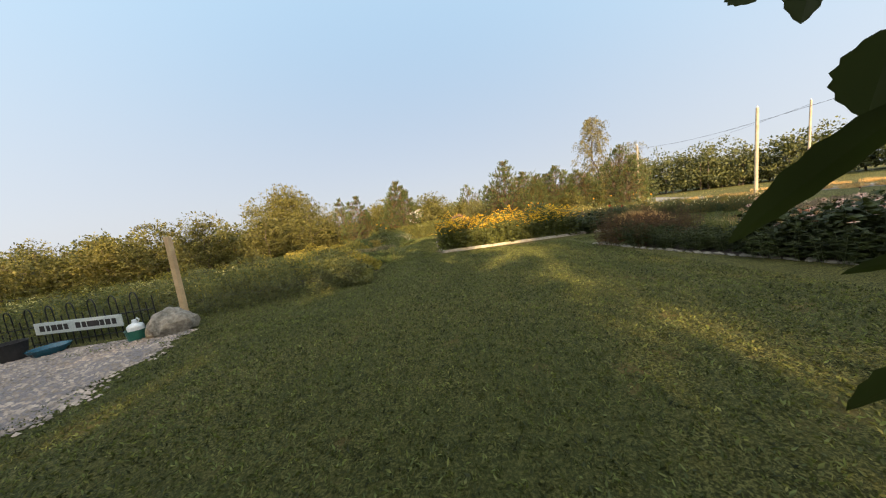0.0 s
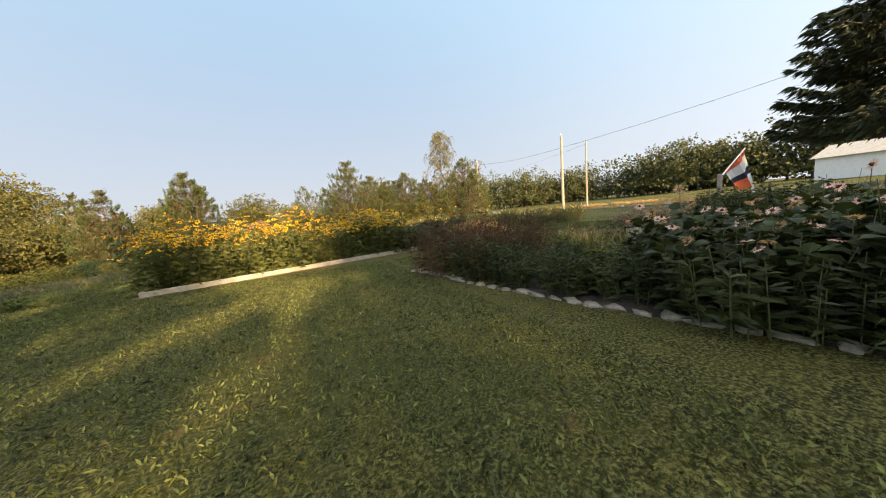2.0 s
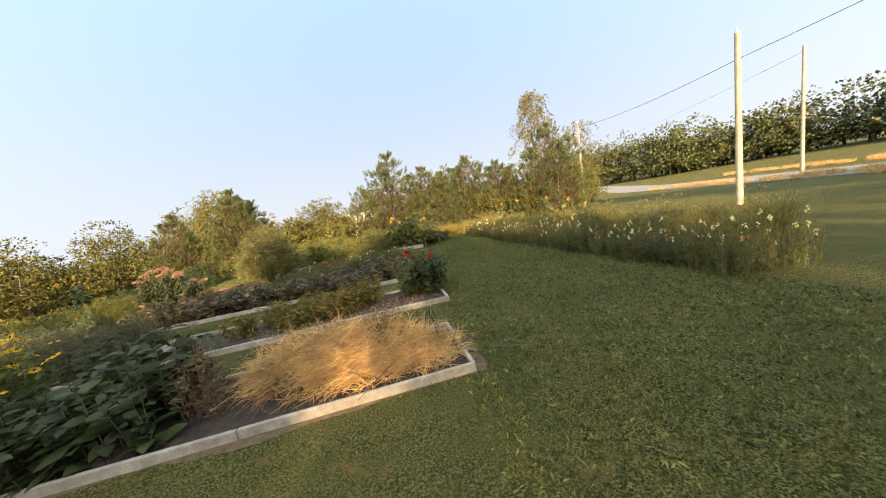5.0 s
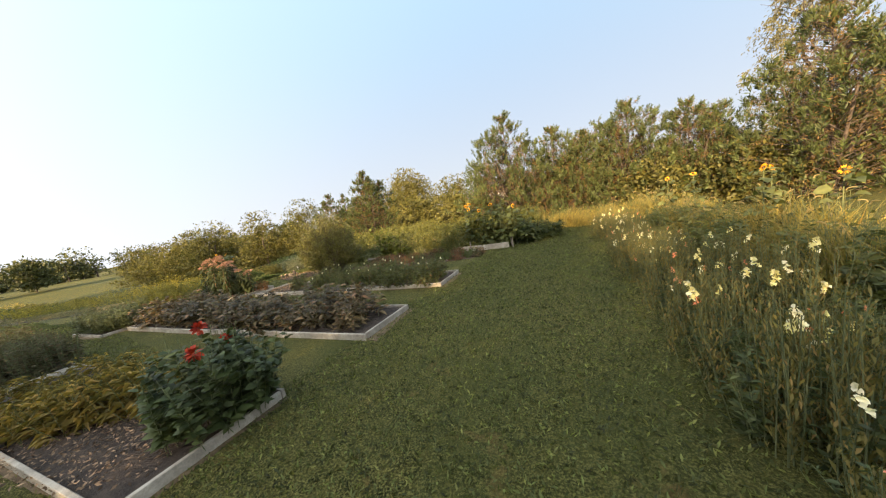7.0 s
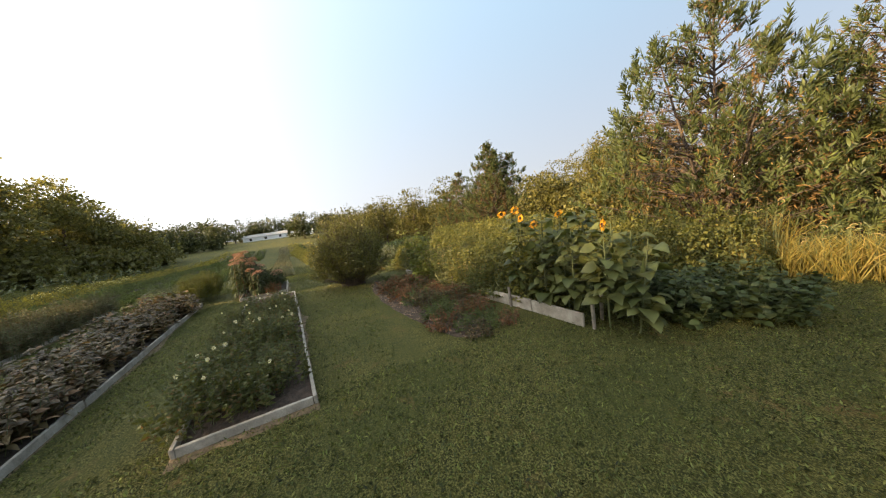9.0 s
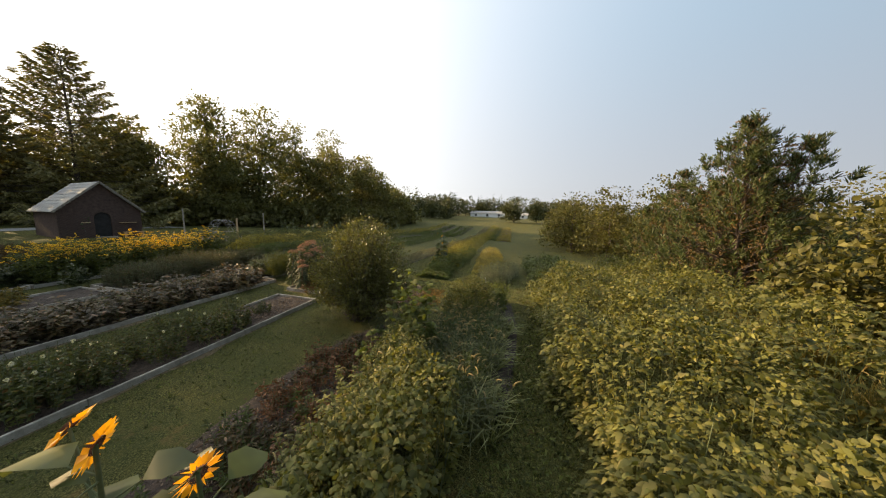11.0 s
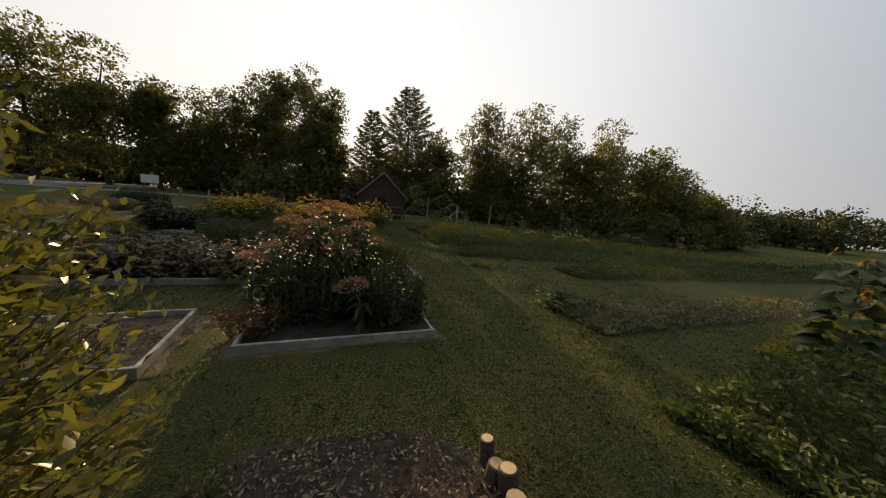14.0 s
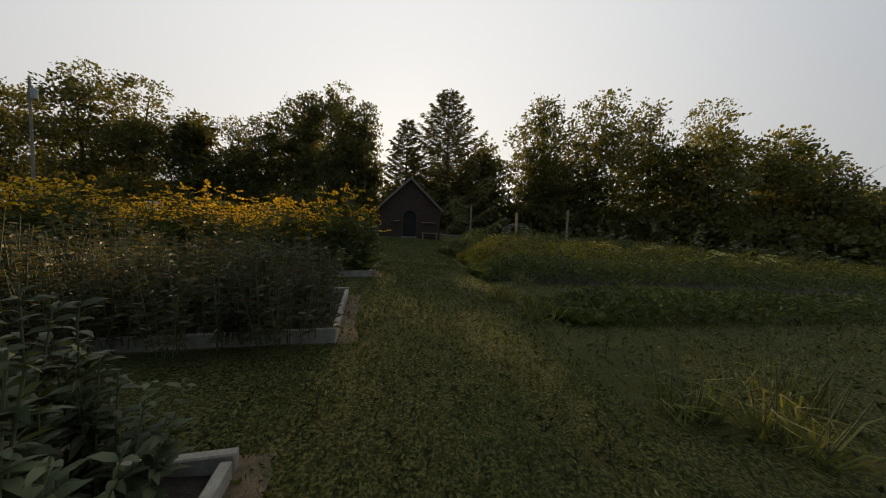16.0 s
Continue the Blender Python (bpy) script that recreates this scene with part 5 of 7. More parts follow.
# rose bed, joe-pye bed
made = [clump("rose_bush", "low rose bush with mixed green and reddish leaves", "shrub", 0, 0, 0.48, 0.48, 0.75, F_ROSE, 300 + i, 34, 26, 0.085, 0.5, ("ball", 0.03, 0.05, P_WHITE, 0), 0.4, group="rose bushes") for i in range(3)]
scatter(made, [(9.6, 23.0), (9.0, 22.6), (9.1, 23.3), (8.4, 22.9), (8.5, 22.4), (7.8, 22.9), (7.2, 22.5), (6.5, 22.6), (5.8, 22.3), (5.0, 22.4), (9.7, 22.6), (6.9, 22.0), (7.9, 22.4), (7.0, 22.8), (6.1, 22.7), (5.4, 22.0), (4.5, 22.0), (4.0, 22.4), (6.4, 22.1), (5.9, 21.9), (9.3, 23.55), (8.6, 23.45), (7.9, 23.3), (7.1, 23.2), (6.3, 23.05), (5.5, 22.9), (4.7, 22.8), (8.2, 23.0), (9.6, 23.35), (7.5, 22.95), (5.0, 22.75)], 35, 0.6, 1.05, z=0.08)
def joe_pye(x, y, z, size, seed):
    """One tall stem with whorls of long drooping leaves and a domed flower head at its top."""
    g = np.random.default_rng(seed)
    fx, fy = x + g.normal() * 0.08, y - 0.06 + g.normal() * 0.06
    o = np.array([fx, fy, gz(fx, fy) + 0.06])
    t = thing("joe_pye_weed", "stem of joe-pye weed with a dusty pink flower dome", "flower", tuple(o), "joe-pye weed in the bed")
    top = np.array([x, y, z]) - o
    mid = top * [0.35, 0.35, 0.55]
    part("stem", tubes("stem", [np.zeros(3) - [0, 0, 0.03], mid], [mid, top], [0.009, 0.007], [0.007, 0.005], 6), M_DRYSTEM, t)
    whorls = max(5, int(top[2] / 0.1))
    per = 5
    u = np.repeat(np.linspace(0.2, 0.93, whorls), per)
    a = np.tile(np.arange(per) * 2 * np.pi / per, whorls) + np.repeat(np.arange(whorls) * 0.6, per) + g.normal(size=whorls * per) * 0.2
    p = np.where(u[:, None] < 0.55, mid * (u / 0.55)[:, None], mid + (top - mid) * ((u - 0.55) / 0.45)[:, None])
    k = g.uniform(0.18, 0.31, len(u)) * (1.15 - 0.4 * u)
    part("foliage", broad("foliage", p, np.stack([np.cos(a), np.sin(a), 0.25 + 0 * a], 1), k, k * 0.27, g, 0.75), F_CONE, t)
    flower("dome", size, P_DUSTY, 0, tuple(top - [0, 0, 0.03]), g, t)


for i, (x, y, z, size) in enumerate([(1.1, 21.1, 1.6, 0.15), (0.95, 20.85, 1.55, 0.16), (1.25, 21.35, 1.34, 0.14), (1.35, 21.0, 1.5, 0.15), (0.74, 20.78, 1.46, 0.13), (0.56, 20.7, 1.3, 0.13), (0.66, 20.98, 1.34, 0.12), (1.6, 21.1, 1.35, 0.14), (0.9, 21.3, 1.25, 0.12),
                                       (1.45, 21.3, 1.2, 0.14), (1.75, 20.9, 1.3, 0.14), (0.7, 21.95, 0.6, 0.2), (0.76, 21.5, 0.97, 0.1), (1.95, 21.6, 0.86, 0.16), (1.3, 20.8, 1.4, 0.13), (1.0, 21.5, 1.05, 0.1), (0.4, 20.85, 1.1, 0.11), (1.8, 21.35, 1.0, 0.12)]):
    joe_pye(x, y, z, size * 1.12, 305 + i)
# the last three are added as dark fill for shade under the joe-pye
for i, (x, y, r) in enumerate([(-0.02, 21.15, 0.36), (0.12, 21.65, 0.42), (0.4, 21.25, 0.32), (0.38, 21.6, 0.3), (0.2, 20.85, 0.3), (0.75, 21.3, 0.34), (1.15, 21.55, 0.34), (1.5, 21.5, 0.32)]):
    clump("purple_sage", "rounded dark purple-leaved shrub at the bed corner", "shrub", x, y, r * 1.2, r * 1.2, 0.85, F_CONE, 330 + i, 60, 30, 0.075, 0.5, None, 0.25, z=0.05, group="dark corner shrubs")
clump("russet_perennial", "low russet-brown fading perennial behind the board", "plant", 1.85, 21.95, 0.4, 0.28, 0.45, F_RUSSET, 312, 40, 20, 0.08, 0.4, None, 0.4, z=0.06)

# mulch plots beyond the rose bed
ground_patch("mulch_plot", "bare brown mulch plot with sparse plants", 6.2, 26.15, 3.5, 0.75, radians(9), M_MULCH)
ground_patch("mulch_plot", "round mulch plot with short logs at its edge", 0.75, 24.5, 1.3, 0.95, radians(8), M_MULCH)
chips(6.2, 26.15, 3.3, 0.7, 3000, 44, turn=radians(9))
chips(0.6, 24.5, 1.15, 0.9, 3800, 45, turn=radians(8))
made = [clump("sparse_herb", "small green and purplish herb on mulch", "plant", 0, 0, 0.2, 0.2, 0.35, F_HERB, 315 + i, 14, 14, 0.08, 0.3, group="sparse herbs on mulch") for i in range(2)]
scatter(made, [(8.9, 26.5), (8.3, 26.3), (7.6, 26.5), (6.9, 26.0), (6.2, 26.4), (5.4, 25.9), (4.6, 26.1), (8.7, 26.8), (7.2, 26.7), (1.4, 24.1)], 37)
made = [clump("purple_weed", "low purplish weed on the mulch strip", "plant", 0, 0, 0.3, 0.3, 0.3, (F_BRONZE, F_RUSSET, F_HERB)[i], 318 + i, 24, 18, 0.08, 0.35, None, 0.5, group="weeds on the mulch strip") for i in range(3)]
scatter(made, along(3.4, 25.5, 9.3, 26.35, 14, 3, 1.2, 67, 0.25), 68, 0.7, 1.25)
rng = random.Random(9)
for x, y, lean in [(-0.42, 23.98, 4), (-0.4, 24.12, -5), (-0.47, 24.24, 6), (-0.42, 24.38, -3), (-0.5, 24.5, 10), (-0.44, 24.64, -8), (-0.58, 24.58, 4), (-0.66, 24.72, 14), (-0.55, 24.8, -4)]:
    hgt = rng.uniform(0.16, 0.3)
    t = thing("log_edging", "short upright log with a pale cut top", "log", (x, y, gz(x, y) - 0.05), "log edging")
    t.matrix_basis = pose(x, y, gz(x, y) - 0.05, lean, lean * 0.7, 0)
    r = rng.uniform(0.045, 0.068)
    part("log", lathe_bm([(r, 0), (r * 1.03, hgt * 0.5), (r, hgt), (r * 0.9, hgt + 0.006)], 12), rng.choice([M_BARK, M_BARK, M_STUMP]), t)
    part("cut_top", lathe_bm([(r * 0.86, hgt + 0.002), (r * 0.8, hgt + 0.012)], 12), M_TANWOOD, t, "pale cut wood")


def big_shrub(x, y):
    """The rounded shrub: many wands from the base, small glossy leaves all along."""
    g = np.random.default_rng(400)
    t = thing("mock_orange", "large rounded shrub with small pale glossy leaves", "shrub", (x, y, gz(x, y)))
    n = 320
    d = unit(g.normal(size=(n, 3)) * [1, 1, 0.7] + [0, 0, 0.75])
    d[:, 2] = np.abs(d[:, 2])
    L = g.uniform(0.75, 1.05, n)
    tip = d * np.array([1.42, 1.42, 2.25]) * L[:, None] + [0, 0, 0.55]
    tip[:, 2] = np.maximum(tip[:, 2], 0.15)
    foot = g.normal(size=(n, 3)) * [0.15, 0.15, 0]
    tagged(part("branch", tubes("branch", foot, tip, 0.012, 0.003, 4), M_BARK, t), kind="stuff")
    per = 84
    u = (0.35 + 0.65 * g.random(n * per) ** 0.6)[:, None]
    p = np.repeat(foot, per, 0) * (1 - u) + np.repeat(tip, per, 0) * u + g.normal(size=(n * per, 3)) * 0.07
    w = np.repeat(unit(tip - foot), per, 0) + g.normal(size=(n * per, 3)) * 0.7
    k = g.uniform(0.055, 0.1, n * per)
    part("foliage", leaves("foliage", p, w, k, k * 0.42, g, 0.15, 0.1), F_SHRUB, t)


big_shrub(2.75, 24.75)

# ---- beans and sunflowers ----
def vine_row(name, label, x0, y0, x1, y1, width, h, n, seed, leaf=0.1, mat=None):
    """A dense row of vines: leaves over a lumpy hedge form, with stems inside."""
    g = np.random.default_rng(seed)
    d = np.array([x1 - x0, y1 - y0])
    L = np.linalg.norm(d)
    d /= L
    nn = np.array([-d[1], d[0]])
    u = g.random(n) * L
    a = g.uniform(-0.15, np.pi + 0.15, n)
    lump = 1 + 0.42 * np.array([noise.noise(Vector((q * 0.8, w * 1.2, seed))) for q, w in zip(u, a)]) + 0.28 * np.array([noise.noise(Vector((q * 3, w * 3, seed))) for q, w in zip(u, a)])
    endcap = np.minimum(1, np.sqrt(np.clip(np.minimum(u, L - u) / 0.6, 0.02, 1)))
    r = lump * endcap * (0.72 + 0.28 * g.random(n) ** 0.5)
    ca, sa = np.cos(a), np.sin(a)
    boxy = 1 / np.maximum(np.abs(ca), np.abs(sa)) ** 0.35
    off = width / 2 * ca * r * boxy
    X, Y = x0 + d[0] * u + nn[0] * off, y0 + d[1] * u + nn[1] * off
    Z = gz(X, Y) + np.maximum(0.03, h * (0.12 + 0.88 * np.maximum(sa, 0) * boxy * 0.92) * r)
    p = np.stack([X, Y, Z], 1)
    out = np.stack([nn[0] * ca, nn[1] * ca, 0.35 + 0.4 * sa], 1) + g.normal(size=(n, 3)) * 0.5
    k = g.uniform(0.6, 1.3, n) * leaf
    o = np.array([x0, y0, gz(x0, y0)])
    t = thing(name, label, "bean plants", tuple(o))
    part("foliage", broad("foliage", p - o, out, k, k * g.uniform(0.3, 0.65, n), g, 0.5), mat or F_BEAN, t)
    # loose shoots that arch out of the mass, leaves along them
    m, per = int(L * 60), 8
    i = g.integers(0, n, m)
    i = i[sa[i] > 0.1]
    m = len(i)
    way = unit(np.stack([nn[0] * ca[i], nn[1] * ca[i], 0.9 + 0 * ca[i]], 1) + g.normal(size=(m, 3)) * 0.35)
    run = g.uniform(0.15, 0.6, m) * min(1.2, h)
    q = np.repeat(np.arange(m), per)
    v = np.tile((np.arange(per) + 0.5) / per, m)[:, None]
    c = p[i][q] + way[q] * run[q][:, None] * v - [0, 0, 0.35] * run[q][:, None] * v**2
    kk = leaf * 0.8 * (1.15 - 0.6 * v[:, 0]) * g.uniform(0.7, 1.2, m * per)
    part("shoot", broad("shoot", c - o, way[q] * 0.5 + g.normal(size=(m * per, 3)) * 0.6 + [0, 0, 0.1], kk, kk * 0.5, g, 0.45), mat or F_BEAN, t)
    m = int(L * 26)
    us = g.random(m) * L
    of = g.uniform(-0.4, 0.4, m) * width
    s = np.stack([x0 + d[0] * us + nn[0] * of, y0 + d[1] * us + nn[1] * of], 1)
    s = np.c_[s, gz(s[:, 0], s[:, 1])]
    e = s + np.c_[g.normal(size=(m, 2)) * 0.15, g.uniform(0.6, 0.95, m) * h]
    part("vine", tubes("vine", s - o, e - o, 0.007, 0.004, 4), M_STEM, t)


vine_row("bean_row", "dense row of climbing beans beside the sunflowers", 9.3, 28.75, 5.0, 28.02, -1.35, 1.25, 8200, 500, 0.102)
vine_row("bean_row", "rounded end of the bean row with small leaves", 2.3, 27.6, 0.1, 27.2, -1.3, 1.15, 9000, 504, 0.065)
vine_row("bean_row", "wide thick row of yellow-green beans", 10.6, 32.65, -2.6, 30.25, 3.0, 1.4, 34000, 501, 0.105)
vine_row("bean_row", "tangled bean vines beside the hedge", 3.0, 34.6, -9.0, 32.4, 3.0, 1.5, 11000, 502, 0.145)
vine_row("bramble", "dark low tangle of vines by the grass path", -4.0, 29.8, -9.5, 28.4, 2.0, 1.05, 7500, 503, 0.11, F_HERB)
made = [clump("lambsquarters", "leafy green weeds among the foxtail grass", "plant", 0, 0, 0.36, 0.36, 0.85, F_HERB, 518 + i, 22, 24, 0.11, 0.4, None, 0.35, group="weeds in the bean plot") for i in range(2)]
scatter(made, [(2.6, 27.5), (3.2, 27.6), (3.9, 27.55), (4.6, 27.9), (2.9, 28.0), (3.5, 28.25), (4.2, 28.5), (4.9, 28.5), (5.3, 28.2), (2.4, 28.1), (3.0, 28.4), (4.4, 27.4), (5.2, 27.6), (5.8, 27.8), (6.4, 27.7), (7.0, 27.95), (7.6, 28.0), (6.2, 28.1), (7.3, 27.7), (5.5, 27.3)], 39)
made = [clump("bean_bush", "bushy yellow-green bean plant with narrow leaves", "plant", 0, 0, 0.42, 0.42, 1.05, F_BEAN, 530 + i, 34, 40, 0.095, 0.42, None, 0.4, "broad", droop=0.35, group="bean plants at the plank edge") for i in range(2)]
scatter(made, [(5.05, 27.4), (5.55, 27.5), (6.05, 27.6), (6.6, 27.72), (7.2, 27.85), (4.6, 27.35)], 46)
made = [clump("foxtail_grass", "arching foxtail grass with pale seed heads", "grass", 0, 0, 0.34, 0.34, 0.9, F_FOX, 510 + i, 24, 14, 0.036, 0.6, ("tail", 0.5, 0.008, F_TAIL, 0), 0.5, "blade", droop=0.5, group="foxtail grass") for i in range(2)]
scatter(made, [(3.6, 27.6), (3.0, 27.4), (2.6, 28.0), (3.4, 28.2), (4.2, 28.4), (1.9, 28.0), (2.2, 27.2), (4.6, 27.6), (1.3, 27.4), (5.0, 28.3), (5.6, 27.5), (0.8, 27.9), (3.9, 27.9), (3.2, 27.9), (2.5, 27.6), (2.9, 28.35), (3.6, 28.5), (4.5, 28.15), (4.8, 28.7), (5.4, 28.8), (3.3, 28.0), (2.2, 28.4), (4.0, 28.2), (2.75, 27.7), (3.8, 27.3), (6.0, 28.2), (6.8, 28.3), (7.6, 28.4), (5.6, 27.7), (6.1, 27.55), (6.6, 27.9), (7.2, 27.9), (7.8, 28.1), (6.9, 27.6), (5.2, 27.4)], 38)
made = [clump("tomato_plant", "sprawling leafy tomato plant at the end of the bean plot", "plant", 0, 0, 0.42, 0.42, 0.95, F_SQUASH, 540 + i, 34, 26, 0.12, 0.5, None, 0.45, "broad", droop=0.45, group="tomato plants") for i in range(2)]
scatter(made, [(0.1, 27.6), (0.55, 27.25), (0.95, 27.5), (-0.4, 27.85), (0.3, 28.0), (1.35, 27.3), (-0.05, 27.3)], 69, 0.75, 1.1)
# soil-coloured strip laid down as the shadow of the bean row
ground_patch("bare_soil", "dark ground strip that stands in for shade beside the beans", 2.3, 28.55, 3.2, 0.4, radians(9), M_SOIL)
clump("squash_vine", "tall vine with broad lobed yellow-green leaves", "plant", 4.0, 27.25, 0.5, 0.42, 1.9, F_SQUASH, 515, 20, 20, 0.2, 0.95, None, 0.35, "broad", droop=0.35)
clump("squash_vine", "leafy vine with broad pale leaves beside the bean row", "plant", 4.9, 27.1, 0.5, 0.45, 1.1, F_SQUASH, 516, 16, 16, 0.19, 0.9, None, 0.4, "broad", droop=0.35)
for (ax, ay, bx, by) in [(2.9, 26.75, 6.0, 27.42), (6.02, 27.42, 8.9, 28.08), (8.92, 28.09, 10.05, 28.3)]:
    bm = box_bm(math.hypot(bx - ax, by - ay), 0.05, 0.3, (0, 0, 0), 0.008)
    ob = part("edging_board", bm, M_BOARD)
    mx, my = (ax + bx) / 2, (ay + by) / 2
    ob.matrix_basis = pose(mx, my, gz(mx, my) + 0.09, 0, 0, math.degrees(math.atan2(by - ay, bx - ax)))
    tagged(ob, "weathered pale plank edging the bean plot", "board", "planks along the bean plot")
for i, (x, y, h) in enumerate([(10.2, 28.36, 0.55), (8.4, 27.9, 0.45), (6.2, 27.4, 0.42), (4.4, 27.0, 0.4), (10.0, 28.75, 0.5)]):
    ob = part("plot_stake", box_bm(0.05, 0.05, h + 0.1, (0, 0, h / 2 - 0.05), 0.008), M_GREYWOOD)
    ob.matrix_basis = pose(x, y, gz(x, y), 2, 1, 20 * i)
    tagged(ob, "short grey wooden stake at the bean plot", "stake", "stakes at the bean plot")


def sunflower(x, y, h, seed, heads=2, size=0.17, face=(0.2, -1.0, 0.5), group="sunflowers", leafn=18, label="tall sunflower with big leaves and orange-yellow heads"):
    g = np.random.default_rng(seed)
    t = thing("sunflower", label, "sunflower", (x, y, gz(x, y)), group)
    lean = g.normal(size=2) * 0.08
    top = np.array([lean[0], lean[1], h])
    s, e, a, b = [np.array([0, 0, -0.03])], [top], [0.016], [0.009]
    tops = [top] if heads else []
    for k in range(heads - 1):
        st = top * g.uniform(0.55, 0.85)
        en = st + np.array([*(g.normal(size=2) * 0.2), g.uniform(0.15, 0.4)])
        s.append(st), e.append(en), a.append(0.009), b.append(0.006)
        tops.append(en)
    u = g.uniform(0.15, 0.95, leafn)
    ang = np.arange(leafn) * 2.4
    st = top * u[:, None]
    out = np.stack([np.cos(ang), np.sin(ang), 0.35 + 0 * ang], 1)
    mid = st + unit(out) * 0.12
    part("stalk", tubes("stalk", s + list(st), e + list(mid), a + [0.005] * leafn, b + [0.003] * leafn, 6), M_STEM, t)
    k = g.uniform(0.22, 0.38, leafn) * (1.1 - 0.4 * u)
    part("foliage", broad("foliage", mid, out, k, k * 0.75, g, 0.5), F_BIG, t)
    for c in tops:
        f = np.array(face) + g.normal(size=3) * 0.5
        bb, d, L = daisies(np.array([c]), f[None], size, g, 18, 0.05)
        head = part("flower_head", leaves("flower_head", bb + d * size * 0.06, d, L, L * 0.38, g, 0.1, 0.05), P_ORANGE, t)
        f = unit(f)
        part("seed_disc", tubes("seed_disc", [c - f * 0.01], [c + f * 0.015], size * 0.22, size * 0.18, 12), M_CONE, head, "dark brown seed disc")


for i, (x, y, h, n) in enumerate([(8.55, 28.2, 2.1, 3), (8.25, 28.45, 1.9, 1), (8.8, 28.6, 2.0, 0), (9.4, 28.6, 1.95, 1), (9.9, 28.7, 2.0, 0), (10.3, 28.6, 1.75, 1), (9.6, 29.0, 1.85, 0), (9.1, 28.35, 1.7, 0), (9.75, 28.4, 1.65, 0), (10.4, 29.0, 1.6, 0), (10.7, 28.75, 1.5, 0), (9.2, 28.8, 1.8, 0), (10.0, 29.1, 1.7, 0)]):
    sunflower(x, y, h, 600 + i, n, leafn=44, label="tall sunflower with big leaves and orange-yellow heads" if n else "tall sunflower not yet in bloom, with big dark leaves")
for i, (x, y, h) in enumerate([(16.9, 25.6, 1.75), (17.7, 24.9, 1.5), (16.2, 28.2, 1.85), (17.3, 26.6, 1.7), (15.8, 30.6, 1.8)]):
    sunflower(x, y, h, 620 + i, 1, 0.15, group="sunflowers in the meadow strip", leafn=26)
clump("potato_plants", "dense dark leafy plants beside the sunflowers", "plant", 10.4, 29.6, 0.9, 0.8, 0.95, F_DARK, 640, 60, 24, 0.16, 0.6, None, 0.3, "broad")
clump("potato_plants", "dark leafy mass at the end of the bean rows", "plant", 11.0, 30.8, 0.9, 0.9, 0.9, F_DARK, 641, 60, 24, 0.16, 0.6, None, 0.3, "broad")

# ---- the flower strip and the meadow strip ----
bl = [[("spike", 0.1, 0.021, P_WHITE, 0.06), ("spike", 0.03, 0.021, P_CORAL, 0.05)], [("spike", 0.1, 0.021, P_WHITE, 0.06), ("spike", 0.06, 0.025, P_CREAM, 0.05)],
      [("spike", 0.04, 0.021, P_PINK, 0.06), ("spike", 0.08, 0.024, P_WHITE, 0.06)], [("spike", 0.04, 0.022, P_CORAL, 0.05), ("spike", 0.09, 0.022, P_CREAM, 0.06)]]
made = [clump("snapdragon", "upright green snapdragons with a few white, pink and coral flowers", "flower", 0, 0, 0.36, 0.36, 0.85, F_SNAP, 650 + i, 40, 36, 0.063, 0.26, bl[i], 0.25, "column", low=0.1, group="snapdragons in the flower strip") for i in range(4)]
scatter(made, along(17.05, 15.0, 14.35, 31.5, 26, 3, 1.3, 50, 0.16), 51, 0.75, 1.15)
made = [clump("strip_herb", "low leafy green growth under the snapdragons", "plant", 0, 0, 0.45, 0.45, 0.66, F_DARK, 656 + i, 40, 28, 0.09, 0.32, None, 0.4, group="low growth in the flower strip") for i in range(2)]
scatter(made, along(17.0, 15.0, 14.35, 31.5, 22, 2, 1.25, 57, 0.16), 59, 0.8, 1.15)
made = [clump("meadow_grass", "tall sunlit meadow grass and weeds turning yellow", "grass", 0, 0, 0.5, 0.5, 1.15, F_MEADOW, 660 + i, 34, 11, 0.035, 0.5, ("tail", 0.12, 0.009, F_TAIL, 0), 0.25, "blade", droop=0.25, group="meadow grass strip") for i in range(3)]
scatter(made, along(19.0, 17.0, 16.2, 34.5, 22, 2, 1.5, 52, 0.2) + along(16.5, 35.2, 9.5, 34.6, 10, 2, 1.4, 53, 0.2) + along(8.5, 35.0, -3.0, 34.8, 10, 1, 1.0, 54, 0.3), 55, 0.8, 1.2)
made = [clump("meadow_herb", "leafy green meadow weeds", "plant", 0, 0, 0.5, 0.5, 0.9, F_BIG, 670 + i, 26, 16, 0.16, 0.35, None, 0.3, group="meadow weeds") for i in range(2)]
scatter(made, along(18.8, 18.0, 16.0, 34.0, 14, 2, 1.6, 56, 0.3) + along(13.0, 35.6, 5.0, 35.0, 6, 1, 0.8, 57, 0.3), 58, 0.8, 1.2)
made = [clump("roadside_grass", "dry golden roadside grass", "grass", 0, 0, 0.9, 0.9, 0.55, F_STRAW, 675 + i, 60, 10, 0.03, 0.5, None, 0.4, "blade", group="roadside grass") for i in range(2)]
scatter(made, along(41.5, 50, 29.5, 6, 26, 1, 1.5, 59, 0.5) + along(53.5, 52, 42.5, 18, 16, 1, 1.5, 60, 0.5), 61)

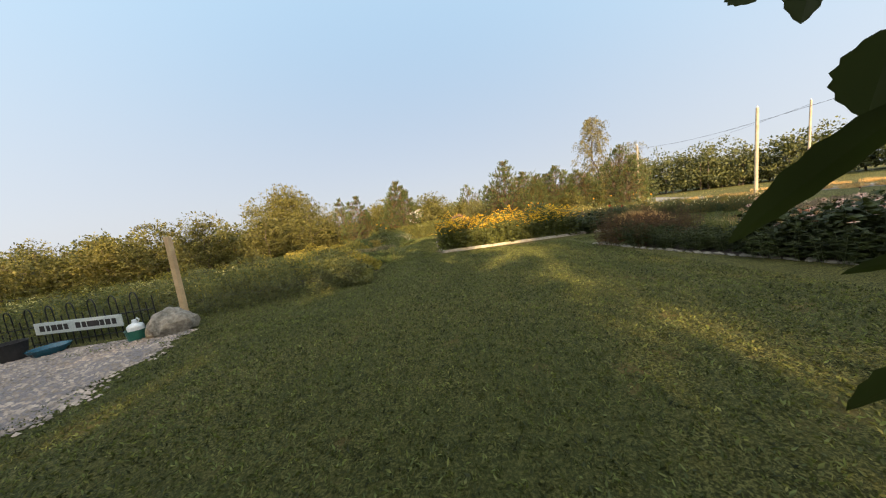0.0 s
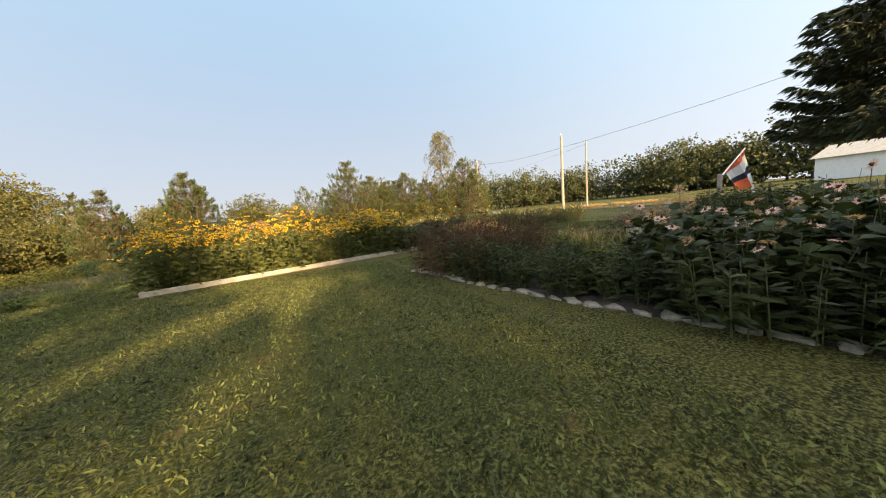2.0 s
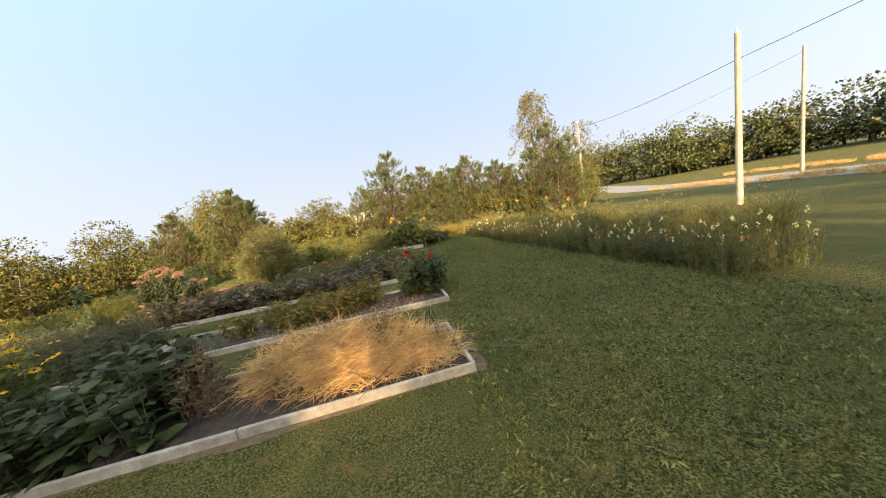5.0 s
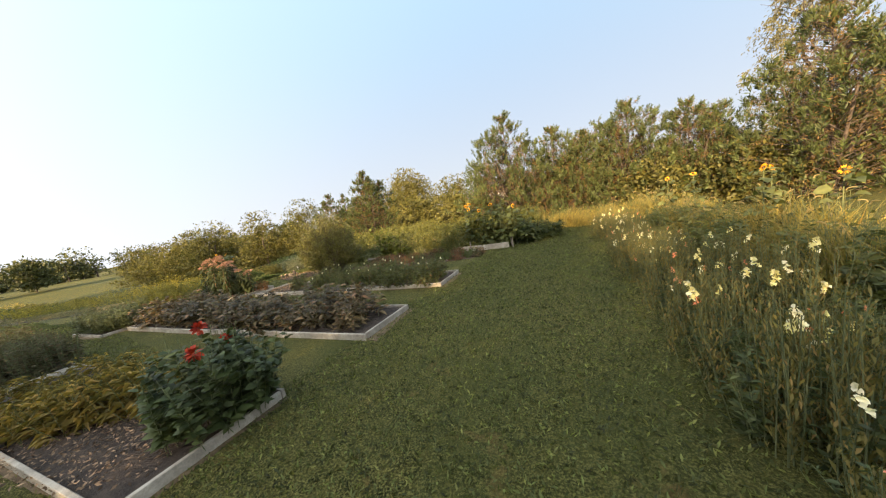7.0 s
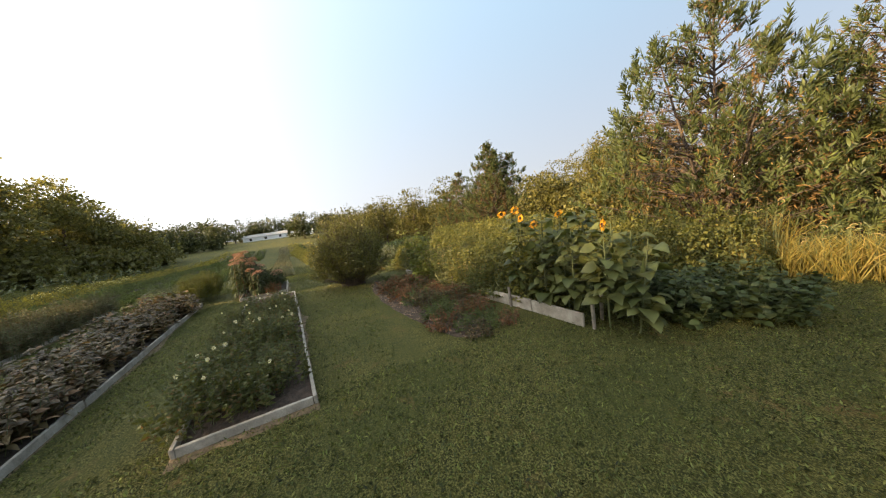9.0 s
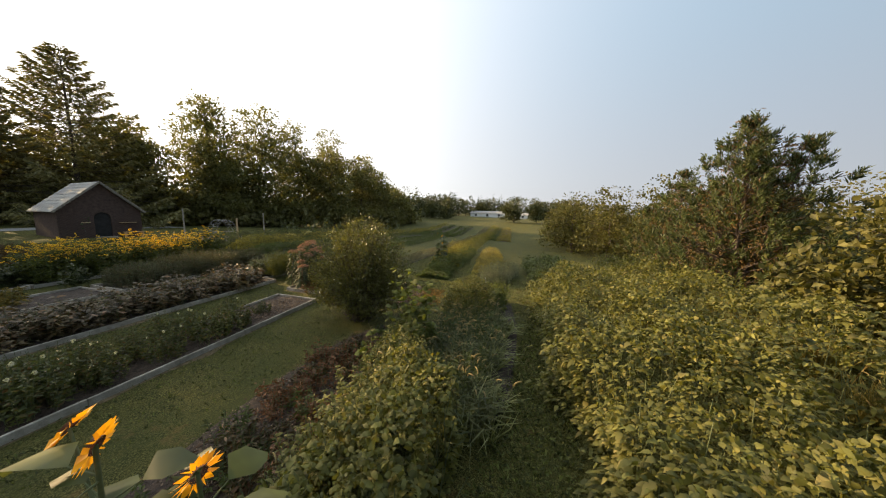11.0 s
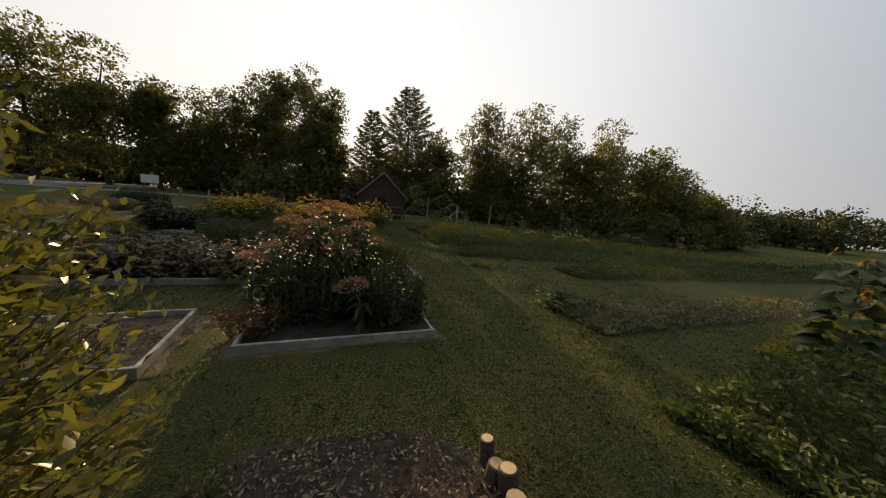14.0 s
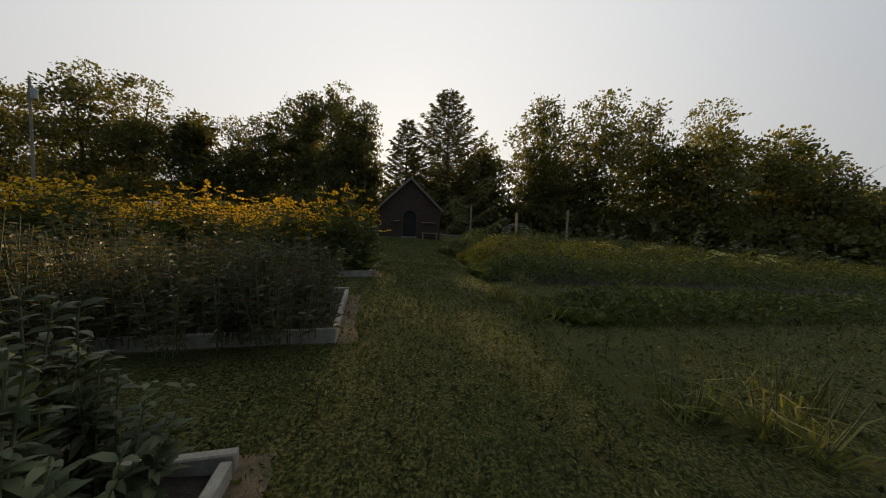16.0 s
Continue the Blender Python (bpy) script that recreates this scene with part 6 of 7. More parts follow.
# ---- vegetable rows to the west ----
def veg_row(label, x0, y0, x1, y1, width, h, mat, seed, per=210, leaf=0.14, dark_base=True):
    g = np.random.default_rng(seed)
    d = np.array([x1 - x0, y1 - y0], float)
    L = np.linalg.norm(d)
    d /= L
    n = int(per * L)
    u = g.random(n) ** 1.7 * L
    gap = np.array([noise.noise(Vector((q * 0.8, seed, 0))) for q in u])
    off = g.uniform(-0.56, 0.56, n) * width
    X, Y = x0 + d[0] * u - d[1] * off, y0 + d[1] * u + d[0] * off
    tall = h * (1 + 0.6 * gap) * np.exp(-((off / (width * 0.53)) ** 4)) * np.clip(0.25 + u / 1.6, 0, 1)
    Z = gz(X, Y) + np.maximum(0.01, tall * g.random(n) ** 0.6)
    keep = gap > -0.35
    o = np.array([x0, y0, gz(x0, y0)])
    p = np.stack([X, Y, Z], 1)[keep] - o
    w = g.normal(size=p.shape) * [1, 1, 0.4] + [0, 0, 0.8]
    k = g.uniform(0.6, 1.4, len(p)) * leaf
    t = thing("vegetable_row", label, "vegetable row", tuple(o), "vegetable rows")
    part("foliage", leaves("foliage", p, w, k, k * 0.35, g, 0.2, 0.15), mat, t)
    # a strip wider than the row gives a dark line along its base
    if dark_base:
        bed = np.linspace(0, L, max(8, int(L)))
        edge = [0.6 * width * (1 + 0.25 * np.array([noise.noise(Vector((q * 0.9, seed + z, 3))) for q in bed])) for z in (0, 9)]
        bx, by = x0 + d[0] * bed, y0 + d[1] * bed
        strip = [np.stack([bx - d[1] * f, by + d[0] * f, gz(bx - d[1] * f, by + d[0] * f) + lift], 1) - o for f, lift in ((edge[0], -0.012), (edge[0] * 0.7, 0.018), (-edge[1] * 0.7, 0.018), (-edge[1], -0.012))]
        q, r = np.meshgrid(np.arange(len(bed) - 1), np.arange(3), indexing="ij")
        q = (q + r * len(bed)).ravel()
        part("soil", raw_mesh("soil", np.concatenate(strip), np.stack([q, q + 1, q + len(bed) + 1, q + len(bed)], 1)), M_SOIL, t)
    c = p[:: 12]
    stalk = part("stem", tubes("stem", c * [1, 1, 0] + [0, 0, -0.02] + np.c_[0 * c[:, :2], gz(c[:, 0] + x0, c[:, 1] + y0) - o[2]], c, 0.005, 0.003, 3), M_STEM, t)
    tagged(stalk, kind="stuff")


veg_row("dense low grey-green row beside the lawn", -2.2, 8.5, -15.5, 5.0, 2.2, 1.05, F_HEDGE, 700, 1700, 0.085, False)
for i, (x0, y, w, h, m, lab) in enumerate([(-2.4, 10.3, 1.1, 0.95, F_GOLD, "golden-green row of feathery plants"), (-11.5, 5.6, 1.0, 0.55, F_HERB, "green vegetable row by the gravel path"),
                                           (-2.4, 12.15, 1.2, 0.55, F_HERB, "thick green vegetable row in the grass"), (-2.9, 14.75, 1.0, 0.36, F_HERB, "low green vegetable row in grass"), (-6.5, 16.9, 1.2, 0.4, F_HERB, "weedy green vegetable row in grass"),
                                           (-3.4, 21.2, 1.2, 0.26, F_GREY, "pale green row of seedlings in soil"), (-6.4, 23.3, 1.6, 0.95, F_GOLD, "golden-green row of flowering plants"),
                                           (-2.7, 24.3, 1.3, 0.62, F_HERB, "leafy green end of the golden row"), (-5.6, 26.2, 1.5, 0.7, F_MEADOW, "strip of dry golden grass behind the silver bush")]):
    x1 = -14 if lab.startswith("leafy") or lab.startswith("strip") else -34
    veg_row(lab, x0, y, x1, y + 0.168 * (x1 + 2.6), w, h, m, 701 + i, 500 if y < 13 else 1000 if x1 > -20 else 440, 0.1, y < 13 or 20 < y < 22)
    if y > 9 and x1 < -10:
        veg_row(lab, -35, y - 5.3, -62, y - 10, w * 1.3, h, m, 720 + i, 80, 0.24)
made = [clump("white_weed", "tall weeds with small white flower heads", "plant", 0, 0, 0.5, 0.5, 1.0, F_HERB, 736 + i, 26, 14, 0.1, 0.2, ("dome", 0.4, 0.06, P_CREAM, 0), 0.35, group="white-flowered weeds") for i in range(2)]
scatter(made, [(-8.2, 8.6), (-9.4, 8.9), (-10.3, 8.0), (-11.6, 8.8), (-12.8, 8.1), (-7.1, 9.3), (-13.9, 9.0), (-10.9, 9.8)], 66)
made = [clump("row_sunflower", "tall leafy sunflower in a distant row", "plant", 0, 0, 0.3, 0.3, 1.55, F_BIG, 740 + i, 5, 14, 0.24, 0.7, None, 0.3, "broad", group="distant sunflower row", stem_r=0.01) for i in range(2)]
scatter(made, along(-9.5, 6.2, -34, 3.0, 22, 1, 0.8, 62, 0.3) + along(-13, 1.5, -34, -1.5, 14, 1, 0.8, 63, 0.4), 64)
sunflower(-5.1, 23.7, 1.85, 745, 3, 0.13, group="", leafn=96, label="tall sunflower standing alone among the rows")
clump("silver_bush", "silvery green bushy herb beside the grass path", "plant", -4.2, 26.95, 1.05, 0.85, 0.95, F_SILVER, 746, 150, 32, 0.1, 0.28, None, 0.3, group="silvery bushes")
clump("silver_bush", "silvery green bushy herb beside the dry grass", "plant", -5.7, 27.15, 0.85, 0.7, 0.85, F_SILVER, 749, 110, 32, 0.1, 0.28, None, 0.3, group="silvery bushes")
clump("pale_grass", "pale upright ornamental grass clump", "grass", -6.5, 26.5, 1.1, 0.7, 0.85, F_MEADOW, 747, 90, 14, 0.034, 0.5, None, 0.3, "blade")
clump("leafy_vegetable", "broad-leaved vegetable by the path", "plant", -3.4, 20.6, 0.5, 0.4, 0.5, F_HERB, 748, 24, 18, 0.18, 0.3, None, 0.5, "broad")
made = [clump("grass_tuft", "tuft of tall arching grass blades", "grass", 0, 0, 0.25, 0.25, 0.55, F_IRIS, 750 + i, 12, 6, 0.03, 0.4, None, 0.5, "blade", droop=0.5, group="grass tufts") for i in range(2)]
scatter(made, [(-2.9, 16.9), (-3.3, 17.1), (-3.9, 16.7), (-2.7, 15.0), (-3.2, 12.9), (-2.5, 14.2), (-3.6, 19.2)], 65)
k = thing("plant_label", "small white plant label beside a silvery bush", "label", (-3.45, 26.6, gz(-3.45, 26.6)))
part("plate", box_bm(0.1, 0.006, 0.08, (0, 0, 0.2), 0.002), M_WHITE, k)
part("stake", box_bm(0.012, 0.008, 0.2, (0, 0.008, 0.08)), M_WHITE, k)


# ---- shed ----
def shed():
    x, y = -0.38, -1.1
    z = gz(x, y) - 0.05
    t = thing("brick_shed", "small dark brick shed with a steep shingle roof", "shed", (x, y, z))
    W, D, H, R = 2.05, 4.3, 2.0, 3.95
    def wall(corners, depth, name="wall"):
        bm = bmesh.new()
        front = [bm.verts.new(c) for c in corners]
        f = bm.faces.new(front)
        ret = bmesh.ops.extrude_face_region(bm, geom=[f])
        bmesh.ops.translate(bm, vec=depth, verts=[v for v in ret["geom"] if isinstance(v, bmesh.types.BMVert)])
        bmesh.ops.recalc_face_normals(bm, faces=bm.faces)
        return part(name, bm, M_BRICK, t)
    # front gable with an arched opening, as two halves and a head
    arch = [(0.42 * math.cos(a), 1.45 + 0.42 * math.sin(a)) for a in np.linspace(0, math.pi, 9)]
    wall([(-W, 0, 0), (-0.42, 0, 0), (-0.42, 0, 1.45)] + [(px, 0, pz) for px, pz in arch[::-1][1:5]] + [(0, 0, R), (-W, 0, H)], (0, -0.18, 0))
    wall([(W, 0, 0), (W, 0, H), (0, 0, R)] + [(px, 0, pz) for px, pz in arch[::-1][4:]] + [(0.42, 0, 0)], (0, -0.18, 0))
    wall([(-W, -D, 0), (W, -D, 0), (W, -D, H), (0, -D, R), (-W, -D, H)], (0, 0.18, 0))
    wall([(W, -0.19, 0), (W, -D + 0.19, 0), (W, -D + 0.19, H), (W, -0.19, H)], (-0.18, 0, 0))
    wall([(-W, -0.19, 0), (-W, -D + 0.19, 0), (-W, -D + 0.19, H), (-W, -0.19, H)], (0.18, 0, 0))
    for s in (-1, 1):
        slope = math.atan2(R - H, W)
        run = math.hypot(W, R - H) + 0.3
        roof = part("roof", box_bm(run, D + 0.5, 0.07, (0, 0, 0), 0.01), M_ROOF, t, "pale grey shingle roof")
        cx = s * (W / 2 + 0.1)
        roof.matrix_basis = Matrix.Translation((cx, -D / 2, R - (R - H) * (abs(cx) / W) + 0.06)) @ Matrix.Rotation(s * slope, 4, "Y")
        for k in range(9):
            row = part("shingle_course", box_bm(0.2, D + 0.52, 0.018, (-run / 2 + 0.15 + k * (run - 0.3) / 8, 0, 0.043), 0.004), M_ROOF, roof)
        fascia = part("bargeboard", box_bm(run, 0.03, 0.12, (0, D / 2 + 0.26, 0.0), 0.004), M_GREYWOOD, roof, "grey bargeboard")
    bm = bmesh.new()
    vs = [bm.verts.new((px, -0.1, pz)) for px, pz in [(0.4, 0.02)] + arch + [(-0.4, 0.02)]]
    f = bm.faces.new(vs)
    ret = bmesh.ops.extrude_face_region(bm, geom=[f])
    bmesh.ops.translate(bm, vec=(0, -0.05, 0), verts=[v for v in ret["geom"] if isinstance(v, bmesh.types.BMVert)])
    bmesh.ops.recalc_face_normals(bm, faces=bm.faces)
    part("door", bm, M_DARK, t, "dark arched wooden door")
    part("shelf", box_bm(0.9, 0.18, 0.04, (-1.25, 0.1, 1.1), 0.006), M_TANWOOD, t, "pale plank shelf on the wall")
    part("shelf", box_bm(0.4, 0.18, 0.04, (0.85, 0.1, 1.15), 0.006), M_TANWOOD, t, "pale plank shelf on the wall")
    # brick courses near the front
    me = bpy.data.meshes.new("brick")
    b = box_bm(0.21, 0.012, 0.062, (0, 0, 0), 0.003)
    b.to_mesh(me)
    b.free()
    me.materials.append(M_BRICK)
    g = random.Random(2)
    n = 0
    for row in range(26):
        zz = 0.06 + row * 0.075
        for k in range(18):
            px = -W + 0.14 + k * 0.225 + (0.11 if row % 2 else 0)
            if px > W - 0.1 or (abs(px) < 0.56 and zz < 1.95) or n >= 290:
                continue
            ob = part("brick", me, None, t)
            ob.matrix_basis = Matrix.Translation((px, 0.004 + g.uniform(0, 0.004), zz))
            n += 1


shed()
b = thing("garden_bench", "low wooden bench against the shed wall", "bench", (-1.75, -0.55, gz(-1.75, -0.55)))
for k in range(3):
    part("seat_slat", box_bm(1.1, 0.1, 0.03, (0, 0.12 * k - 0.12, 0.43), 0.005), M_TANWOOD, b)
for sx in (-0.45, 0.45):
    for sy in (-0.12, 0.12):
        part("leg", box_bm(0.06, 0.06, 0.43, (sx, sy, 0.2), 0.005), M_TANWOOD, b)
s = thing("door_step", "pale stone step in front of the shed door", "step", (-0.38, -0.8, gz(-0.38, -0.8)))
part("slab", box_bm(1.0, 0.5, 0.1, (0, 0, 0.03), 0.015), M_STONE, s)

# posts, trellis and clutter by the gravel path
for x, y, h in [(-4.2, 1.0, 2.45), (-8.6, 4.4, 2.4)]:
    t = thing("fence_post", "tall thin weathered wooden post", "post", (x, y, gz(x, y) - 0.05), "tall posts by the shed")
    part("post", lathe_bm([(0.055, 0), (0.052, h * 0.5), (0.045, h), (0.02, h + 0.03)], 10), M_POLE, t)


def hoop_trellis(x, y):
    t = thing("arched_trellis", "low arched frame with pale netting", "trellis", (x, y, gz(x, y)))
    for off in (-0.7, 0, 0.7):
        pts = [np.array([math.cos(a) * 0.95, off, 1.55 * math.sin(a)]) for a in np.linspace(0, math.pi, 13)]
        part("hoop", cord("hoop", pts, 0.018), M_GREYWOOD, t)
    bars = [np.array([math.cos(a) * 0.95, -0.7, 1.55 * math.sin(a)]) for a in np.linspace(0.1, math.pi - 0.1, 22)]
    part("netting", tubes("netting", bars, [p + [0, 1.4, 0] for p in bars], 0.006, 0.006, 4), M_CLEAR, t, "pale netting strands")


hoop_trellis(-7.2, 0.7)
t = thing("low_table", "low grey wooden table by the path", "table", (-6.7, 1.3, gz(-6.7, 1.3)))
for k in range(4):
    part("top_board", box_bm(1.5, 0.14, 0.03, (0, -0.22 + 0.15 * k, 0.5), 0.005), M_GREYWOOD, t)
for sx in (-0.6, 0.6):
    for sy in (-0.2, 0.2):
        part("leg", box_bm(0.07, 0.07, 0.5, (sx, sy, 0.23), 0.005), M_GREYWOOD, t)


def gate_corner():
    bx, by = -5.35, 5.35
    ob = part("boulder", rock_bm(0.38, 0.32, 0.36, 7, 3, 0.28), M_STONE)
    ob.matrix_basis = pose(bx, by, gz(bx, by) + 0.16, 0, 0, 15)
    tagged(ob, "large rounded tan boulder at the corner of the gravel", "boulder")
    p = thing("wooden_post", "square tan wooden post behind the boulder", "post", (bx - 0.12, by + 0.42, gz(bx, by) - 0.05))
    part("post", box_bm(0.1, 0.1, 1.95, (0, 0, 0.97), 0.01), M_TANWOOD, p)
    f = thing("wire_fence", "low black iron border fence with hooped tops", "fence", (0, 0, 0))
    xs = np.arange(-9.4, -5.95, 0.155)
    fy = 5.66
    def bar(a, b, r=0.012):
        return part("rail", tubes("rail", [a], [b], r, r, 6), M_IRON, f)
    z0 = lambda x: gz(x, fy)
    for hgt in (0.12, 0.5):
        bar((xs[0], fy, z0(xs[0]) + hgt), (xs[-1], fy, z0(xs[-1]) + hgt))
    for k, x in enumerate(xs):
        high = 0.78 if k % 3 else 0.66
        part("picket", tubes("picket", [(x, fy, z0(x) - 0.03)], [(x, fy, z0(x) + high)], 0.011, 0.011, 6), M_IRON, f)
        if k % 3 == 1 and k + 1 < len(xs):
            pts = [np.array([x + 0.0775 - 0.0775 * math.cos(a), fy, z0(x) + 0.78 + 0.13 * math.sin(a)]) for a in np.linspace(0, math.pi, 9)]
            part("hoop", cord("hoop", pts, 0.011), M_IRON, f)
    s = thing("sign_board", "grey board with dark lettering hung on the fence", "sign", (-7.6, 5.6, z0(-7.6) + 0.42))
    part("board", box_bm(1.9, 0.02, 0.25, (0, 0, 0), 0.004), M_SIGN, s)
    for k, w in enumerate([0.07, 0.05, 0.08, 0.07, 0.06, 0, 0.07, 0.06, 0.08, 0.09, 0.06, 0.07, 0.06]):
        if w:
            part("letter_bar", box_bm(w * 1.5, 0.004, 0.12, (-0.78 + k * 0.13, -0.0125, 0.0)), M_DARK, s)
    d = thing("bucket", "dark green bucket holding a clear plastic jug", "bucket", (-6.0, 5.25, gz(-6.0, 5.25)))
    part("pail", lathe_bm([(0.14, 0), (0.165, 0.2), (0.172, 0.21), (0.15, 0.205), (0.13, 0.03), (0.01, 0.03)], 20), M_GREEN, d)
    j = part("jug", lathe_bm([(0.12, 0.1), (0.125, 0.27), (0.11, 0.3), (0.04, 0.34), (0.035, 0.4), (0.01, 0.405)], 18), M_CLEAR, d, "milky clear plastic jug")
    part("jug_handle", tubes("jug_handle", [(0.06, 0, 0.33), (0.11, 0, 0.4)], [(0.11, 0, 0.4), (0.06, 0, 0.43)], 0.012, 0.012, 6), M_CLEAR, j)
    b = thing("planter_bowl", "shallow dark teal glazed planter", "planter", (-7.75, 5.2, gz(-7.75, 5.2)))
    part("bowl", lathe_bm([(0.2, 0), (0.27, 0.1), (0.29, 0.15), (0.26, 0.145), (0.2, 0.08), (0.01, 0.08)], 22), M_TEAL, b)
    b = thing("flower_pot", "dark brown plastic flower pot", "pot", (-8.35, 5.1, gz(-8.35, 5.1)))
    part("pot", lathe_bm([(0.16, 0), (0.21, 0.34), (0.225, 0.36), (0.2, 0.36), (0.17, 0.28), (0.01, 0.28)], 20), M_DARK, b)
    clump("low_plants", "low green plants behind the border fence", "plant", -8.0, 6.4, 1.2, 0.5, 0.45, F_HERB, 760, 60, 16, 0.12, 0.3)


gate_corner()

# ---- poles, wires, flag ----
def utility_pole(x, y, h, label, can=False):
    t = thing("utility_pole", label, "utility pole", (x, y, gz(x, y) - 0.2), "utility poles along the road")
    part("pole", lathe_bm([(0.125, 0), (0.11, h * 0.5), (0.09, h + 0.2), (0.03, h + 0.23)], 12), M_POLE, t)
    part("insulator", lathe_bm([(0.03, h + 0.2), (0.05, h + 0.28), (0.02, h + 0.36)], 8), M_CLEAR, t)
    if can:
        c = part("transformer", lathe_bm([(0.2, h - 1.6), (0.22, h - 1.5), (0.22, h - 0.8), (0.1, h - 0.7)], 14), M_SIGN, t, "grey transformer can")
        c.location = (-0.36, 0, 0)
    return (x, y, gz(x, y) + h)


p1 = utility_pole(24.2, 22.8, 6.9, "tall pale wooden utility pole on the verge")
p2 = utility_pole(40.9, 33.3, 9.6, "tall pale wooden utility pole across the road")
p3 = utility_pole(32.6, -9.4, 12.0, "wooden utility pole with a transformer", True)
p4 = utility_pole(26.6, 40.0, 8.3, "thin wooden utility pole near the poplar")


def wire(a, b, sag, r=0.012):
    a, b = np.array(a), np.array(b)
    u = np.linspace(0, 1, 25)[:, None]
    p = a * (1 - u) + b * u - np.array([0, 0, 1.0]) * sag * 4 * u * (1 - u)
    tagged(part("power_line", cord("power_line", p, r, 5), M_IRON), "thin black overhead power line", "cable", "power lines")


wire((p1[0], p1[1], p1[2] - 1.0), (30.5, -4.0, 9.0), 0.5, 0.011)
wire((p1[0], p1[1], p1[2] - 1.0), (p4[0], p4[1], p4[2] - 0.4), 0.3)
wire((p2[0], p2[1], p2[2] - 0.4), (60, 95, 10.5), 0.6)
wire((p3[0], p3[1], p3[2] - 3.2), (0.4, -2.6, 3.6), 0.9)
wire((p3[0], p3[1], p3[2] - 3.0), (58, 10, 12.0), 0.6)


def flag():
    x, y = 18.3, 9.8
    z = gz(x, y)
    t = thing("flag", "white, orange and navy cloth flag on an angled pole", "flag", (x, y, z))
    part("post", box_bm(0.13, 0.13, 1.55, (0, 0, 0.76), 0.01), M_POLE, t, "short wooden post")
    a, b = np.array([0.05, 0.0, 1.42]), np.array([1.05, -0.35, 2.48])
    part("staff", tubes("staff", [a], [b], 0.025, 0.02, 8), M_WHITE, t, "thin white flag staff")
    panels = [(0.0, 0.14, 0.0, 1.0, M_FLAGO), (0.14, 0.4, 0.0, 1.0, M_FLAGW), (0.4, 0.56, 0.0, 1.0, M_FLAGB), (0.56, 0.86, 0.45, 1.0, M_FLAGO), (0.56, 0.86, 0.0, 0.45, M_FLAGW), (0.86, 1.0, 0.0, 0.55, M_FLAGW)]
    for v0, v1, u0, u1, m in panels:
        bm = bmesh.new()
        nu, nv = 8, 5
        grid = [[None] * (nv + 1) for _ in range(nu + 1)]
        for i in range(nu + 1):
            for j in range(nv + 1):
                u, v = u0 + (u1 - u0) * i / nu, v0 + (v1 - v0) * j / nv
                top = b + (a - b) * (u * 0.8 * (1 - 0.45 * v))
                drop = np.array([0.45 * v * (1 - u), -0.3 * v, -1.75 * v * (1 - 0.25 * u)])
                c = top + drop + np.array([0.05 * math.sin(9 * u + 3 * v), 0.09 * math.sin(8 * u + 1), 0])
                grid[i][j] = bm.verts.new(c)
        for i in range(nu):
            for j in range(nv):
                bm.faces.new((grid[i][j], grid[i + 1][j], grid[i + 1][j + 1], grid[i][j + 1]))
        bmesh.ops.solidify(bm, geom=bm.faces, thickness=0.004)
        part("cloth_panel", bm, m, t)


flag()
t = thing("sign_stand", "low black stand with splayed feet behind the flag", "stand", (20.3, 9.6, gz(20.3, 9.6)))
part("upright", tubes("upright", [(0, 0, 0.1)], [(0, 0, 0.75)], 0.06, 0.06, 8), M_DARK, t)
for k in range(4):
    a = k * math.pi / 2 + 0.4
    part("foot", tubes("foot", [(0.04 * math.cos(a), 0.04 * math.sin(a), 0.22)], [(0.7 * math.cos(a), 0.7 * math.sin(a), 0.03)], 0.04, 0.03, 6), M_DARK, t)


def far_building(name, label, x, y, L, D, H, roof_h, turn, wall=None, roofm=None, windows=4):
    t = thing(name, label, "building", (x, y, gz(x, y) - 0.1), "", turn)
    part("wall", box_bm(L, D, H, (0, 0, H / 2)), wall or M_WHITE, t)
    bm = bmesh.new()
    a = [bm.verts.new(c) for c in [(-L / 2 - 0.4, -D / 2 - 0.4, H), (-L / 2 - 0.4, D / 2 + 0.4, H), (-L / 2 - 0.4, 0, H + roof_h)]]
    f = bm.faces.new(a)
    ret = bmesh.ops.extrude_face_region(bm, geom=[f])
    bmesh.ops.translate(bm, vec=(L + 0.8, 0, 0), verts=[v for v in ret["geom"] if isinstance(v, bmesh.types.BMVert)])
    bmesh.ops.recalc_face_normals(bm, faces=bm.faces)
    part("roof", bm, roofm or M_ROOF, t)
    for k in range(windows):
        w = part("window", box_bm(1.0, 0.12, 1.0, (-L / 2 + L * (k + 0.5) / windows, -D / 2 - 0.03, H * 0.55)), M_DARK, t)
    return t


far_building("barn", "long low white farm building on the horizon", -136, -8, 17, 7, 1.9, 1.2, 100, windows=3)
far_building("barn", "smaller low white farm building among trees", -138, 7, 9, 6, 1.7, 1.0, 96, windows=2)
far_building("house", "white house beyond the pines", -5.0, 72, 8, 6, 3.0, 2.0, 20, windows=2)
far_building("house", "white house across the road under trees", 72, 12.0, 12, 8, 3.0, 1.8, 80, windows=4)
t = thing("road_sign", "white board sign on two posts by the road", "sign", (19.5, -5.5, gz(19.5, -5.5)))
part("board", box_bm(1.3, 0.04, 0.7, (0, 0, 1.45), 0.005), M_WHITE, t)
for sx in (-0.5, 0.5):
    part("post", box_bm(0.07, 0.07, 1.6, (sx, -0.06, 0.75)), M_GREYWOOD, t)
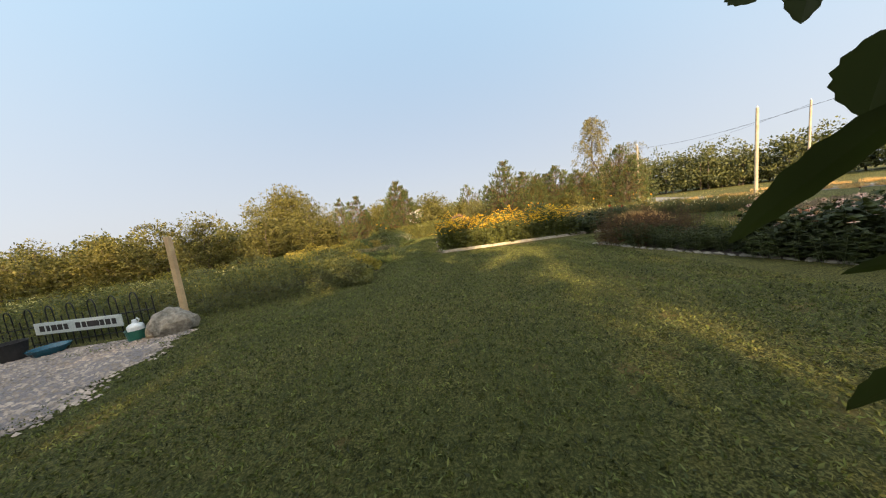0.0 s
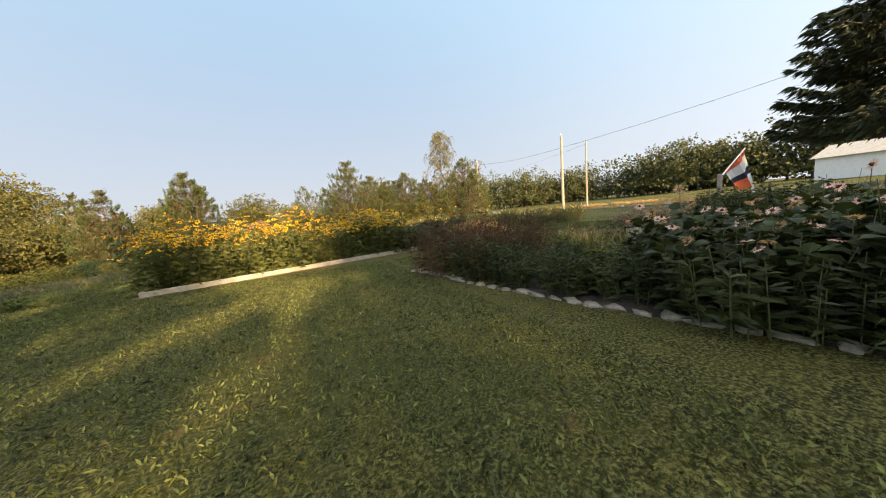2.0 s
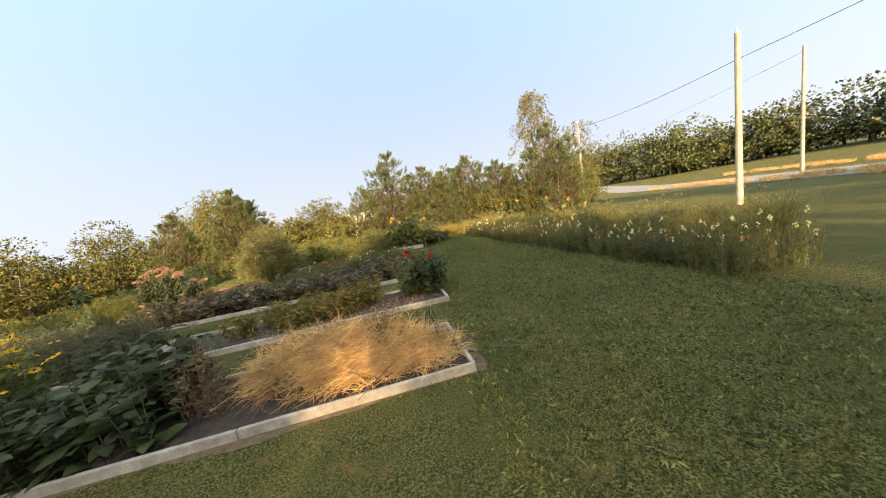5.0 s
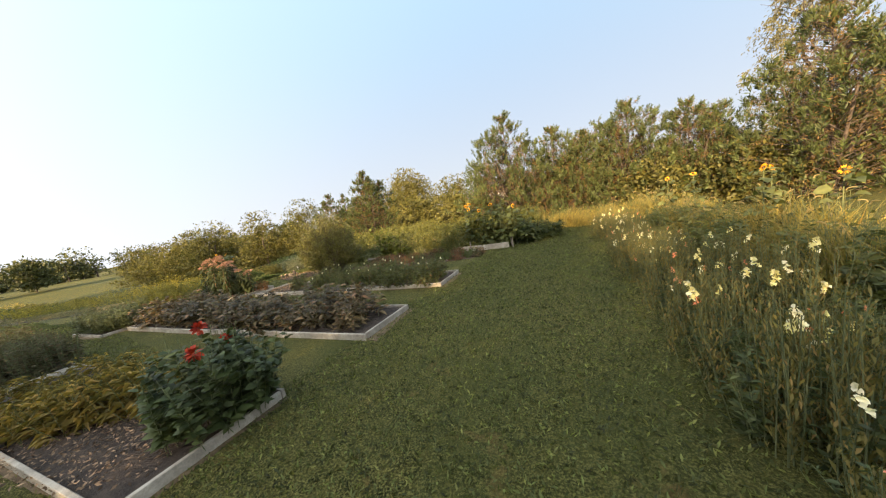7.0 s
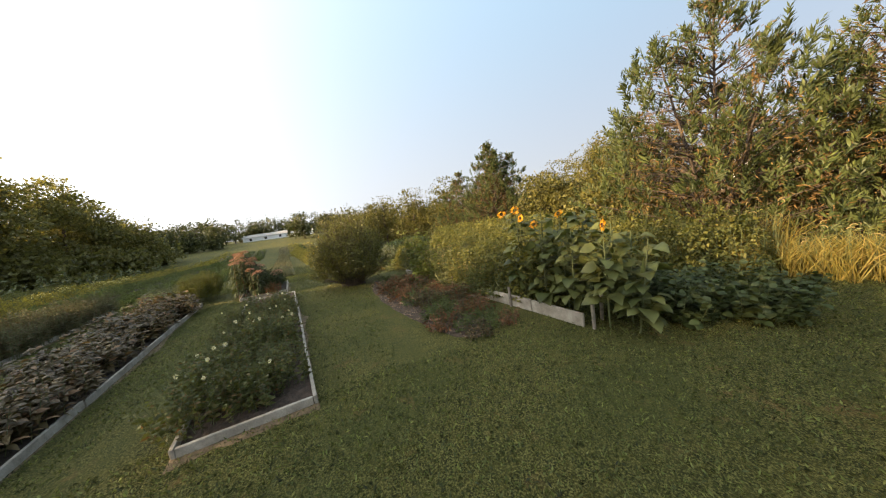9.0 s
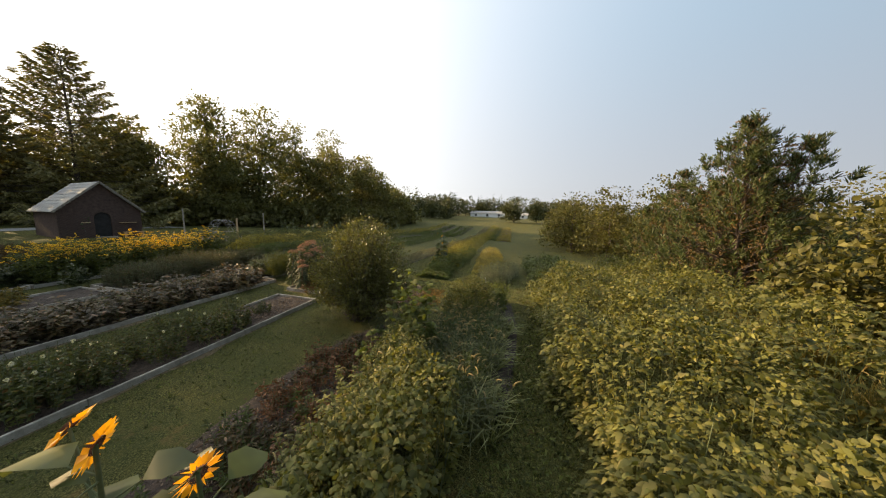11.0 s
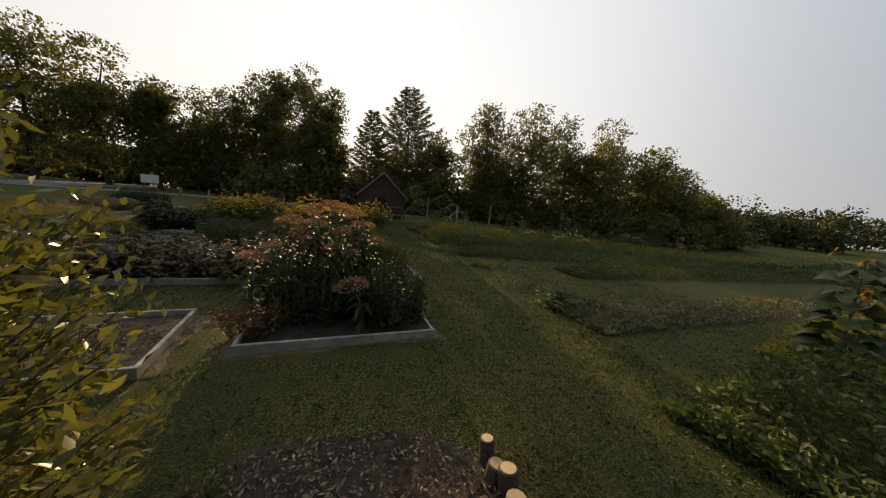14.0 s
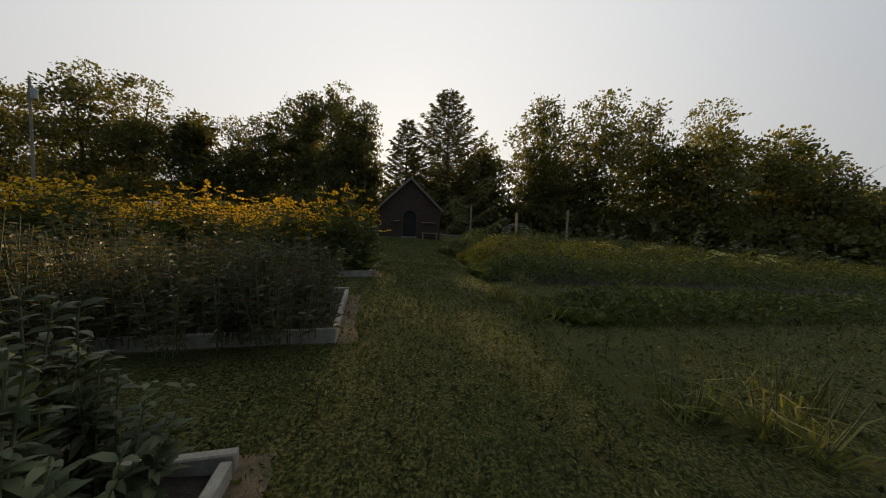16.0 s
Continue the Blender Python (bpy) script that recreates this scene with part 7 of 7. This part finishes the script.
for i, (x, y) in enumerate([(16.5, -8.6), (14.2, -9.2), (12.0, -9.4), (18.6, -8.0), (9.8, -9.2)]):
    t = thing("guard_post", "short dark wooden guard post by the driveway", "post", (x, y, gz(x, y) - 0.03), "guard posts")
    part("post", lathe_bm([(0.1, 0), (0.1, 0.85), (0.06, 0.9)], 10), M_GREYWOOD, t)


def near_sapling():
    """The young tree beside the start: a thin stem and big toothed leaves."""
    x, y = 0.86, 0.2
    z = gz(x, y)
    t = thing("mulberry_sapling", "young mulberry with large toothed dark green leaves", "sapling", (x, y, z))
    part("stem", tubes("stem", [(0, 0, -0.03), (0.02, 0.02, 0.8)], [(0.02, 0.02, 0.8), (0.0, 0.03, 1.6)], [0.012, 0.009], [0.009, 0.004], 6), M_BARK, t)
    for base, end, fat in [((0.72, 0.25, 1.96), (0.63, 0.35, 1.84), 0.13), ((0.70, 0.27, 2.015), (0.70, 0.285, 1.95), 0.45), ((0.68, 0.31, 2.11), (0.67, 0.315, 2.055), 0.35), ((0.635, 0.345, 2.12), (0.645, 0.335, 2.09), 0.50),
                      ((0.74, 0.23, 1.73), (0.69, 0.28, 1.65), 0.20), ((0.73, 0.24, 1.815), (0.69, 0.29, 1.795), 0.15), ((0.95, 0.3, 1.7), (1.1, 0.4, 1.66), 0.30), ((0.9, 0.15, 1.4), (1.0, 0.1, 1.36), 0.30)]:
        px, py, pz = base[0] - x, base[1] - y, base[2] - z
        dx, dy, dz = (q - p for p, q in zip(base, end))
        L = math.sqrt(dx * dx + dy * dy + dz * dz)
        d = Vector((dx, dy, dz)).normalized()
        s = d.cross(Vector((0.3, 1, 0.4))).normalized()
        up = s.cross(d)
        bm = bmesh.new()
        left, right = [], []
        for i in range(13):
            u = i / 12
            w = L * fat * math.sin(math.pi * min(1, u * 0.93 + 0.07)) ** 0.8 * (1 + (0.08 if i % 2 else -0.05))
            c = Vector((px, py, pz)) + d * L * u - Vector((0, 0, 0.12 * L * u * u))
            left.append(bm.verts.new(c + s * w + up * w * 0.25)), right.append(bm.verts.new(c - s * w + up * w * 0.25))
        mid = [bm.verts.new(Vector((px, py, pz)) + d * L * i / 12 - Vector((0, 0, 0.12 * L * (i / 12) ** 2))) for i in range(13)]
        for i in range(12):
            bm.faces.new((mid[i], mid[i + 1], left[i + 1], left[i]))
            bm.faces.new((right[i], right[i + 1], mid[i + 1], mid[i]))
        leaf = part("leaf", bm, F_CONE, t)
        part("leaf_stalk", tubes("leaf_stalk", [(0.0, 0.03, min(1.6, pz - 0.05))], [(px, py, pz)], 0.003, 0.002, 5), M_STEM, leaf)


near_sapling()


# ---- lawn grass, last ----
def lawn(name, label, boxes, seed, mat=None):
    """Short blades over parts of the lawn: each box is (x0, y0, x1, y1, shear of x per metre of y, blades to the square metre, length)."""
    g = np.random.default_rng(seed)
    P, K = [], []
    for x0, y0, x1, y1, shear, dens, size in boxes:
        n = int((x1 - x0) * (y1 - y0) * dens)
        y = g.uniform(y0, y1, n)
        x = g.uniform(x0, x1, n) + shear * (y - y0)
        P.append(np.stack([x, y, gz(x, y) - 0.005], 1))
        K.append(size * g.uniform(0.5, 1.3, n))
    P, K = np.concatenate(P), np.concatenate(K)
    w = g.normal(size=P.shape) * [0.7, 0.7, 0.1] + [0, 0, 0.75]
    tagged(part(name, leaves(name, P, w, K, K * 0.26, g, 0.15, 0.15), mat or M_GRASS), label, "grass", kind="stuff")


lawn("lawn_grass", "short mown lawn grass with clover", [(-4.4, 0.4, 4.9, 5.0, 0.0, 1550, 0.046), (-7.0, 4.6, -2.2, 9.0, 0.0, 900, 0.05), (-2.2, 5.0, 4.9, 11.6, 0.0, 1300, 0.047), (5.0, 10.2, 12.0, 11.6, 0.1, 800, 0.055), (6.9, 5.0, 8.2, 10.0, -0.08, 1000, 0.055), (10.2, 5.0, 11.3, 11.5, -0.08, 700, 0.055)], 800)
lawn("lawn_grass", "mown grass lane along the flower strip", [(11.2, 11.8, 16.3, 18.0, -0.1, 850, 0.061), (10.5, 18.0, 16.0, 26.0, -0.13, 850, 0.061), (9.5, 26.0, 14.8, 34.0, -0.13, 900, 0.055), (15.6, 16.0, 17.4, 34.0, -0.15, 250, 0.07)], 801)
lawn("lawn_grass", "mown grass between the raised beds", [(0.0, 13.5, 11.0, 14.5, 0.0, 700, 0.05), (1.0, 16.2, 10.6, 18.0, 0.0, 700, 0.05), (2.0, 19.9, 10.2, 21.5, 0.0, 700, 0.05), (-0.2, 22.6, 9.8, 25.2, 0.0, 260, 0.06)], 802)
lawn("lawn_grass", "rough mown grass path beside the vegetable rows", [(-2.7, 11.0, -0.25, 21.0, 0.02, 1150, 0.05), (-3.4, 21.0, 0.0, 26.6, -0.1, 950, 0.053), (-9.5, 8.0, -2.7, 26.5, 0.0, 260, 0.07), (-5.0, 26.2, 1.5, 29.2, 0.0, 600, 0.055), (-2.0, 29.0, 9.2, 30.2, 0.0, 1000, 0.085)], 803)
lawn("dry_grass", "dry orange-brown grass round the mulch plot", [(-1.0, 24.9, 1.2, 25.75, 0.1, 1500, 0.07), (-1.05, 23.9, -0.55, 25.0, -0.1, 900, 0.06), (-0.3, 25.6, 1.0, 26.2, 0.0, 700, 0.07)], 804, F_DRYGRASS)
